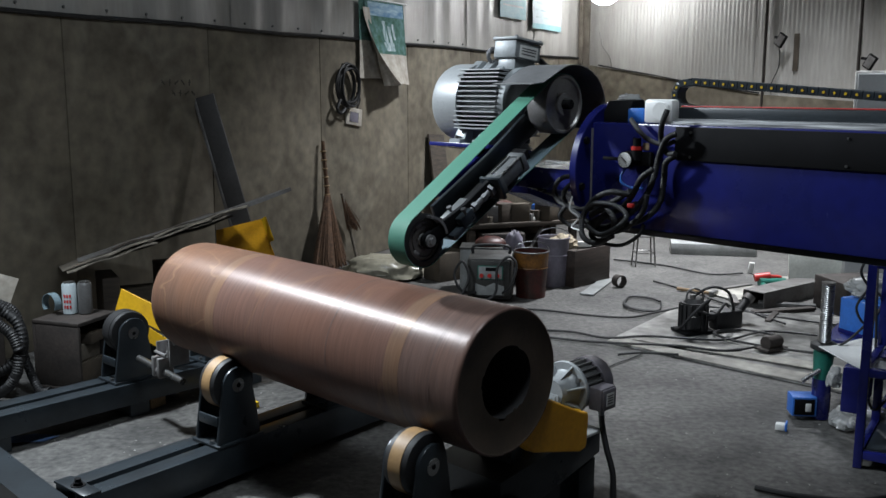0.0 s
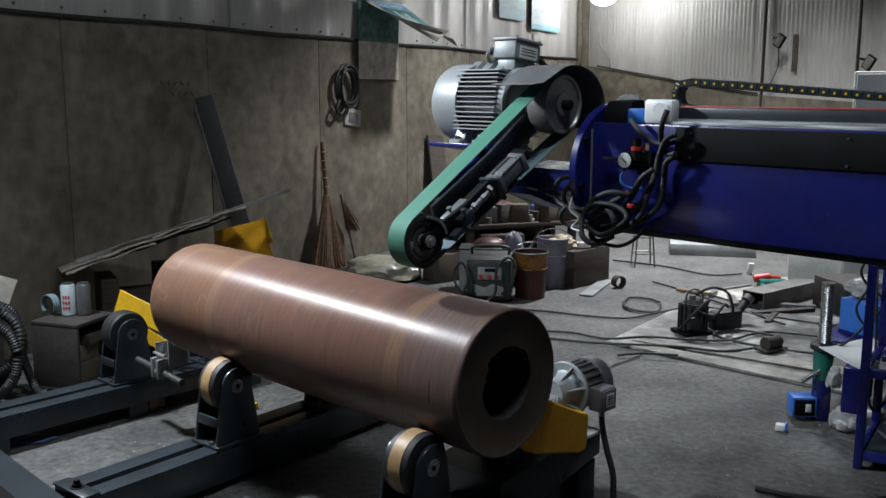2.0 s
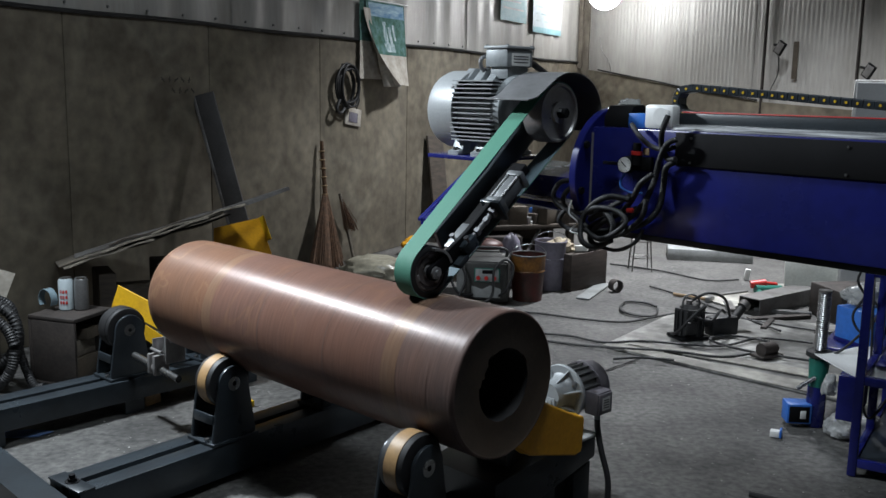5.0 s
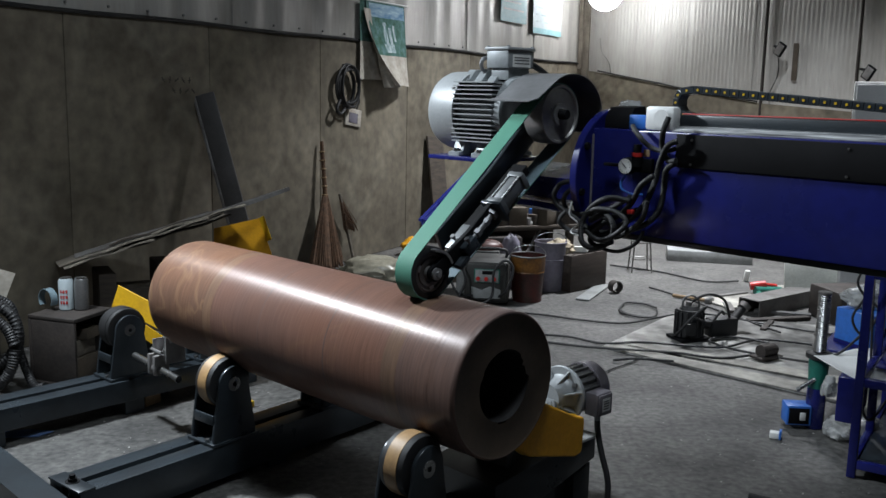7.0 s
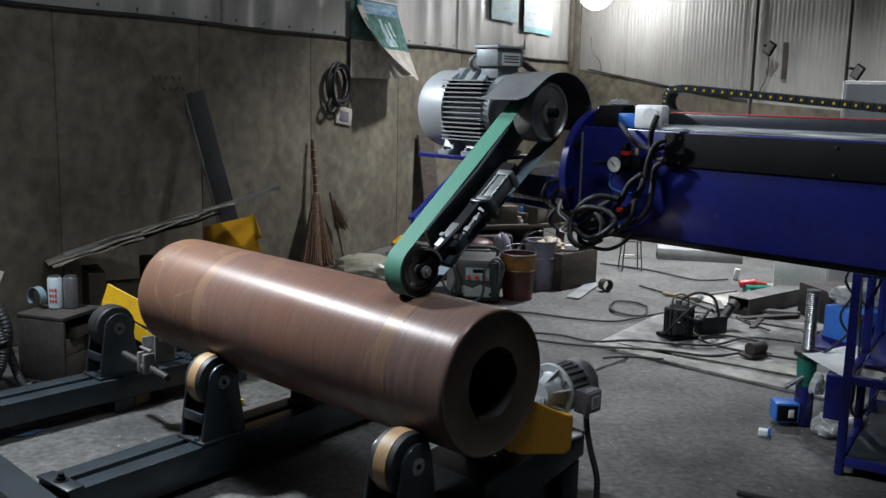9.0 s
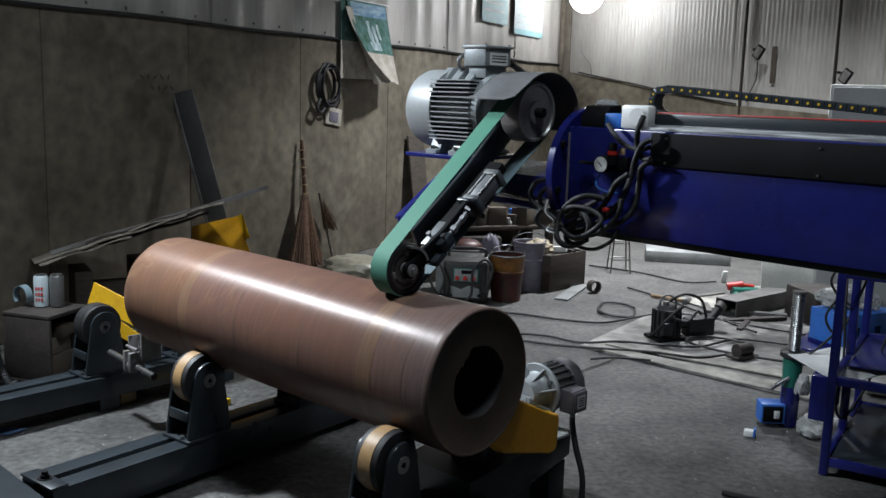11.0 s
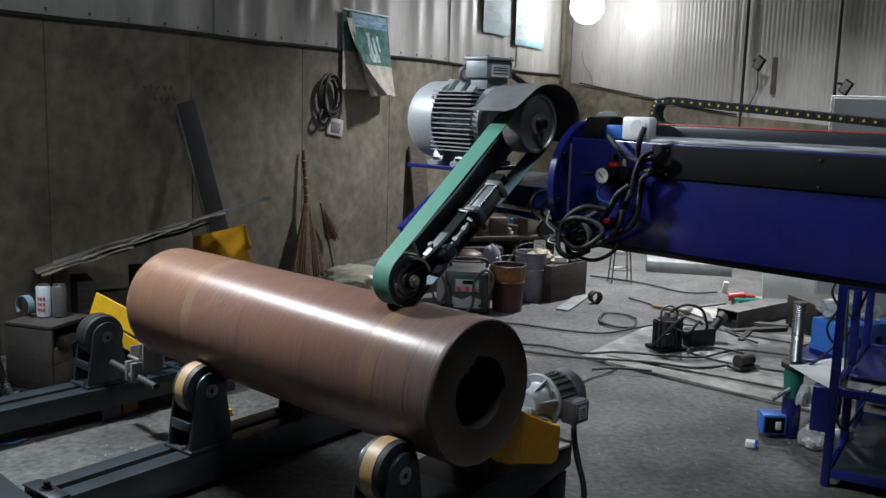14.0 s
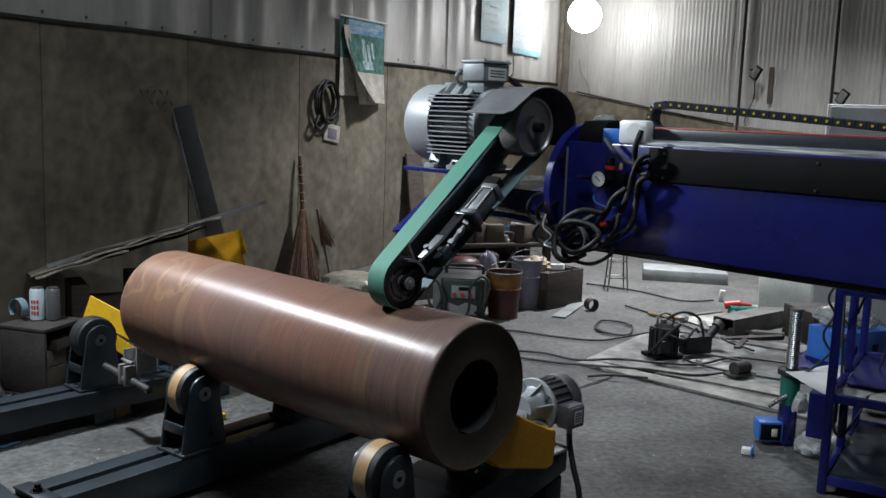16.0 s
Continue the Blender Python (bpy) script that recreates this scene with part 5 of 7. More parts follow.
def pump():
    p = thing("hydraulic_pump", pose(1.64, 5.95, 0.014, 0, 0, 20), "small black greasy pump motor on the steel sheet", "pump")
    bm = B()
    cyl(bm, (0, 0, 0.02), (0, 0, 0.20), 0.085, n=28)
    cyl(bm, (0, 0, 0.20), (0, 0, 0.225), 0.07, 0.05, n=28)
    part("barrel", bm, "rubber", p)
    for i in range(16):
        bm = B()
        box(bm, 0.08, 0.098, -0.004, 0.004, 0.03, 0.19, 0, Matrix.Rotation(2 * math.pi * i / 16, 4, "Z"))
        part("rib", bm, "rubber", p)
    bm = B()
    box(bm, -0.11, 0.11, -0.09, 0.09, 0.0, 0.022, 0.004)
    part("base", bm, "black", p)
    bm = B()
    box(bm, 0.15, 0.36, -0.05, 0.05, 0.0, 0.13, 0.02)
    cyl(bm, (0.10, 0, 0.09), (0.16, 0, 0.09), 0.03, n=16)
    part("gear_head", bm, "rubber", p)
    bm = B()
    pipe(bm, [(-0.06, 0, 0.21), (-0.05, 0, 0.27), (0.0, 0, 0.29), (0.06, 0, 0.26), (0.07, 0, 0.21)], 0.007, 8)
    part("carry_handle", bm, "darksteel", p)
    bm = B()
    cyl(bm, (-0.01, 0.0, 0.225), (-0.01, 0, 0.25), 0.02, n=16)
    part("filler_cap", bm, "greysteel", p)
    for pts in ([(0.05, -0.07, 0.20), (0.02, -0.13, 0.24), (-0.08, -0.12, 0.16), (-0.13, -0.06, 0.06), (-0.12, 0.02, 0.03)],
                [(-0.04, -0.08, 0.17), (0.06, -0.14, 0.14), (0.15, -0.12, 0.20), (0.24, -0.04, 0.16)],
                [(0.0, 0.02, 0.23), (0.10, -0.04, 0.30), (0.22, -0.06, 0.26), (0.30, -0.02, 0.13)]):
        bm = B()
        pipe(bm, pts, 0.009, 8)
        part("hose", bm, "rubber", p)
    bm = B()
    box(bm, -0.10, -0.02, -0.115, -0.085, 0.05, 0.13, 0.006)
    part("valve_block", bm, "rubber", p)
    g = thing("angle_grinder", pose(2.02, 6.18, 0.05, 0, -38, 35), "black hand-held power tool lying on the pump", "power tool")
    bm = B()
    cyl(bm, (-0.10, 0, 0.05), (0.12, 0, 0.05), 0.033, 0.028, n=20)
    part("body", bm, "rubber", g)
    bm = B()
    cyl(bm, (0.12, 0, 0.05), (0.16, 0, 0.05), 0.038, n=20)
    part("head", bm, "greysteel", g)
    m = thing("small_motor", pose(2.0, 5.50, 0.024, 0, 0, 30), "small rusty motor on the steel sheet", "motor")
    bm = B()
    cyl(bm, (-0.055, 0, 0.045), (0.055, 0, 0.045), 0.040, n=24)
    cyl(bm, (0.055, 0, 0.045), (0.075, 0, 0.045), 0.028, n=20)
    part("barrel", bm, "rusty", m)
    bm = B()
    box(bm, -0.09, 0.09, -0.05, 0.05, 0, 0.015, 0.002)
    part("base", bm, "rusty", m)


def floor_cables():
    c = thing("floor_cable", pose(0, 0, 0), "black rubber cables trailing over the concrete floor", "cable")
    runs = [[(0.55, 6.6), (0.75, 6.55), (1.0, 6.42), (1.3, 6.35), (1.6, 6.55), (1.9, 6.7), (2.3, 6.4), (2.6, 6.1)],
            [(0.62, 6.0), (0.85, 5.95), (1.05, 5.8), (1.3, 5.78), (1.55, 5.72), (1.8, 5.7), (2.1, 5.9), (2.4, 5.8)],
            [(0.60, 5.85), (0.9, 5.72), (1.15, 5.6), (1.45, 5.55), (1.7, 5.45), (1.95, 5.55), (2.15, 5.75), (1.95, 5.95), (1.75, 5.85), (1.9, 5.6), (2.3, 5.35), (2.6, 5.2)],
            [(1.05, 5.42), (1.2, 5.40), (1.4, 5.36)],
            [(1.6, 8.6), (2.0, 8.3), (2.3, 7.9), (2.6, 7.95)],
            [(1.75, 7.6), (1.95, 7.2), (2.05, 6.9), (2.2, 6.5), (2.3, 6.1)],
            [(1.25, 3.52), (1.4, 3.44), (1.6, 3.40), (1.8, 3.45), (1.95, 3.5)]]
    ring = [(1.485 + 0.14 * math.cos(t) + 0.015 * math.sin(3 * t), 6.77 + 0.24 * math.sin(t)) for t in np.linspace(0.3, 2 * math.pi + 0.1, 12)]
    runs.append(ring)
    runs.append([(x * 0.97 + 0.05, y * 0.99 + 0.08) for x, y in ring[:9]])
    for k, r in enumerate(runs):
        bm = B()
        pipe(bm, [(x, y, 0.012 + (0.018 if 1.1 < x and y < 6.3 and y > 5 else 0.0)) for x, y in r], 0.0078 if k != 6 else 0.012, 8, 7)
        part("cable", bm, "rubber", c)


def pipe_ring():
    bm = B()
    prof = [(-0.035, 0.042), (-0.035, 0.050), (0.035, 0.050), (0.035, 0.042)]
    lathe(bm, prof, 36, closed=True)
    solid("pipe_ring", bm, "rusty", pose(1.43, 7.42, 0.050, 0, 0, -68), "short rusty steel pipe offcut on the floor", "pipe")


def bucket(m, h, r, mt, label):
    b = thing("bucket", m, label, "bucket")
    bm = B()
    n = 36
    prof = [(0.0, r * 0.84), (h, r), (h, r * 0.97), (0.01, r * 0.80)]
    rings = [[bm.verts.new((q * math.cos(2 * math.pi * i / n), q * math.sin(2 * math.pi * i / n), z)) for i in range(n)] for z, q in prof]
    for a, c in zip(rings, rings[1:]):
        for i in range(n):
            bm.faces.new((a[i], a[(i + 1) % n], c[(i + 1) % n], c[i]))
    bm.faces.new(rings[0])
    bm.faces.new(rings[-1])
    part("body", bm, mt, b)
    if mt == "bucket":
        bm = B()
        prof = [(h * 0.64, r * 0.945), (h * 0.645, r * 0.952), (h * 0.985, r * 1.006), (h * 0.985, r * 0.985)]
        rings = [[bm.verts.new((q * math.cos(2 * math.pi * i / n), q * math.sin(2 * math.pi * i / n), z)) for i in range(n)] for z, q in prof]
        for a, c in zip(rings, rings[1:]):
            for i in range(n):
                bm.faces.new((a[i], a[(i + 1) % n], c[(i + 1) % n], c[i]))
        part("upper_band", bm, "buckettop", b, "ochre yellow painted upper band")
    for z in (h * 0.99, h * 0.645):
        bm = B()
        q = r * (0.84 + 0.16 * z / h)
        pipe(bm, [(q * math.cos(t), q * math.sin(t), z) for t in np.linspace(0, 2 * math.pi, 37)[:-1]], 0.006, 6, 1, True)
        part("hoop", bm, "darksteel" if z > h * 0.9 and mt == "bucket" else "buckettop" if mt == "bucket" else mt, b)
    bm = B()
    pipe(bm, [(r * math.cos(t), -0.02 - r * 0.25 * math.sin(t), h + 0.08 * math.sin(t)) for t in np.linspace(0, math.pi, 14)], 0.004, 6, 2)
    part("handle", bm, "steel", b, "wire handle")
    return b


def welding_machine():
    w = thing("welding_machine", pose(0.36, 6.95, 0, 0, 0, -6), "grey portable welding machine with red lamps on the floor", "welding machine")
    bm = B()
    box(bm, -0.17, 0.17, -0.10, 0.30, 0.02, 0.34, 0.03)
    part("case", bm, "darkcase", w)
    bm = B()
    box(bm, -0.15, 0.15, -0.115, -0.10, 0.05, 0.32, 0.012)
    fp = part("front_panel", bm, "darkcase", w)
    bm = B()
    box(bm, -0.09, 0.10, -0.121, -0.1155, 0.18, 0.285, 0.004)
    part("control_plate_rim", bm.copy(), "teal", fp)
    bm = B()
    prism(bm, [(-0.11, 0.06), (0.11, 0.06), (0.11, 0.13), (0.03, 0.155), (-0.03, 0.125), (-0.11, 0.15)], -0.0085, 0.0, 0.002)
    bmesh.ops.transform(bm, verts=bm.verts, matrix=Matrix.Translation((0, -0.1155, 0)) @ Matrix.Rotation(radians(-90), 4, "Z"))
    part("lower_panel", bm, "paler", fp, "pale grey lower panel")
    bm = B()
    box(bm, -0.082, 0.092, -0.1245, -0.1215, 0.186, 0.279, 0.003)
    part("control_plate", bm, "paler", fp, "pale control plate")
    bm = B()
    box(bm, -0.03, 0.05, -0.127, -0.125, 0.245, 0.272, 0.002)
    part("display", bm, "black", fp)
    for x in (-0.06, 0.0, 0.06):
        bm = B()
        cyl(bm, (x, -0.1248, 0.212), (x, -0.139, 0.212), 0.015, n=16)
        part("knob", bm, "red", fp, "red knob")
    bm = B()
    pipe(bm, [(-0.14, 0.1, 0.34), (-0.12, 0.1, 0.40), (0.12, 0.1, 0.40), (0.14, 0.1, 0.34)], 0.012, 8)
    part("carry_handle", bm, "rubber", w)
    for pts in ([(0.10, -0.12, 0.08), (0.16, -0.2, 0.15), (0.20, -0.16, 0.30), (0.14, -0.15, 0.36), (0.06, -0.18, 0.28), (0.05, -0.2, 0.10), (-0.05, -0.22, 0.03), (-0.18, -0.2, 0.02)],
                [(-0.10, -0.12, 0.08), (-0.2, -0.18, 0.10), (-0.26, -0.16, 0.22), (-0.20, -0.15, 0.32), (-0.15, -0.17, 0.2), (-0.2, -0.2, 0.05), (-0.1, -0.24, 0.015)]):
        bm = B()
        pipe(bm, pts, 0.010, 8)
        part("welding_cable", bm, "rubber", w)


def scrap_box():
    s = thing("scrap_crate", pose(1.12, 7.66, 0, 0, 0, 44), "dark brown wooden crate filled with scrap on the floor", "crate")
    for x0, x1, y0, y1 in ((-0.24, 0.24, -0.16, -0.145), (-0.24, 0.24, 0.145, 0.16), (-0.24, -0.225, -0.145, 0.145), (0.225, 0.24, -0.145, 0.145)):
        bm = B()
        box(bm, x0, x1, y0, y1, 0.0, 0.30, 0.004)
        part("side", bm, "crate", s)
    bm = B()
    box(bm, -0.224, 0.224, -0.144, 0.144, 0.005, 0.24, 0.01)
    part("contents", bm, "darkwood", s)
    for i, (x, y, rz, L) in enumerate(((-0.1, 0, 20, 0.35), (0.05, 0.05, -35, 0.3), (0.1, -0.06, 70, 0.22), (-0.05, -0.05, 110, 0.25))):
        bm = B()
        box(bm, -L / 2, L / 2, -0.02, 0.02, 0.24, 0.255 + 0.01 * i, 0.003, Matrix.Translation((x, y, 0.02 * i)) @ Matrix.Rotation(radians(rz), 4, "Z") @ Matrix.Rotation(radians(-4 + 3 * i), 4, "Y"))
        part("scrap_piece", bm, ("darkwood", "greysteel", "rusty", "paper")[i], s)


def workbench_pile():
    """Low bench against the wall with odds and ends on it."""
    b = thing("low_bench", pose(0.62, 8.15, 0, 0, 0, 20), "low grimy wooden bench heaped with odds and ends", "bench")
    bm = B()
    box(bm, -0.55, 0.55, -0.25, 0.25, 0.42, 0.46, 0.005)
    part("top", bm, "darkwood", b)
    for x in (-0.48, 0.48):
        for y in (-0.2, 0.2):
            bm = B()
            box(bm, x - 0.03, x + 0.03, y - 0.03, y + 0.03, 0, 0.42, 0.004)
            part("leg", bm, "darkwood", b)
    # Dark panel added to make the space under the bench dim.
    bm = B()
    box(bm, -0.45, 0.45, 0.215, 0.235, 0.03, 0.415, 0.003)
    part("back_panel", bm, "darkwood", b)
    bm = B()
    box(bm, -0.45, 0.45, -0.17, 0.17, 0.12, 0.14, 0.003)
    part("lower_shelf", bm, "darkwood", b)
    m0 = b.matrix_world.copy()

    def on(name, bm, mt, x, y, label, cat, rz=0):
        solid(name, bm, mt, m0 @ pose(x, y, 0.4605, 0, 0, rz), label, cat)
    bm = B()
    box(bm, -0.16, 0.16, -0.1, 0.1, 0, 0.12, 0.01)
    on("carton", bm, "cardboard", -0.3, 0.05, "dusty brown carton on the low bench", "carton", 12)
    bm = B()
    box(bm, -0.14, 0.14, -0.11, 0.11, 0, 0.035, 0.01)
    on("rag", bm, "paper", 0.0, -0.08, "pale folded rag on the low bench", "rag", -14)
    bm = B()
    cyl(bm, (0, 0, 0), (0, 0, 0.16), 0.045, n=24)
    cyl(bm, (0, 0, 0.16), (0, 0, 0.185), 0.03, n=24)
    on("white_jar", bm, "white", 0.22, -0.1, "white plastic jar on the low bench", "jar")
    bm = B()
    box(bm, -0.09, 0.09, -0.06, 0.06, 0, 0.11, 0.015)
    on("blue_tin", bm, "skyblue", 0.31, 0.06, "small blue tin on the low bench", "tin", 20)
    bm = B()
    box(bm, -0.15, 0.15, -0.12, 0.12, 0, 0.14, 0.02)
    on("red_toolbox", bm, "bucket", -0.12, 0.12, "dull red tool box on the low bench", "tool box", -10)


def bench_clutter():
    m0 = pose(0.62, 8.15, 0.4605, 0, 0, 20)
    rnd = random.Random(21)
    kinds = (("offcut_block", "darkwood", "grimy wood offcut heaped on the low bench"), ("rusty_part", "rusty", "rusty machine part heaped on the low bench"),
             ("small_carton", "cardboard", "small dusty carton heaped on the low bench"), ("steel_part", "greysteel", "grey steel part heaped on the low bench"))
    for i in range(14):
        n, mt, lab = kinds[i % 4]
        w, d, h = rnd.uniform(0.04, 0.12), rnd.uniform(0.04, 0.10), rnd.uniform(0.05, 0.16)
        bm = B()
        if i % 3 == 2:
            cyl(bm, (0, 0, 0), (0, 0, h), w * 0.6, n=20)
        else:
            box(bm, -w, w, -d, d, 0, h, 0.006)
        solid(n, bm, mt, m0 @ pose(-0.47 + 0.075 * i, -0.17 + 0.04 * (i % 2), 0, 0, 0, rnd.uniform(-40, 40)), lab, "scrap", "scrap on the low bench")
    bm = B()
    box(bm, -0.17, 0.17, -0.012, 0.012, 0, 1.12, 0.003, Matrix.Rotation(radians(-9), 4, "X"))
    solid("leaning_board", bm, "darkwood", WF @ pose(4.22, -0.21, 0.0, 0, 4, 0), "dark wooden board leaning on the concrete wall", "board")
    bm = B()
    box(bm, -0.08, 0.08, -0.06, 0.06, 0, 0.52, 0.01)
    solid("orange_case", bm, "orange", WF @ pose(4.15, -0.42, 0.0, 0, 0, 10), "orange plastic case standing by the wall", "case")
    for i in range(6):
        bm = B()
        w = rnd.uniform(0.10, 0.22)
        h = rnd.uniform(0.15, 0.38)
        box(bm, -w, w, -w * 0.7, w * 0.7, 0, h, 0.012)
        solid("dusty_carton", bm, ("cardboard", "darkwood", "rusty")[i % 3], pose(0.02 + 0.24 * i, 7.75 + 0.30 * (i % 2) + 0.08 * i, 0, 0, 0, rnd.uniform(-30, 40)), "dusty brown box stored against the bench", "box", "boxes by the bench")


def floor_grit():
    rnd = random.Random(8)
    bm = B()
    for i in range(1500):
        y = 2.2 + 6.5 * rnd.random() ** 1.2
        x = rnd.uniform(-0.48, 0.50) * y
        s = rnd.choice((0.0015, 0.002, 0.003, 0.005)) * (0.6 + y / 8)
        v = [bm.verts.new((x + s * a, y + s * b, c)) for a, b, c in ((-1, -0.4, 0.0), (0.9, -0.6, 0.0), (0.2, 0.9, 0.0), (0.1, 0.0, s * 0.8))]
        for f in ((0, 1, 3), (1, 2, 3), (2, 0, 3)):
            bm.faces.new([v[k] for k in f])
    solid("floor_grit", bm, "grit", pose(0, 0, 0.001), "pale grit and metal chips scattered over the floor", "grit", kind="stuff")


def wire_stand():
    s = thing("wire_stand", pose(1.83, 8.38, 0), "low galvanised wire stand on the floor", "stand")
    for x, y in ((-0.06, -0.06), (0.06, -0.06), (-0.06, 0.06), (0.06, 0.06)):
        bm = B()
        cyl(bm, (x * 1.5, y * 1.5, 0), (x, y, 0.42), 0.007, n=8)
        part("leg", bm, "greysteel", s)
    for z in (0.12, 0.27, 0.41):
        k = 1.5 - 0.5 * z / 0.42
        bm = B()
        pipe(bm, [(-0.06 * k, -0.06 * k, z), (0.06 * k, -0.06 * k, z), (0.06 * k, 0.06 * k, z), (-0.06 * k, 0.06 * k, z)], 0.005, 6, 1, True)
        part("ring", bm, "greysteel", s)


def shop_odds():
    """Things stored between the welding machine and the bench."""
    c = thing("equipment_box", pose(0.30, 7.32, 0, 0, 0, -6), "pale grey sheet box standing behind the welding machine", "box")
    bm = B()
    box(bm, -0.16, 0.17, -0.07, 0.18, 0, 0.335, 0.012)
    part("body", bm, "paler", c)
    bm = B()
    box(bm, -0.165, 0.175, -0.075, 0.185, 0.336, 0.35, 0.005)
    part("lid", bm, "darkcase", c)
    bm = B()
    bmesh.ops.create_uvsphere(bm, u_segments=32, v_segments=16, radius=1)
    for v in bm.verts:
        v.co = Vector((v.co.x * 0.125 * (1 + 0.12 * abs(v.co.y)), v.co.y * 0.11, max(v.co.z, -0.2) * 0.062 + 0.0125))
    s = solid("welding_mask", bm, "bucket", pose(0.38, 7.38, 0.3505, 0, 0, 12), "dark red rounded welding mask on a grey box", "mask")
    bm = B()
    bmesh.ops.create_icosphere(bm, subdivisions=4, radius=1)
    for v in bm.verts:
        k = 1 + 0.25 * noise.noise(v.co * 2.3) + 0.14 * noise.noise(v.co * 6) + 0.08 * noise.noise(v.co * 14)
        v.co = Vector((v.co.x * 0.11, v.co.y * 0.09, max(v.co.z, -0.5) * 0.075)) * k
    solid("cotton_rag", bm, "beige", pose(0.985, 7.55, 0.335), "fluffy beige cotton rag on the wooden crate", "rag")
    film_bundle(pose(0.58, 7.52, 0), (0.09, 0.08, 0.27), "crumpled lilac plastic sack standing by the boxes", "lilac", 14)
    for dx, rz, ln, tilt in ((0.0, 30, 0.62, 38), (0.10, 50, 0.5, 50), (-0.12, -40, 0.55, 46)):
        bm = B()
        cyl(bm, (0, 0, 0), (0, 0, ln), 0.014, n=10)
        solid("steel_bar", bm, "greysteel", pose(0.74 + dx, 7.78, 0.03, 0, 0, rz) @ pose(0, 0, 0, -tilt, 0, 0), "grey steel bar leaning in the clutter", "bar", "bars in the clutter")


def back_floor_items():
    bm = B()
    box(bm, -0.5, 0.3, -0.2, 0.2, 0, 0.11, 0.01)
    solid("low_grey_crate", bm, "paler", pose(2.75, 9.05, 0, 0, 0, -12), "low pale grey box on the floor", "box")
    bm = B()
    box(bm, -0.33, 0.33, -0.01, 0.01, 0, 0.42, 0.004, Matrix.Rotation(radians(-14), 4, "X"))
    solid("glass_sheet", bm, "milkglass", pose(3.05, 7.15, 0.0, 0, 0, -8), "pale milky sheet leaning in the clutter", "sheet")
    c = thing("steel_channel", pose(2.62, 6.98, 0, 0, 0, 38), "grey steel channel lying on the floor", "steel channel")
    bm = B()
    prism(bm, [(-0.09, 0), (-0.082, 0), (-0.082, 0.112), (0.082, 0.112), (0.082, 0), (0.09, 0), (0.09, 0.12), (-0.09, 0.12)], -0.42, 0.42, 0.001)
    part("profile", bm, "greysteel", c)
    bm = B()
    box(bm, -0.24, 0.24, -0.2, 0.2, 0, 0.24, 0.01)
    solid("timber_block", bm, "rusty", pose(3.02, 6.62, 0, 0, 0, 10), "dark timber block on the floor", "block")
    v = thing("hand_drill", pose(2.68, 7.42, 0, 0, 0, 8), "red and green power drill lying on the floor", "drill")
    bm = B()
    cyl(bm, (-0.12, 0, 0.042), (0.10, 0, 0.036), 0.036, n=20)
    cyl(bm, (-0.09, 0, 0.03), (-0.15, -0.16, 0.026), 0.022, n=16)
    part("body", bm, "teal", v)
    bm = B()
    cyl(bm, (-0.14, 0.05, 0.07), (-0.02, 0.02, 0.09), 0.032, n=20)
    cyl(bm, (-0.03, 0.02, 0.085), (0.09, 0.06, 0.065), 0.018, n=16)
    part("cover", bm, "red", v, "red cover")
    bm = B()
    cyl(bm, (0.10, 0, 0.03), (0.24, 0, 0.03), 0.012, n=12)
    part("chuck", bm, "darksteel", v)
    bm = B()
    box(bm, -0.022, 0.022, -0.015, 0.015, 0, 0.10, 0.006)
    solid("white_scrap", bm, "paper", pose(2.68, 8.0, 0.0, 8, 6, 0), "small white offcut standing on the floor", "offcut")
    h = thing("hammer", pose(1.98, 7.20, 0.0, 0, 0, -38), "hammer with pale wooden handle on the floor", "hammer")
    bm = B()
    cyl(bm, (-0.14, 0, 0.016), (0.14, 0, 0.016), 0.014, n=12)
    part("handle", bm, "wood", h)
    bm = B()
    box(bm, 0.14, 0.18, -0.05, 0.05, 0.0, 0.04, 0.006)
    part("head", bm, "darksteel", h)
    for x, y, L, rz, w, mt in ((2.35, 7.35, 0.35, 30, 0.02, "greysteel"), (2.45, 6.55, 0.5, 15, 0.03, "rusty"), (2.75, 6.2, 0.45, 25, 0.025, "greysteel"), (2.3, 6.35, 0.3, 60, 0.02, "rusty"),
                               (1.25, 7.40, 0.66, 66, 0.055, "paler"), (2.55, 6.75, 0.4, -20, 0.03, "darksteel"), (3.0, 5.9, 0.6, 30, 0.03, "greysteel"), (2.2, 6.9, 0.3, 80, 0.03, "greysteel"),
                               (2.9, 7.7, 0.35, 10, 0.1, "sheetmetal"), (2.45, 7.2, 0.7, 24, 0.18, "sheetmetal")):
        bm = B()
        box(bm, -L / 2, L / 2, -w, w, 0, 0.012 if w > 0.05 else 0.025, 0.003)
        solid("metal_offcut" if mt != "paler" else "board_scrap", bm, mt, pose(x, y, 0.001, 0, 0, rz),
              "flat steel offcut lying on the floor" if mt != "paler" else "dusty pale board scrap lying on the floor", "offcut", "offcuts on the floor")


floor_sheets()
pump()
floor_cables()
pipe_ring()
bucket(pose(0.68, 7.08, 0), 0.36, 0.135, "bucket", "rusty red and yellow paint bucket on the floor")
bucket(pose(0.90, 7.50, 0), 0.40, 0.13, "lilac", "pale lilac plastic bucket standing behind the paint bucket")
welding_machine()
scrap_box()
workbench_pile()
bench_clutter()
floor_grit()
wire_stand()
back_floor_items()
shop_odds()
film_bundle(WF @ pose(3.30, -0.35, 0), (0.12, 0.10, 0.10), "orange plastic bag on the floor by the wall", "orange", 3)
film_bundle(pose(-0.50, 7.75, 0), (0.34, 0.20, 0.12), "dusty translucent plastic sack slumped on the floor by the wall", "filmgrey", 9)

# ---- left side ----


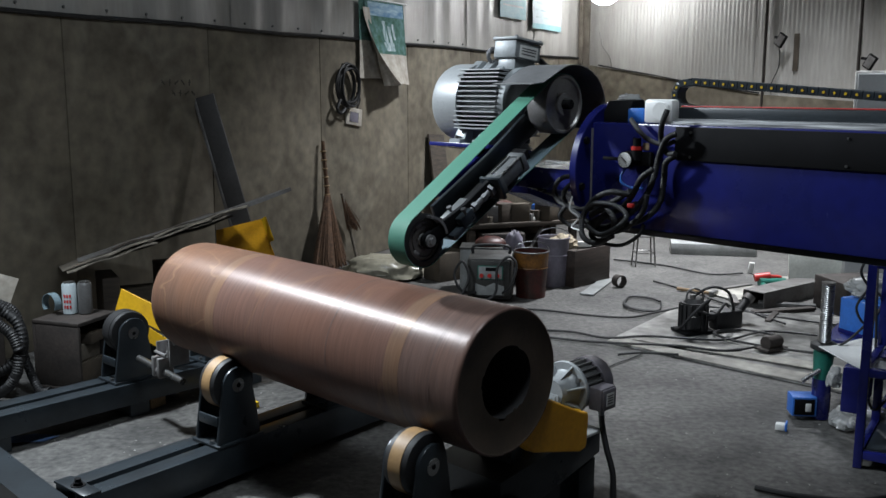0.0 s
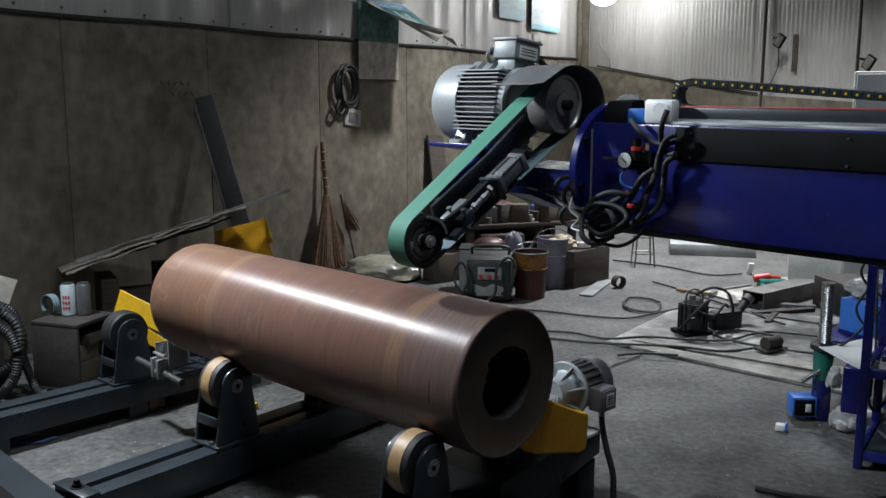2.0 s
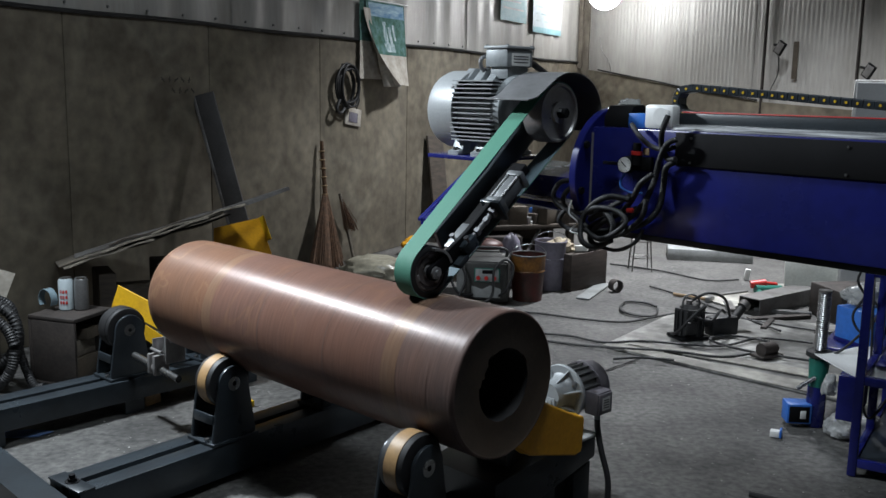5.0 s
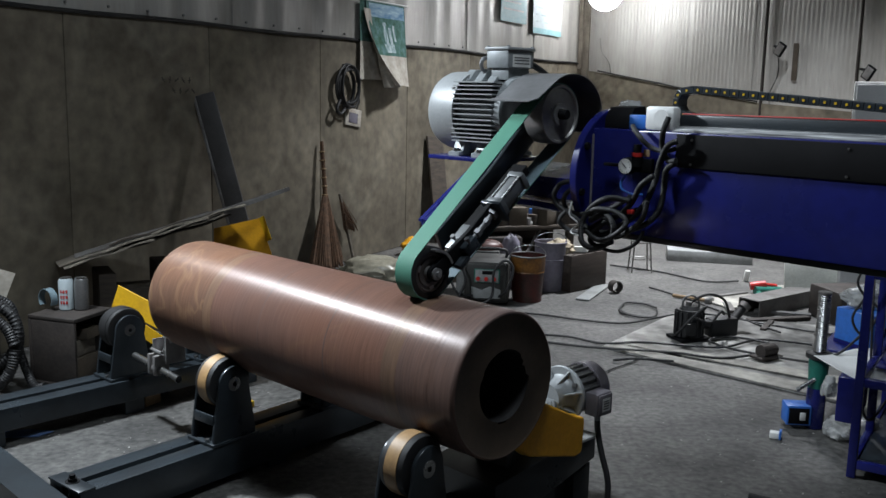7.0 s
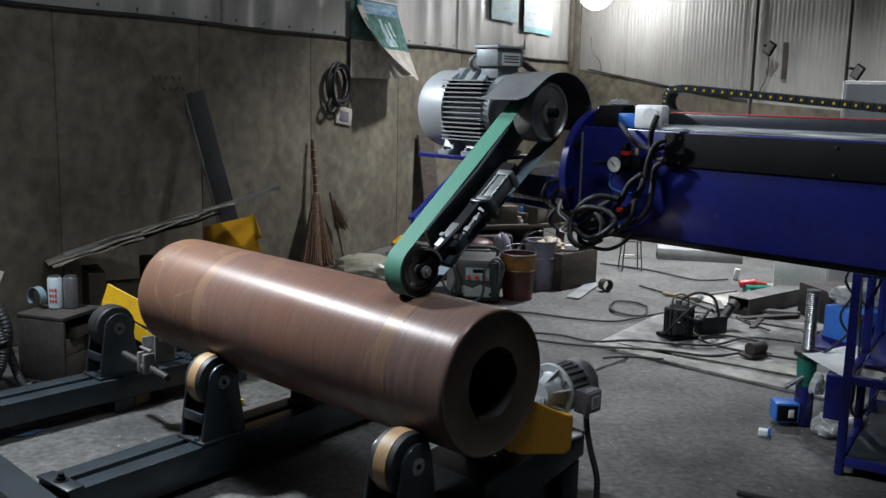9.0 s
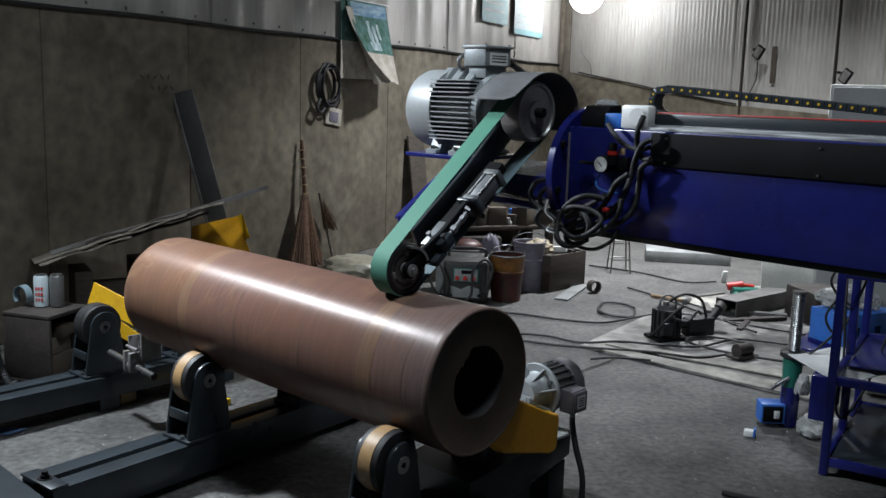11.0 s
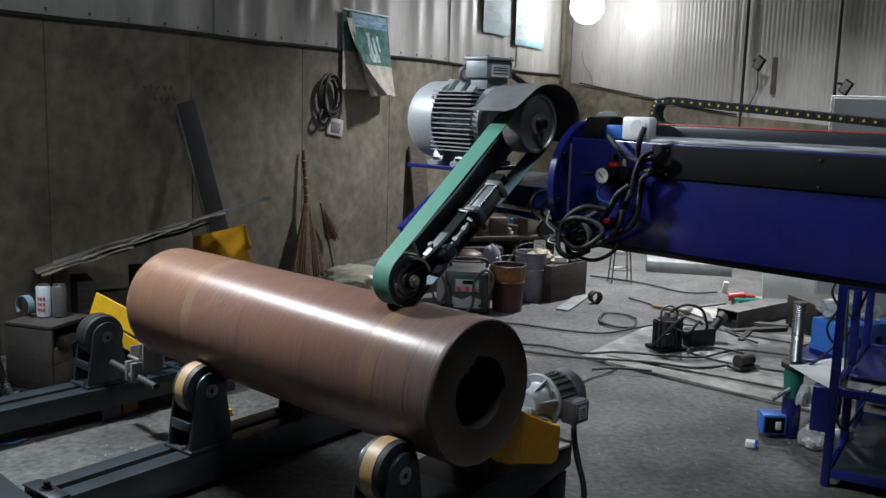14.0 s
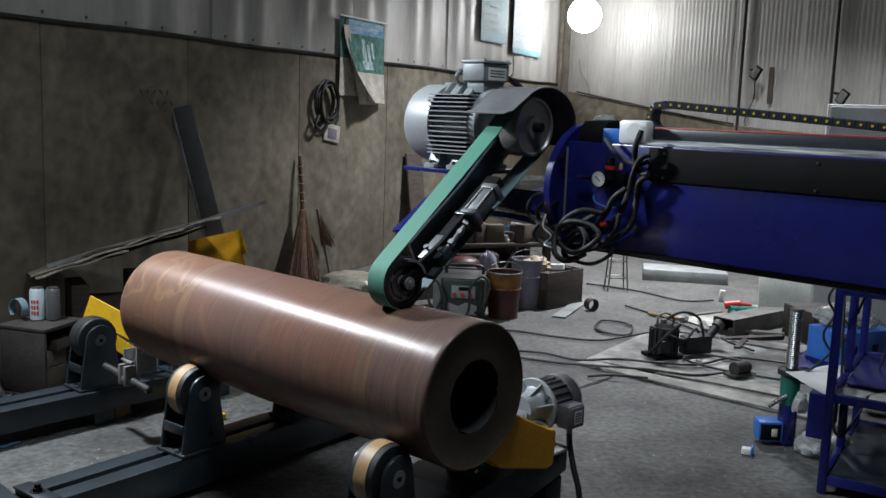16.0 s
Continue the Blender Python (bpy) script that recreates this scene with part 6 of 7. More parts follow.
def steel_box_and_cans():
    b = thing("steel_box", pose(-1.992, 4.915, 0, 0, 0, -19), "heavy rusty open-sided steel box on the floor", "box")
    for x0, x1, y0, y1, z0, z1 in ((-0.15, 0.15, -0.155, 0.155, 0.352, 0.374), (-0.15, 0.15, -0.155, 0.155, 0.0, 0.02), (-0.15, -0.13, -0.155, 0.155, 0.021, 0.351),
                                   (-0.129, 0.15, 0.135, 0.155, 0.021, 0.351), (-0.129, 0.15, -0.155, -0.137, 0.021, 0.351)):
        bm = B()
        box(bm, x0, x1, y0, y1, z0, z1, 0.004)
        part("plate", bm, "rusty", b)
    for i, (x, z0, h, mt) in enumerate(((0.06, 0.021, 0.12, "cardboard"), (0.04, 0.142, 0.09, "board"), (0.08, 0.233, 0.06, "cardboard"))):
        bm = B()
        box(bm, x - 0.05, x + 0.05, -0.10 + 0.02 * i, 0.10 - 0.02 * i, z0, z0 + h, 0.008)
        solid("scrap_block", bm, mt, b.matrix_world @ pose(0, 0, 0, 0, 0, 4 * i), "brown scrap packed inside the steel box", "scrap", "scrap in the steel box")
    for x, y, mt, lab in ((-2.025, 4.945, "notice", "white and red drinks can on the steel box"), (-1.945, 4.955, "darksteel", "dark grey drinks can on the steel box")):
        c = thing("drinks_can", pose(x, y, 0.3745), lab, "can")
        bm = B()
        lathe(bm, [(0, 0.028), (0.006, 0.037), (0.16, 0.038), (0.174, 0.030)], 32)
        bmesh.ops.transform(bm, verts=bm.verts, matrix=Matrix.Rotation(radians(-90), 4, "Y"))
        part("body", bm, mt, c)
        bm = B()
        lathe(bm, [(0.174, 0.031), (0.178, 0.031), (0.179, 0.02)], 32)
        bmesh.ops.transform(bm, verts=bm.verts, matrix=Matrix.Rotation(radians(-90), 4, "Y"))
        part("rim", bm, "steel", c)
        if mt == "notice":
            for k, z in enumerate((0.045, 0.075, 0.105)):
                bm = B()
                for i in range(3):
                    a = radians(250 + 22 * i)
                    box(bm, -0.005, 0.005, -0.001, 0.001, z - 0.008, z + 0.008, 0, Matrix.Translation((0.0382 * math.cos(a), 0.0382 * math.sin(a), 0)) @ Matrix.Rotation(a + math.pi / 2, 4, "Z"))
                part("print_mark", bm, "red", c)
    t = thing("belt_offcut", pose(-2.118, 4.93, 0.3745), "curled grey-blue belt offcut on the steel box", "belt")
    bm = B()
    n = 18
    ring = []
    for i in range(n):
        a = radians(-40 + 250 * i / (n - 1))
        ring.append((0.055 * math.cos(a), 0.06 + 0.058 * math.sin(a)))
    inner = [(x * 0.94, 0.06 + (z - 0.06) * 0.94) for x, z in ring]
    prism(bm, ring + inner[::-1], -0.02, 0.02)
    bmesh.ops.transform(bm, verts=bm.verts, matrix=Matrix.Rotation(radians(60), 4, "Z"))
    part("band", bm, "backing", t)


def hose_pile():
    h = thing("corrugated_hose", pose(-2.36, 4.66, 0), "coiled black corrugated hose on the floor", "hose")
    for k, (r, dz, cx, cz) in enumerate(((0.20, 0, 0, 0.22), (0.17, 0.03, 0.02, 0.30), (0.22, 0.05, -0.05, 0.27))):
        bm = B()
        pts = [(cx + r * math.cos(t), 0.06 * k - 0.06 + 0.02 * math.sin(2 * t), cz + r * math.sin(t)) for t in np.linspace(0.2 + k, 2 * math.pi + 0.1 + k, 14)]
        pts = [(x, y, max(z, 0.03)) for x, y, z in pts]
        pipe(bm, pts, 0.027, 12, 8, ribs=0.016)
        part("coil", bm, "rubber", h)
    bm = B()
    pipe(bm, [(-0.3, 0.1, 0.50), (-0.1, 0.08, 0.50), (0.05, 0.1, 0.47), (0.12, 0.12, 0.40), (0.15, 0.1, 0.2), (0.25, 0.02, 0.035), (0.32, 0.0, 0.03)], 0.022, 12, 8, ribs=0.014)
    part("loose_end", bm, "rubber", h)
    bm = B()
    box(bm, -0.07, 0.07, -0.003, 0.003, 0, 0.16, 0.001, Matrix.Rotation(radians(-18), 4, "X") @ Matrix.Rotation(radians(20), 4, "Y"))
    solid("card_scrap", bm, "oldpaper", pose(-2.50, 5.10, 0.40, 0, 0, 20), "torn pale card stuck behind the hose", "card")
    bm = B()
    box(bm, -0.35, 0.2, -0.2, 0.2, 0, 0.40, 0.01)
    solid("dark_crate", bm, "rusty", pose(-2.75, 5.15, 0, 0, 0, 35), "dark rusty crate in the clutter", "crate")
    bm = B()
    pts = [(0, 0), (0.16, 0.02), (0.20, 0.09), (0.08, 0.11), (-0.05, 0.06)]
    lo = [bm.verts.new((x, y, 0.0)) for x, y in pts]
    hi = [bm.verts.new((x, y, 0.003)) for x, y in pts]
    bm.faces.new(hi)
    bm.faces.new(lo[::-1])
    for i in range(5):
        bm.faces.new((lo[i], lo[(i + 1) % 5], hi[(i + 1) % 5], hi[i]))
    solid("blue_cloth", bm, "cloth", pose(-1.97, 4.01, 0.002), "blue cloth scrap on the floor", "cloth")
    bm = B()
    box(bm, -0.08, 0.08, -0.05, 0.05, 0, 0.06, 0.004)
    solid("wood_block", bm, "wood", pose(-1.50, 4.54, 0, 0, 0, -30), "pale wooden block under the roller bed", "block")


def leaning_boards():
    # board pile: two long thin boards resting on a trestle of scrap
    e0, e1 = Vector((-2.20, 5.30, 0.535)), Vector((-0.93, 5.92, 0.925))
    d = e1 - e0
    x = d.normalized()
    side = Vector((-x.y, x.x, -0.115)).normalized()
    up = x.cross(side)
    m = Matrix((x, side, up)).transposed().to_4x4()
    m.translation = e0
    p = thing("board_pile", m, "pile of peeling thin boards propped on scrap", "boards")
    for k, (x0, x1, y0, y1, z, mt) in enumerate(((0.0, 1.0, 0.0, 0.55, 0.0, "board"), (0.10, 1.46, 0.06, 0.10, 0.016, "greysteel"), (0.35, 1.05, 0.05, 0.6, -0.022, "darkwood"), (0.15, 0.9, -0.02, 0.30, 0.010, "peel"), (0.02, 0.55, -0.035, 0.05, -0.012, "peel"), (0.55, 1.15, 0.0, 0.12, 0.022, "peel"), (0.30, 0.95, 0.05, 0.22, 0.030, "darkwood"))):
        bm = B()
        n = 14
        lo, hi = [], []
        rnd = random.Random(k)
        for i in range(n + 1):
            xx = x0 + (x1 - x0) * i / n
            j = rnd.uniform(-0.016, 0.016) if mt in ("board", "peel") else 0
            lo.append((xx, y0 + j, z + 0.006 * math.sin(i * 0.9 + k)))
            hi.append((xx, y1, z + 0.004 * math.sin(i * 0.6)))
        top = [[bm.verts.new((a, b, c + t)) for a, b, c in row] for t in (0.0, 0.024 if mt == "greysteel" else 0.008) for row in (lo, hi)]
        for i in range(n):
            bm.faces.new((top[0][i], top[0][i + 1], top[1][i + 1], top[1][i]))
            bm.faces.new((top[2][i], top[3][i], top[3][i + 1], top[2][i + 1]))
            bm.faces.new((top[0][i], top[2][i], top[2][i + 1], top[0][i + 1]))
            bm.faces.new((top[1][i], top[1][i + 1], top[3][i + 1], top[3][i]))
        part("board" if mt != "greysteel" else "flat_bar", bm, mt, p)
    # trestle below
    t = thing("scrap_trestle", pose(-1.62, 5.75, 0, 0, 0, 28), "dark timber trestle under the boards", "trestle")
    for x0, h in ((-0.45, 0.46), (-0.1, 0.50)):
        bm = B()
        box(bm, x0 - 0.05, x0 + 0.05, -0.05, 0.25, 0, h, 0.006)
        part("post", bm, "darkwood", t)
    bm = B()
    box(bm, -0.39, -0.16, -0.03, 0.2, 0, 0.36, 0.01)
    part("infill", bm, "cardboard", t)
    bm = B()
    box(bm, -0.04, 0.25, -0.03, 0.2, 0, 0.40, 0.01)
    part("infill", bm, "darkwood", t)


def bent_sheet(name, m, pts, fold, mt, label):
    """A folded sheet: outline in its own plane (x, z), with one edge folded back."""
    ob = thing(name, m, label, "sheet metal")
    bm = B()
    a = [bm.verts.new((x, 0, z)) for x, z in pts]
    b = [bm.verts.new((x, 0.004, z)) for x, z in pts]
    bm.faces.new(a)
    bm.faces.new(b[::-1])
    for i in range(len(pts)):
        j = (i + 1) % len(pts)
        bm.faces.new((a[i], b[i], b[j], a[j]))
    part("plate", bm, mt, ob)
    bm = B()
    (x0, z0), (x1, z1), dx, dy, dz = fold
    q = [(x0, 0, z0), (x1, 0, z1), (x1 + dx, dy, z1 + dz), (x0 + dx, dy, z0 + dz)]
    a = [bm.verts.new(v) for v in q]
    b = [bm.verts.new((v[0], v[1] + 0.004, v[2] + 0.002)) for v in q]
    bm.faces.new(a)
    bm.faces.new(b[::-1])
    for i in range(4):
        bm.faces.new((a[i], b[i], b[(i + 1) % 4], a[(i + 1) % 4]))
    part("folded_edge", bm, "brightyellow" if mt == "orange" else "yellow", ob, "bright yellow folded edge")


def left_yellow_guards():
    bent_sheet("yellow_guard", pose(-1.50, 6.10, 0.0, 0, 0, 0), [(0.0, 0.0), (0.42, 0.0), (0.38, 0.50), (0.30, 0.735), (0.0, 0.66)], ((0.30, 0.735), (0.35, 0.58), 0.05, -0.10, 0.03), "orange", "orange-yellow painted sheet metal guard standing behind the roller")
    bent_sheet("yellow_guard", pose(-1.70, 4.68, 0.0, 0, 0, -18), [(0.0, 0.40), (0.40, 0.22), (0.42, 0.28), (0.16, 0.41), (0.02, 0.47)], ((0.02, 0.47), (0.34, 0.35), 0.03, 0.015, 0.10), "yellow", "bright yellow bent sheet metal guard beside the roller")
    bm = B()
    box(bm, -0.12, 0.10, -0.05, 0.05, 0, 0.32, 0.008)
    solid("dark_support", bm, "frame", pose(-1.50, 4.70, 0, 0, 0, -18), "dark steel support behind the yellow guard", "support")
    bm = B()
    box(bm, -0.09, 0.09, -0.012, 0.012, 0, 0.03, 0.003)
    solid("yellow_bar", bm, "brightyellow", pose(-1.0, 4.55, 0.0, 0, 0, -40), "yellow painted steel bar under the roller", "bar")


steel_box_and_cans()
hose_pile()
leaning_boards()
left_yellow_guards()


def leaning_plank():
    bm = B()
    L = 1.30
    box(bm, -0.075, 0.075, -0.02, 0.02, 0, L, 0.004)
    pk = thing("steel_plank", Matrix.Translation((-1.372, 6.65, 0.30)) @ Matrix(((0.955, 0.0, -0.2724, 0), (0.05, 0.98, 0.17, 0), (0.29, -0.18, 0.944, 0), (0, 0, 0, 1))).to_3x3().to_quaternion().to_matrix().to_4x4(),
               "dark steel plank with bright edge leaning on the concrete wall", "plank")
    part("face", bm, "plank", pk)
    # Paler strip: wear plus the light that catches this edge.
    bm = B()
    box(bm, -0.079, -0.058, -0.024, 0.024, 0.003, L - 0.003, 0.002)
    part("edge", bm, "greysteel", pk, "worn edge, paler to carry the light on it")


def broom():
    b = thing("straw_broom", WF @ pose(2.17, -0.16, 0.02, -6, 1.0, 0), "brown straw broom standing against the wall", "broom")
    bm = B()
    cyl(bm, (0, 0, 0.55), (0.01, 0, 1.12), 0.022, 0.016, n=12)
    part("handle", bm, "straw", b)
    for z in np.arange(0.58, 1.05, 0.075):
        bm = B()
        pipe(bm, [(0.024 * math.cos(t), 0.024 * math.sin(t), z) for t in np.linspace(0, 2 * math.pi, 13)[:-1]], 0.006, 6, 1, True)
        part("binding", bm, "wood", b)
    rnd = random.Random(11)
    bm = B()
    for i in range(650):
        a = rnd.uniform(0, 2 * math.pi)
        s = math.sqrt(rnd.random())
        w = 0.22 * s * math.cos(a)
        t = 0.09 * s * math.sin(a)
        z0 = rnd.uniform(-0.0, 0.10)
        cyl(bm, (w - 0.06, t, z0), (0.020 * math.cos(a), 0.020 * math.sin(a), 0.66), 0.0055, 0.004, n=4)
    ob = part("bristles", bm, "straw", b, "long splayed straw bristles")
    ob["kind"] = "stuff"
    c = thing("hand_brush", WF @ pose(2.36, -0.14, 0.0, -5, 0, 0), "small straw brush and stick against the wall", "brush")
    bm = B()
    cyl(bm, (0.22, 0, 0), (0.06, 0, 0.66), 0.014, n=8)
    part("stick", bm, "board", c)
    bm = B()
    for i in range(90):
        a, s = rnd.uniform(0, 6.28), math.sqrt(rnd.random())
        cyl(bm, (0.20 + 0.10 * s * math.cos(a), 0.05 * s * math.sin(a), 0.30 + rnd.uniform(0, 0.08)), (0.05, 0, 0.66), 0.004, 0.002, n=4)
    ob = part("bristles", bm, "straw", c)
    ob["kind"] = "stuff"


leaning_plank()
broom()

# ---- on the walls ----


def wall_coil():
    c = thing("cable_coil", WF @ pose(2.58, -0.03, 1.61), "coil of black cable hung on the concrete wall", "cable")
    rnd = random.Random(4)
    for k in range(8):
        bm = B()
        rx, rz = 0.155 + rnd.uniform(-0.03, 0.03), 0.175 + rnd.uniform(-0.02, 0.02)
        pipe(bm, [(rx * math.cos(t), -0.010 * k, rz * math.sin(t) + 0.01 * math.sin(3 * t + k)) for t in np.linspace(0, 2 * math.pi, 19)[:-1]], 0.0105, 8, 2, True)
        part("loop", bm, "rubber", c)
    bm = B()
    pipe(bm, [(-0.15, -0.05, -0.12), (-0.20, -0.05, -0.20), (-0.14, -0.05, -0.24), (-0.08, -0.05, -0.2)], 0.016, 8)
    part("plug_end", bm, "rubber", c)
    bm = B()
    cyl(bm, (0, 0.03, 0.19), (0, -0.07, 0.19), 0.008, n=8)
    part("nail", bm, "darksteel", c)
    s = thing("switch_plate", WF @ pose(2.74, -0.004, 1.33, 0, 8, 0), "pale wall switch box hanging under the coil", "switch")
    bm = B()
    box(bm, -0.13, 0.13, -0.02, 0.0, -0.08, 0.08, 0.01)
    part("box", bm, "oldpaper", s)
    bm = B()
    box(bm, -0.08, 0.06, -0.024, -0.0205, -0.05, 0.04, 0.004)
    part("cover", bm, "lilac", s)
    bm = B()
    pipe(bm, [(0.05, -0.01, 0.08), (0.08, -0.015, 0.17), (0.0, -0.02, 0.22)], 0.006, 6)
    part("wire", bm, "rubber", s)


def calendar():
    """Sheets that hang from one bar; the front sheet lifts in the draught."""
    c = thing("wall_calendar", WF @ pose(3.20, -0.03, 2.40), "wall calendar with a waterfall picture hanging on the wall", "calendar")

    def leaf(x0, x1, h, y, v0, v1, u0, u1, mt, name, parent, curl, fold, label=""):
        """The piece v0..v1 down and u0..u1 across of a hanging sheet of height h."""
        bm = B()
        nx, nz = 12, 12
        for s in (0.0, 0.0015):
            g = []
            for j in range(nz + 1):
                v = v0 + (v1 - v0) * j / nz
                row = []
                for i in range(nx + 1):
                    u = u0 + (u1 - u0) * i / nx
                    row.append(bm.verts.new((x0 + (x1 - x0) * u + fold * v * v * (1 - u), y - s - curl * v * v * (1.15 - u) - 0.012 * math.sin(u * 9 + v * 3) * v, -h * v)))
                g.append(row)
            for j in range(nz):
                for i in range(nx):
                    bm.faces.new((g[j][i], g[j][i + 1], g[j + 1][i + 1], g[j + 1][i]))
        return part(name, bm, mt, parent, label)
    leaf(-0.38, 0.36, 0.72, 0.0, 0.52, 1, 0, 1, "oldpaper", "back_margin", c, 0.0, 0.0)
    leaf(-0.38, 0.36, 0.72, 0.0, 0, 0.52, 0, 1, "greendark", "back_picture", c, 0.0, 0.0, "dark green picture sheet")
    front = leaf(-0.30, 0.40, 0.78, -0.012, 0.64, 1, 0, 1, "oldpaper", "front_margin", c, 0.14, 0.19, "white lower part of the front sheet")
    leaf(-0.30, 0.40, 0.78, -0.012, 0, 0.64, 0, 1, "greendark", "picture", front, 0.14, 0.19, "dark green mountain picture")
    for v0, v1, u0, u1 in ((0.24, 0.52, 0.36, 0.46), (0.30, 0.58, 0.50, 0.57), (0.27, 0.46, 0.62, 0.67), (0.50, 0.60, 0.32, 0.60)):
        leaf(-0.30, 0.40, 0.78, -0.0145, v0, v1, u0, u1, "fallwhite", "waterfall", front, 0.14, 0.19, "white waterfall in the picture")
    leaf(-0.30, 0.40, 0.78, -0.0148, 0.03, 0.19, 0.06, 0.97, "mountain", "picture_sky", front, 0.14, 0.19, "blue mountains and sky in the picture")
    leaf(-0.36, -0.20, 0.80, -0.020, 0.10, 1, 0, 0.75, "oldpaper", "turned_edge", front, 0.16, 0.30, "pale turned-back edge of the front sheet")
    bm = B()
    cyl(bm, (-0.4, -0.008, 0.0), (0.46, -0.014, 0.0), 0.008, n=8)
    part("hanging_bar", bm, "white", c)
    return c, front


def posters():
    for x, w, z0, z1, mt, lab in ((6.32, 0.80, 2.44, 3.2, "cyan", "faded cyan poster on the metal wall"), (7.45, 1.02, 2.36, 3.3, "notice", "pale notice with cyan border on the metal wall")):
        p = thing("wall_poster", WF @ pose(x, -0.035, 0), lab, "poster")
        bm = B()
        box(bm, -w / 2, w / 2, -0.004, 0.0, z0, z1, 0.0)
        part("sheet", bm, mt, p)
        bm = B()
        box(bm, -w / 2, w / 2, -0.0055, -0.0042, z0, z0 + 0.07, 0)
        part("border", bm, "cyan", p)
        for k in range(7):
            bm = B()
            z = z0 + 0.14 + 0.09 * k
            box(bm, -w * 0.4, w * (0.38 - 0.12 * (k % 3)), -0.0055, -0.0042, z, z + 0.022)
            part("print_bar", bm, "printgrey", p)


def chalk_marks():
    for row, (z, n) in enumerate(((1.585, 5), (1.51, 4))):
        for i in range(n):
            bm = B()
            box(bm, -0.004, 0.004, -0.002, -0.0005, -0.022, 0.022, 0, Matrix.Rotation(radians(47 * (i % 3) - 40), 4, "Y"))
            box(bm, -0.015, 0.015, -0.002, -0.0005, -0.003, 0.003, 0, Matrix.Rotation(radians(31 * (i % 2) - 10), 4, "Y"))
            solid("wall_mark", bm, "mark", WF @ pose(0.36 + 0.065 * i + 0.1 * row, 0, z + 0.04), "faint dark hand-drawn mark on the concrete wall", "mark", "marks on the wall")


def wall_floodlight(m, label):
    f = thing("wall_floodlight", m, label, "floodlight", "floodlights on the wall")
    bm = B()
    box(bm, -0.055, 0.055, -0.02, 0.02, -0.08, 0.08, 0.008, Matrix.Translation((0.08, -0.2, 0.0)) @ Matrix.Rotation(radians(32), 4, "Y"))
    part("housing", bm, "black", f)
    bm = B()
    box(bm, -0.042, 0.042, -0.024, -0.021, -0.066, 0.066, 0.002, Matrix.Translation((0.08, -0.2, 0.0)) @ Matrix.Rotation(radians(32), 4, "Y"))
    part("glass", bm, "greysteel", f)
    bm = B()
    cyl(bm, (-0.12, -0.02, 0.05), (0.05, -0.17, 0.03), 0.016, n=8)
    part("arm", bm, "black", f)
    bm = B()
    pipe(bm, [(0.05, -0.17, -0.1), (-0.02, -0.06, -0.3), (-0.12, -0.03, -0.48), (-0.15, -0.03, -0.6)], 0.006, 6)
    part("cord", bm, "rubber", f)


def hanging_lamp():
    l = thing("flood_lamp", pose(2.14, 12.80, 2.91), "bright round work lamp hung near the corner", "lamp")
    bm = B()
    # Sphere oversized so its disc also stands for the glare around it.
    bmesh.ops.create_uvsphere(bm, u_segments=32, v_segments=16, radius=0.225)
    part("bulb", bm, "bulb", l, "glowing white bulb, enlarged to cover its glare")
    bm = B()
    cyl(bm, (0, 0, 0.215), (0, 0, 0.29), 0.05, 0.035, n=20)
    part("socket", bm, "white", l)
    bm = B()
    pipe(bm, [(0, 0, 0.24), (0.0, 0.0, 1.0), (0.0, 0, 2.49)], 0.008, 6, 2)
    part("cord", bm, "rubber", l)
    w = thing("work_lamp", pose(-2.28, 4.20, 2.89), "work lamp with a grey shade hung from the roof", "lamp")
    bm = B()
    cyl(bm, (0, 0, 0.02), (-0.05, 0.03, 0.10), 0.17, 0.08, n=24)
    part("shade", bm, "hood", w)
    bm = B()
    pipe(bm, [(-0.05, 0.03, 0.10), (-0.06, 0.03, 0.22), (-0.06, 0.03, 2.51)], 0.012, 8)
    part("stem", bm, "hood", w)
    # Housings out of view; the second sits over the added fill light.
    for name, x, y, z, r in (("overhead_housing", 2.4, 8.5, 4.84, 0.3), ("overhead_housing", 0.2, 2.3, 4.84, 0.45)):
        c = thing(name, pose(x, y, z), "round grey housing added above an overhead light", "lamp")
        bm = B()
        cyl(bm, (0, 0, 0.0), (0, 0, 0.08), r * 1.05, r * 0.7, n=32)
        part("housing", bm, "white", c)
        bm = B()
        cyl(bm, (0, 0, 0.08), (0, 0, 5.4 - z), 0.015, n=8)
        part("stem", bm, "white", c)


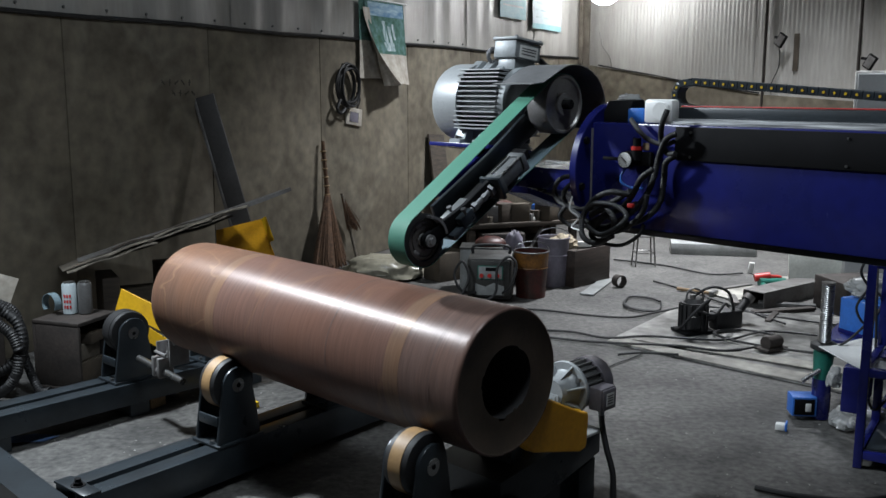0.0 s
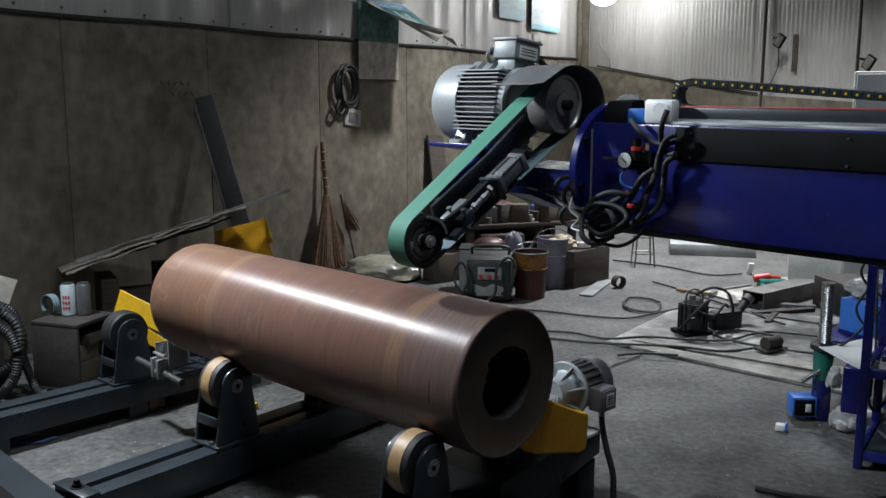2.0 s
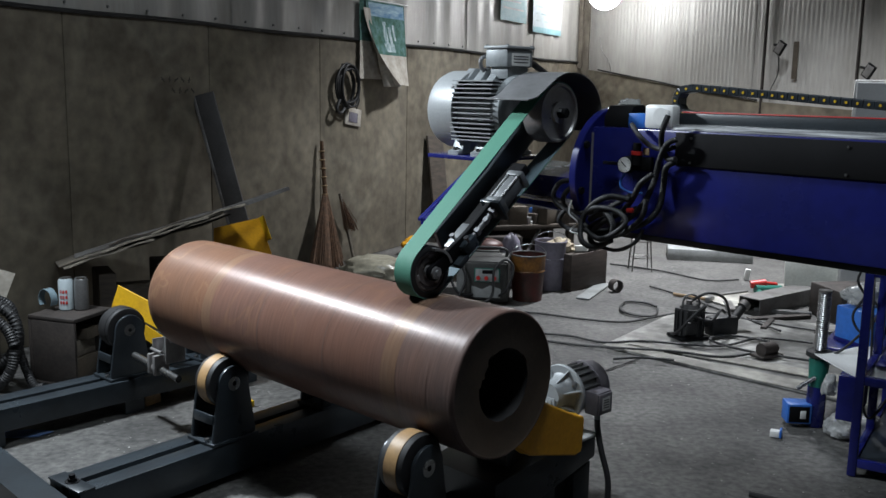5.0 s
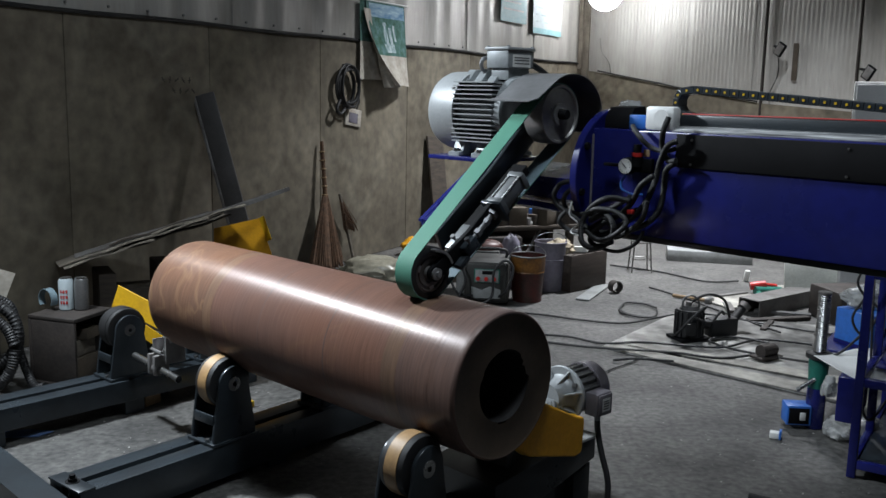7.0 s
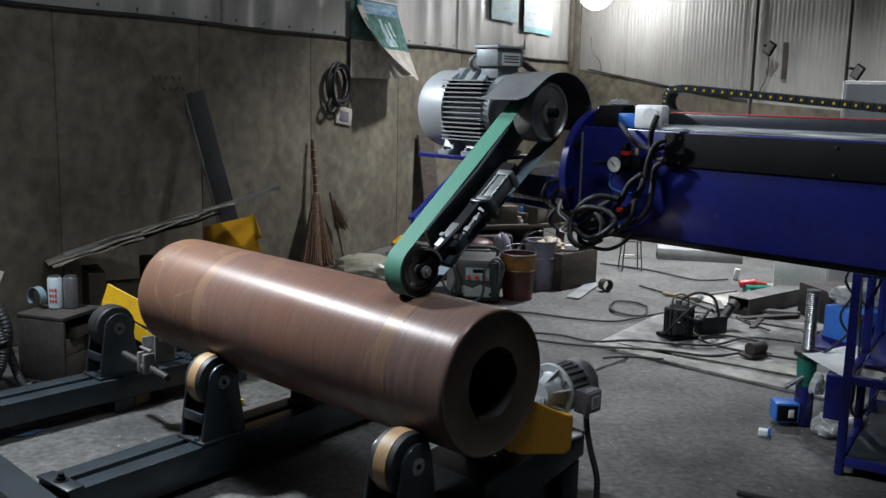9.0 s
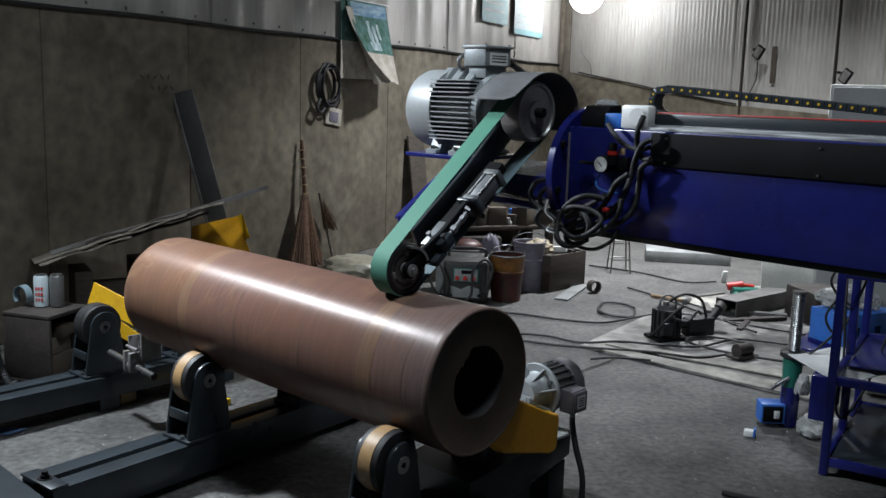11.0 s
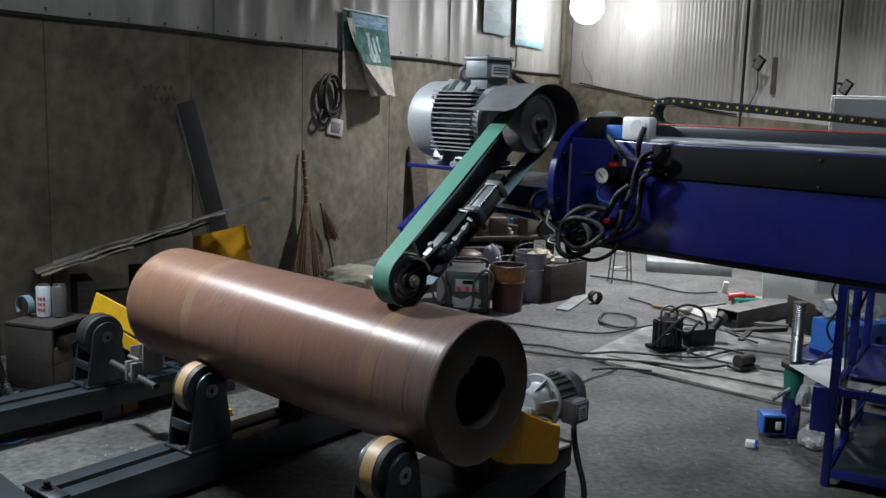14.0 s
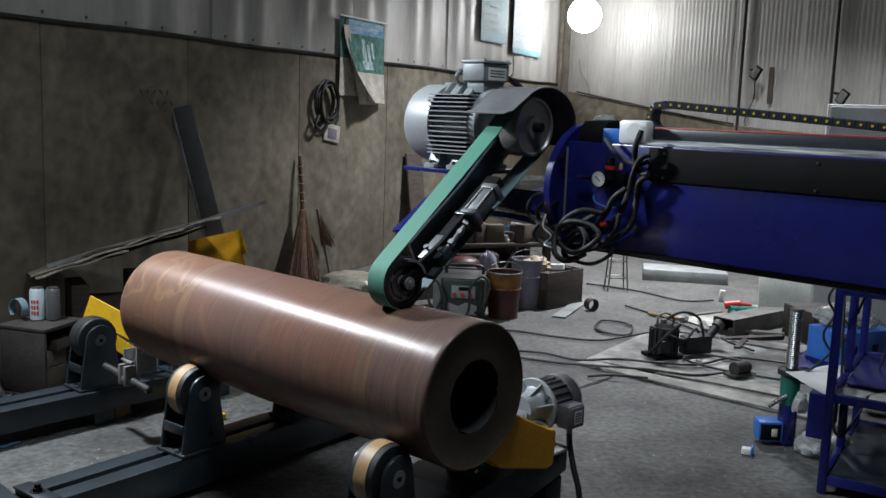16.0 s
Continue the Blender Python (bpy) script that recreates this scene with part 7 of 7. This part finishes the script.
def right_wall_things():
    bm = B()
    box(bm, -0.035, 0.035, -0.03, -0.02, 1.80, 2.24, 0.002)
    solid("paper_strip", bm, "cardboard", RF @ pose(3.57, 0, 0), "faded yellow paper strip on the metal wall", "paper")
    wall_floodlight(RF @ pose(3.41, -0.03, 2.16), "black floodlight on an arm fixed to the wall post")
    wall_floodlight(RF @ pose(4.54, -0.03, 1.88), "black floodlight fixed low on the metal wall")
    c = thing("control_cabinet", pose(3.40, 6.95, 0, 0, 0, -25), "pale grey control cabinet standing behind the beam", "cabinet")
    bm = B()
    box(bm, -0.35, 0.35, 0.0, 0.35, 0.0, 1.72, 0.008)
    part("body", bm, "paper", c)
    bm = B()
    box(bm, -0.33, 0.33, -0.02, -0.001, 0.05, 1.70, 0.006)
    part("door", bm, "cabinet", c)
    bm = B()
    pipe(bm, [(0.62, -0.06, 1.9), (0.58, -0.07, 2.05), (0.42, -0.05, 2.2), (0.36, -0.04, 2.4)], 0.006, 6)
    solid("wall_wire", bm, "greysteel", RF, "thin wire looping on the metal wall", "wire")


wall_coil()
CAL, CAL_FRONT = calendar()
posters()
chalk_marks()
hanging_lamp()
right_wall_things()


# ---- movement ----


def motions():
    base = ROLL.matrix_world.copy()
    walk(ROLL, [(t, base @ pose(0, 0, 0, 117 * t)) for t in np.arange(0, 16.01, 0.5)])
    for w in WHEELS:
        loc = pose(*w.location)
        if (MF.inverted() @ w.parent.matrix_world).translation.x > -4:
            walk(w, [(t, loc @ pose(0, 0, 0, -300 * t)) for t in np.arange(0, 16.01, 0.25)])
    walk(CAL_FRONT, [(t, pose(0, 0, 0, -r)) for t, r in FLAP])
    gb = at(*PIV)
    walk(GRIND, [(t, gb @ pose(0, 0, 0, r)) for t, r in HEAD])
    for ob in GRIND.children:
        if ob.name in ("contact_wheel", "drive_pulley"):
            loc = pose(*ob.location)
            k = 640 if ob.name == "contact_wheel" else 517
            walk(ob, [(t, loc @ pose(0, 0, 0, k * t)) for t in np.arange(0, 16.01, 0.1)])


FLAP = ((0, 4), (0.5, 12), (1.0, 38), (1.5, 58), (2.0, 55), (2.5, 40), (3.0, 14), (3.5, 4), (7.0, 4), (8.0, 6), (8.5, 12), (9.0, 20), (10.0, 10), (11.5, 16), (12.0, 24), (12.5, 30), (13.0, 24), (13.6, 12), (14.2, 6), (15.0, 2), (16.0, 1))
HEAD = ((0, -7.4), (2.4, -7.4), (2.6, -6.9), (2.8, -5.6), (3.0, -3.9), (3.2, -1.8), (3.4, -0.3), (3.6, 0), (16.0, 0))
motions()
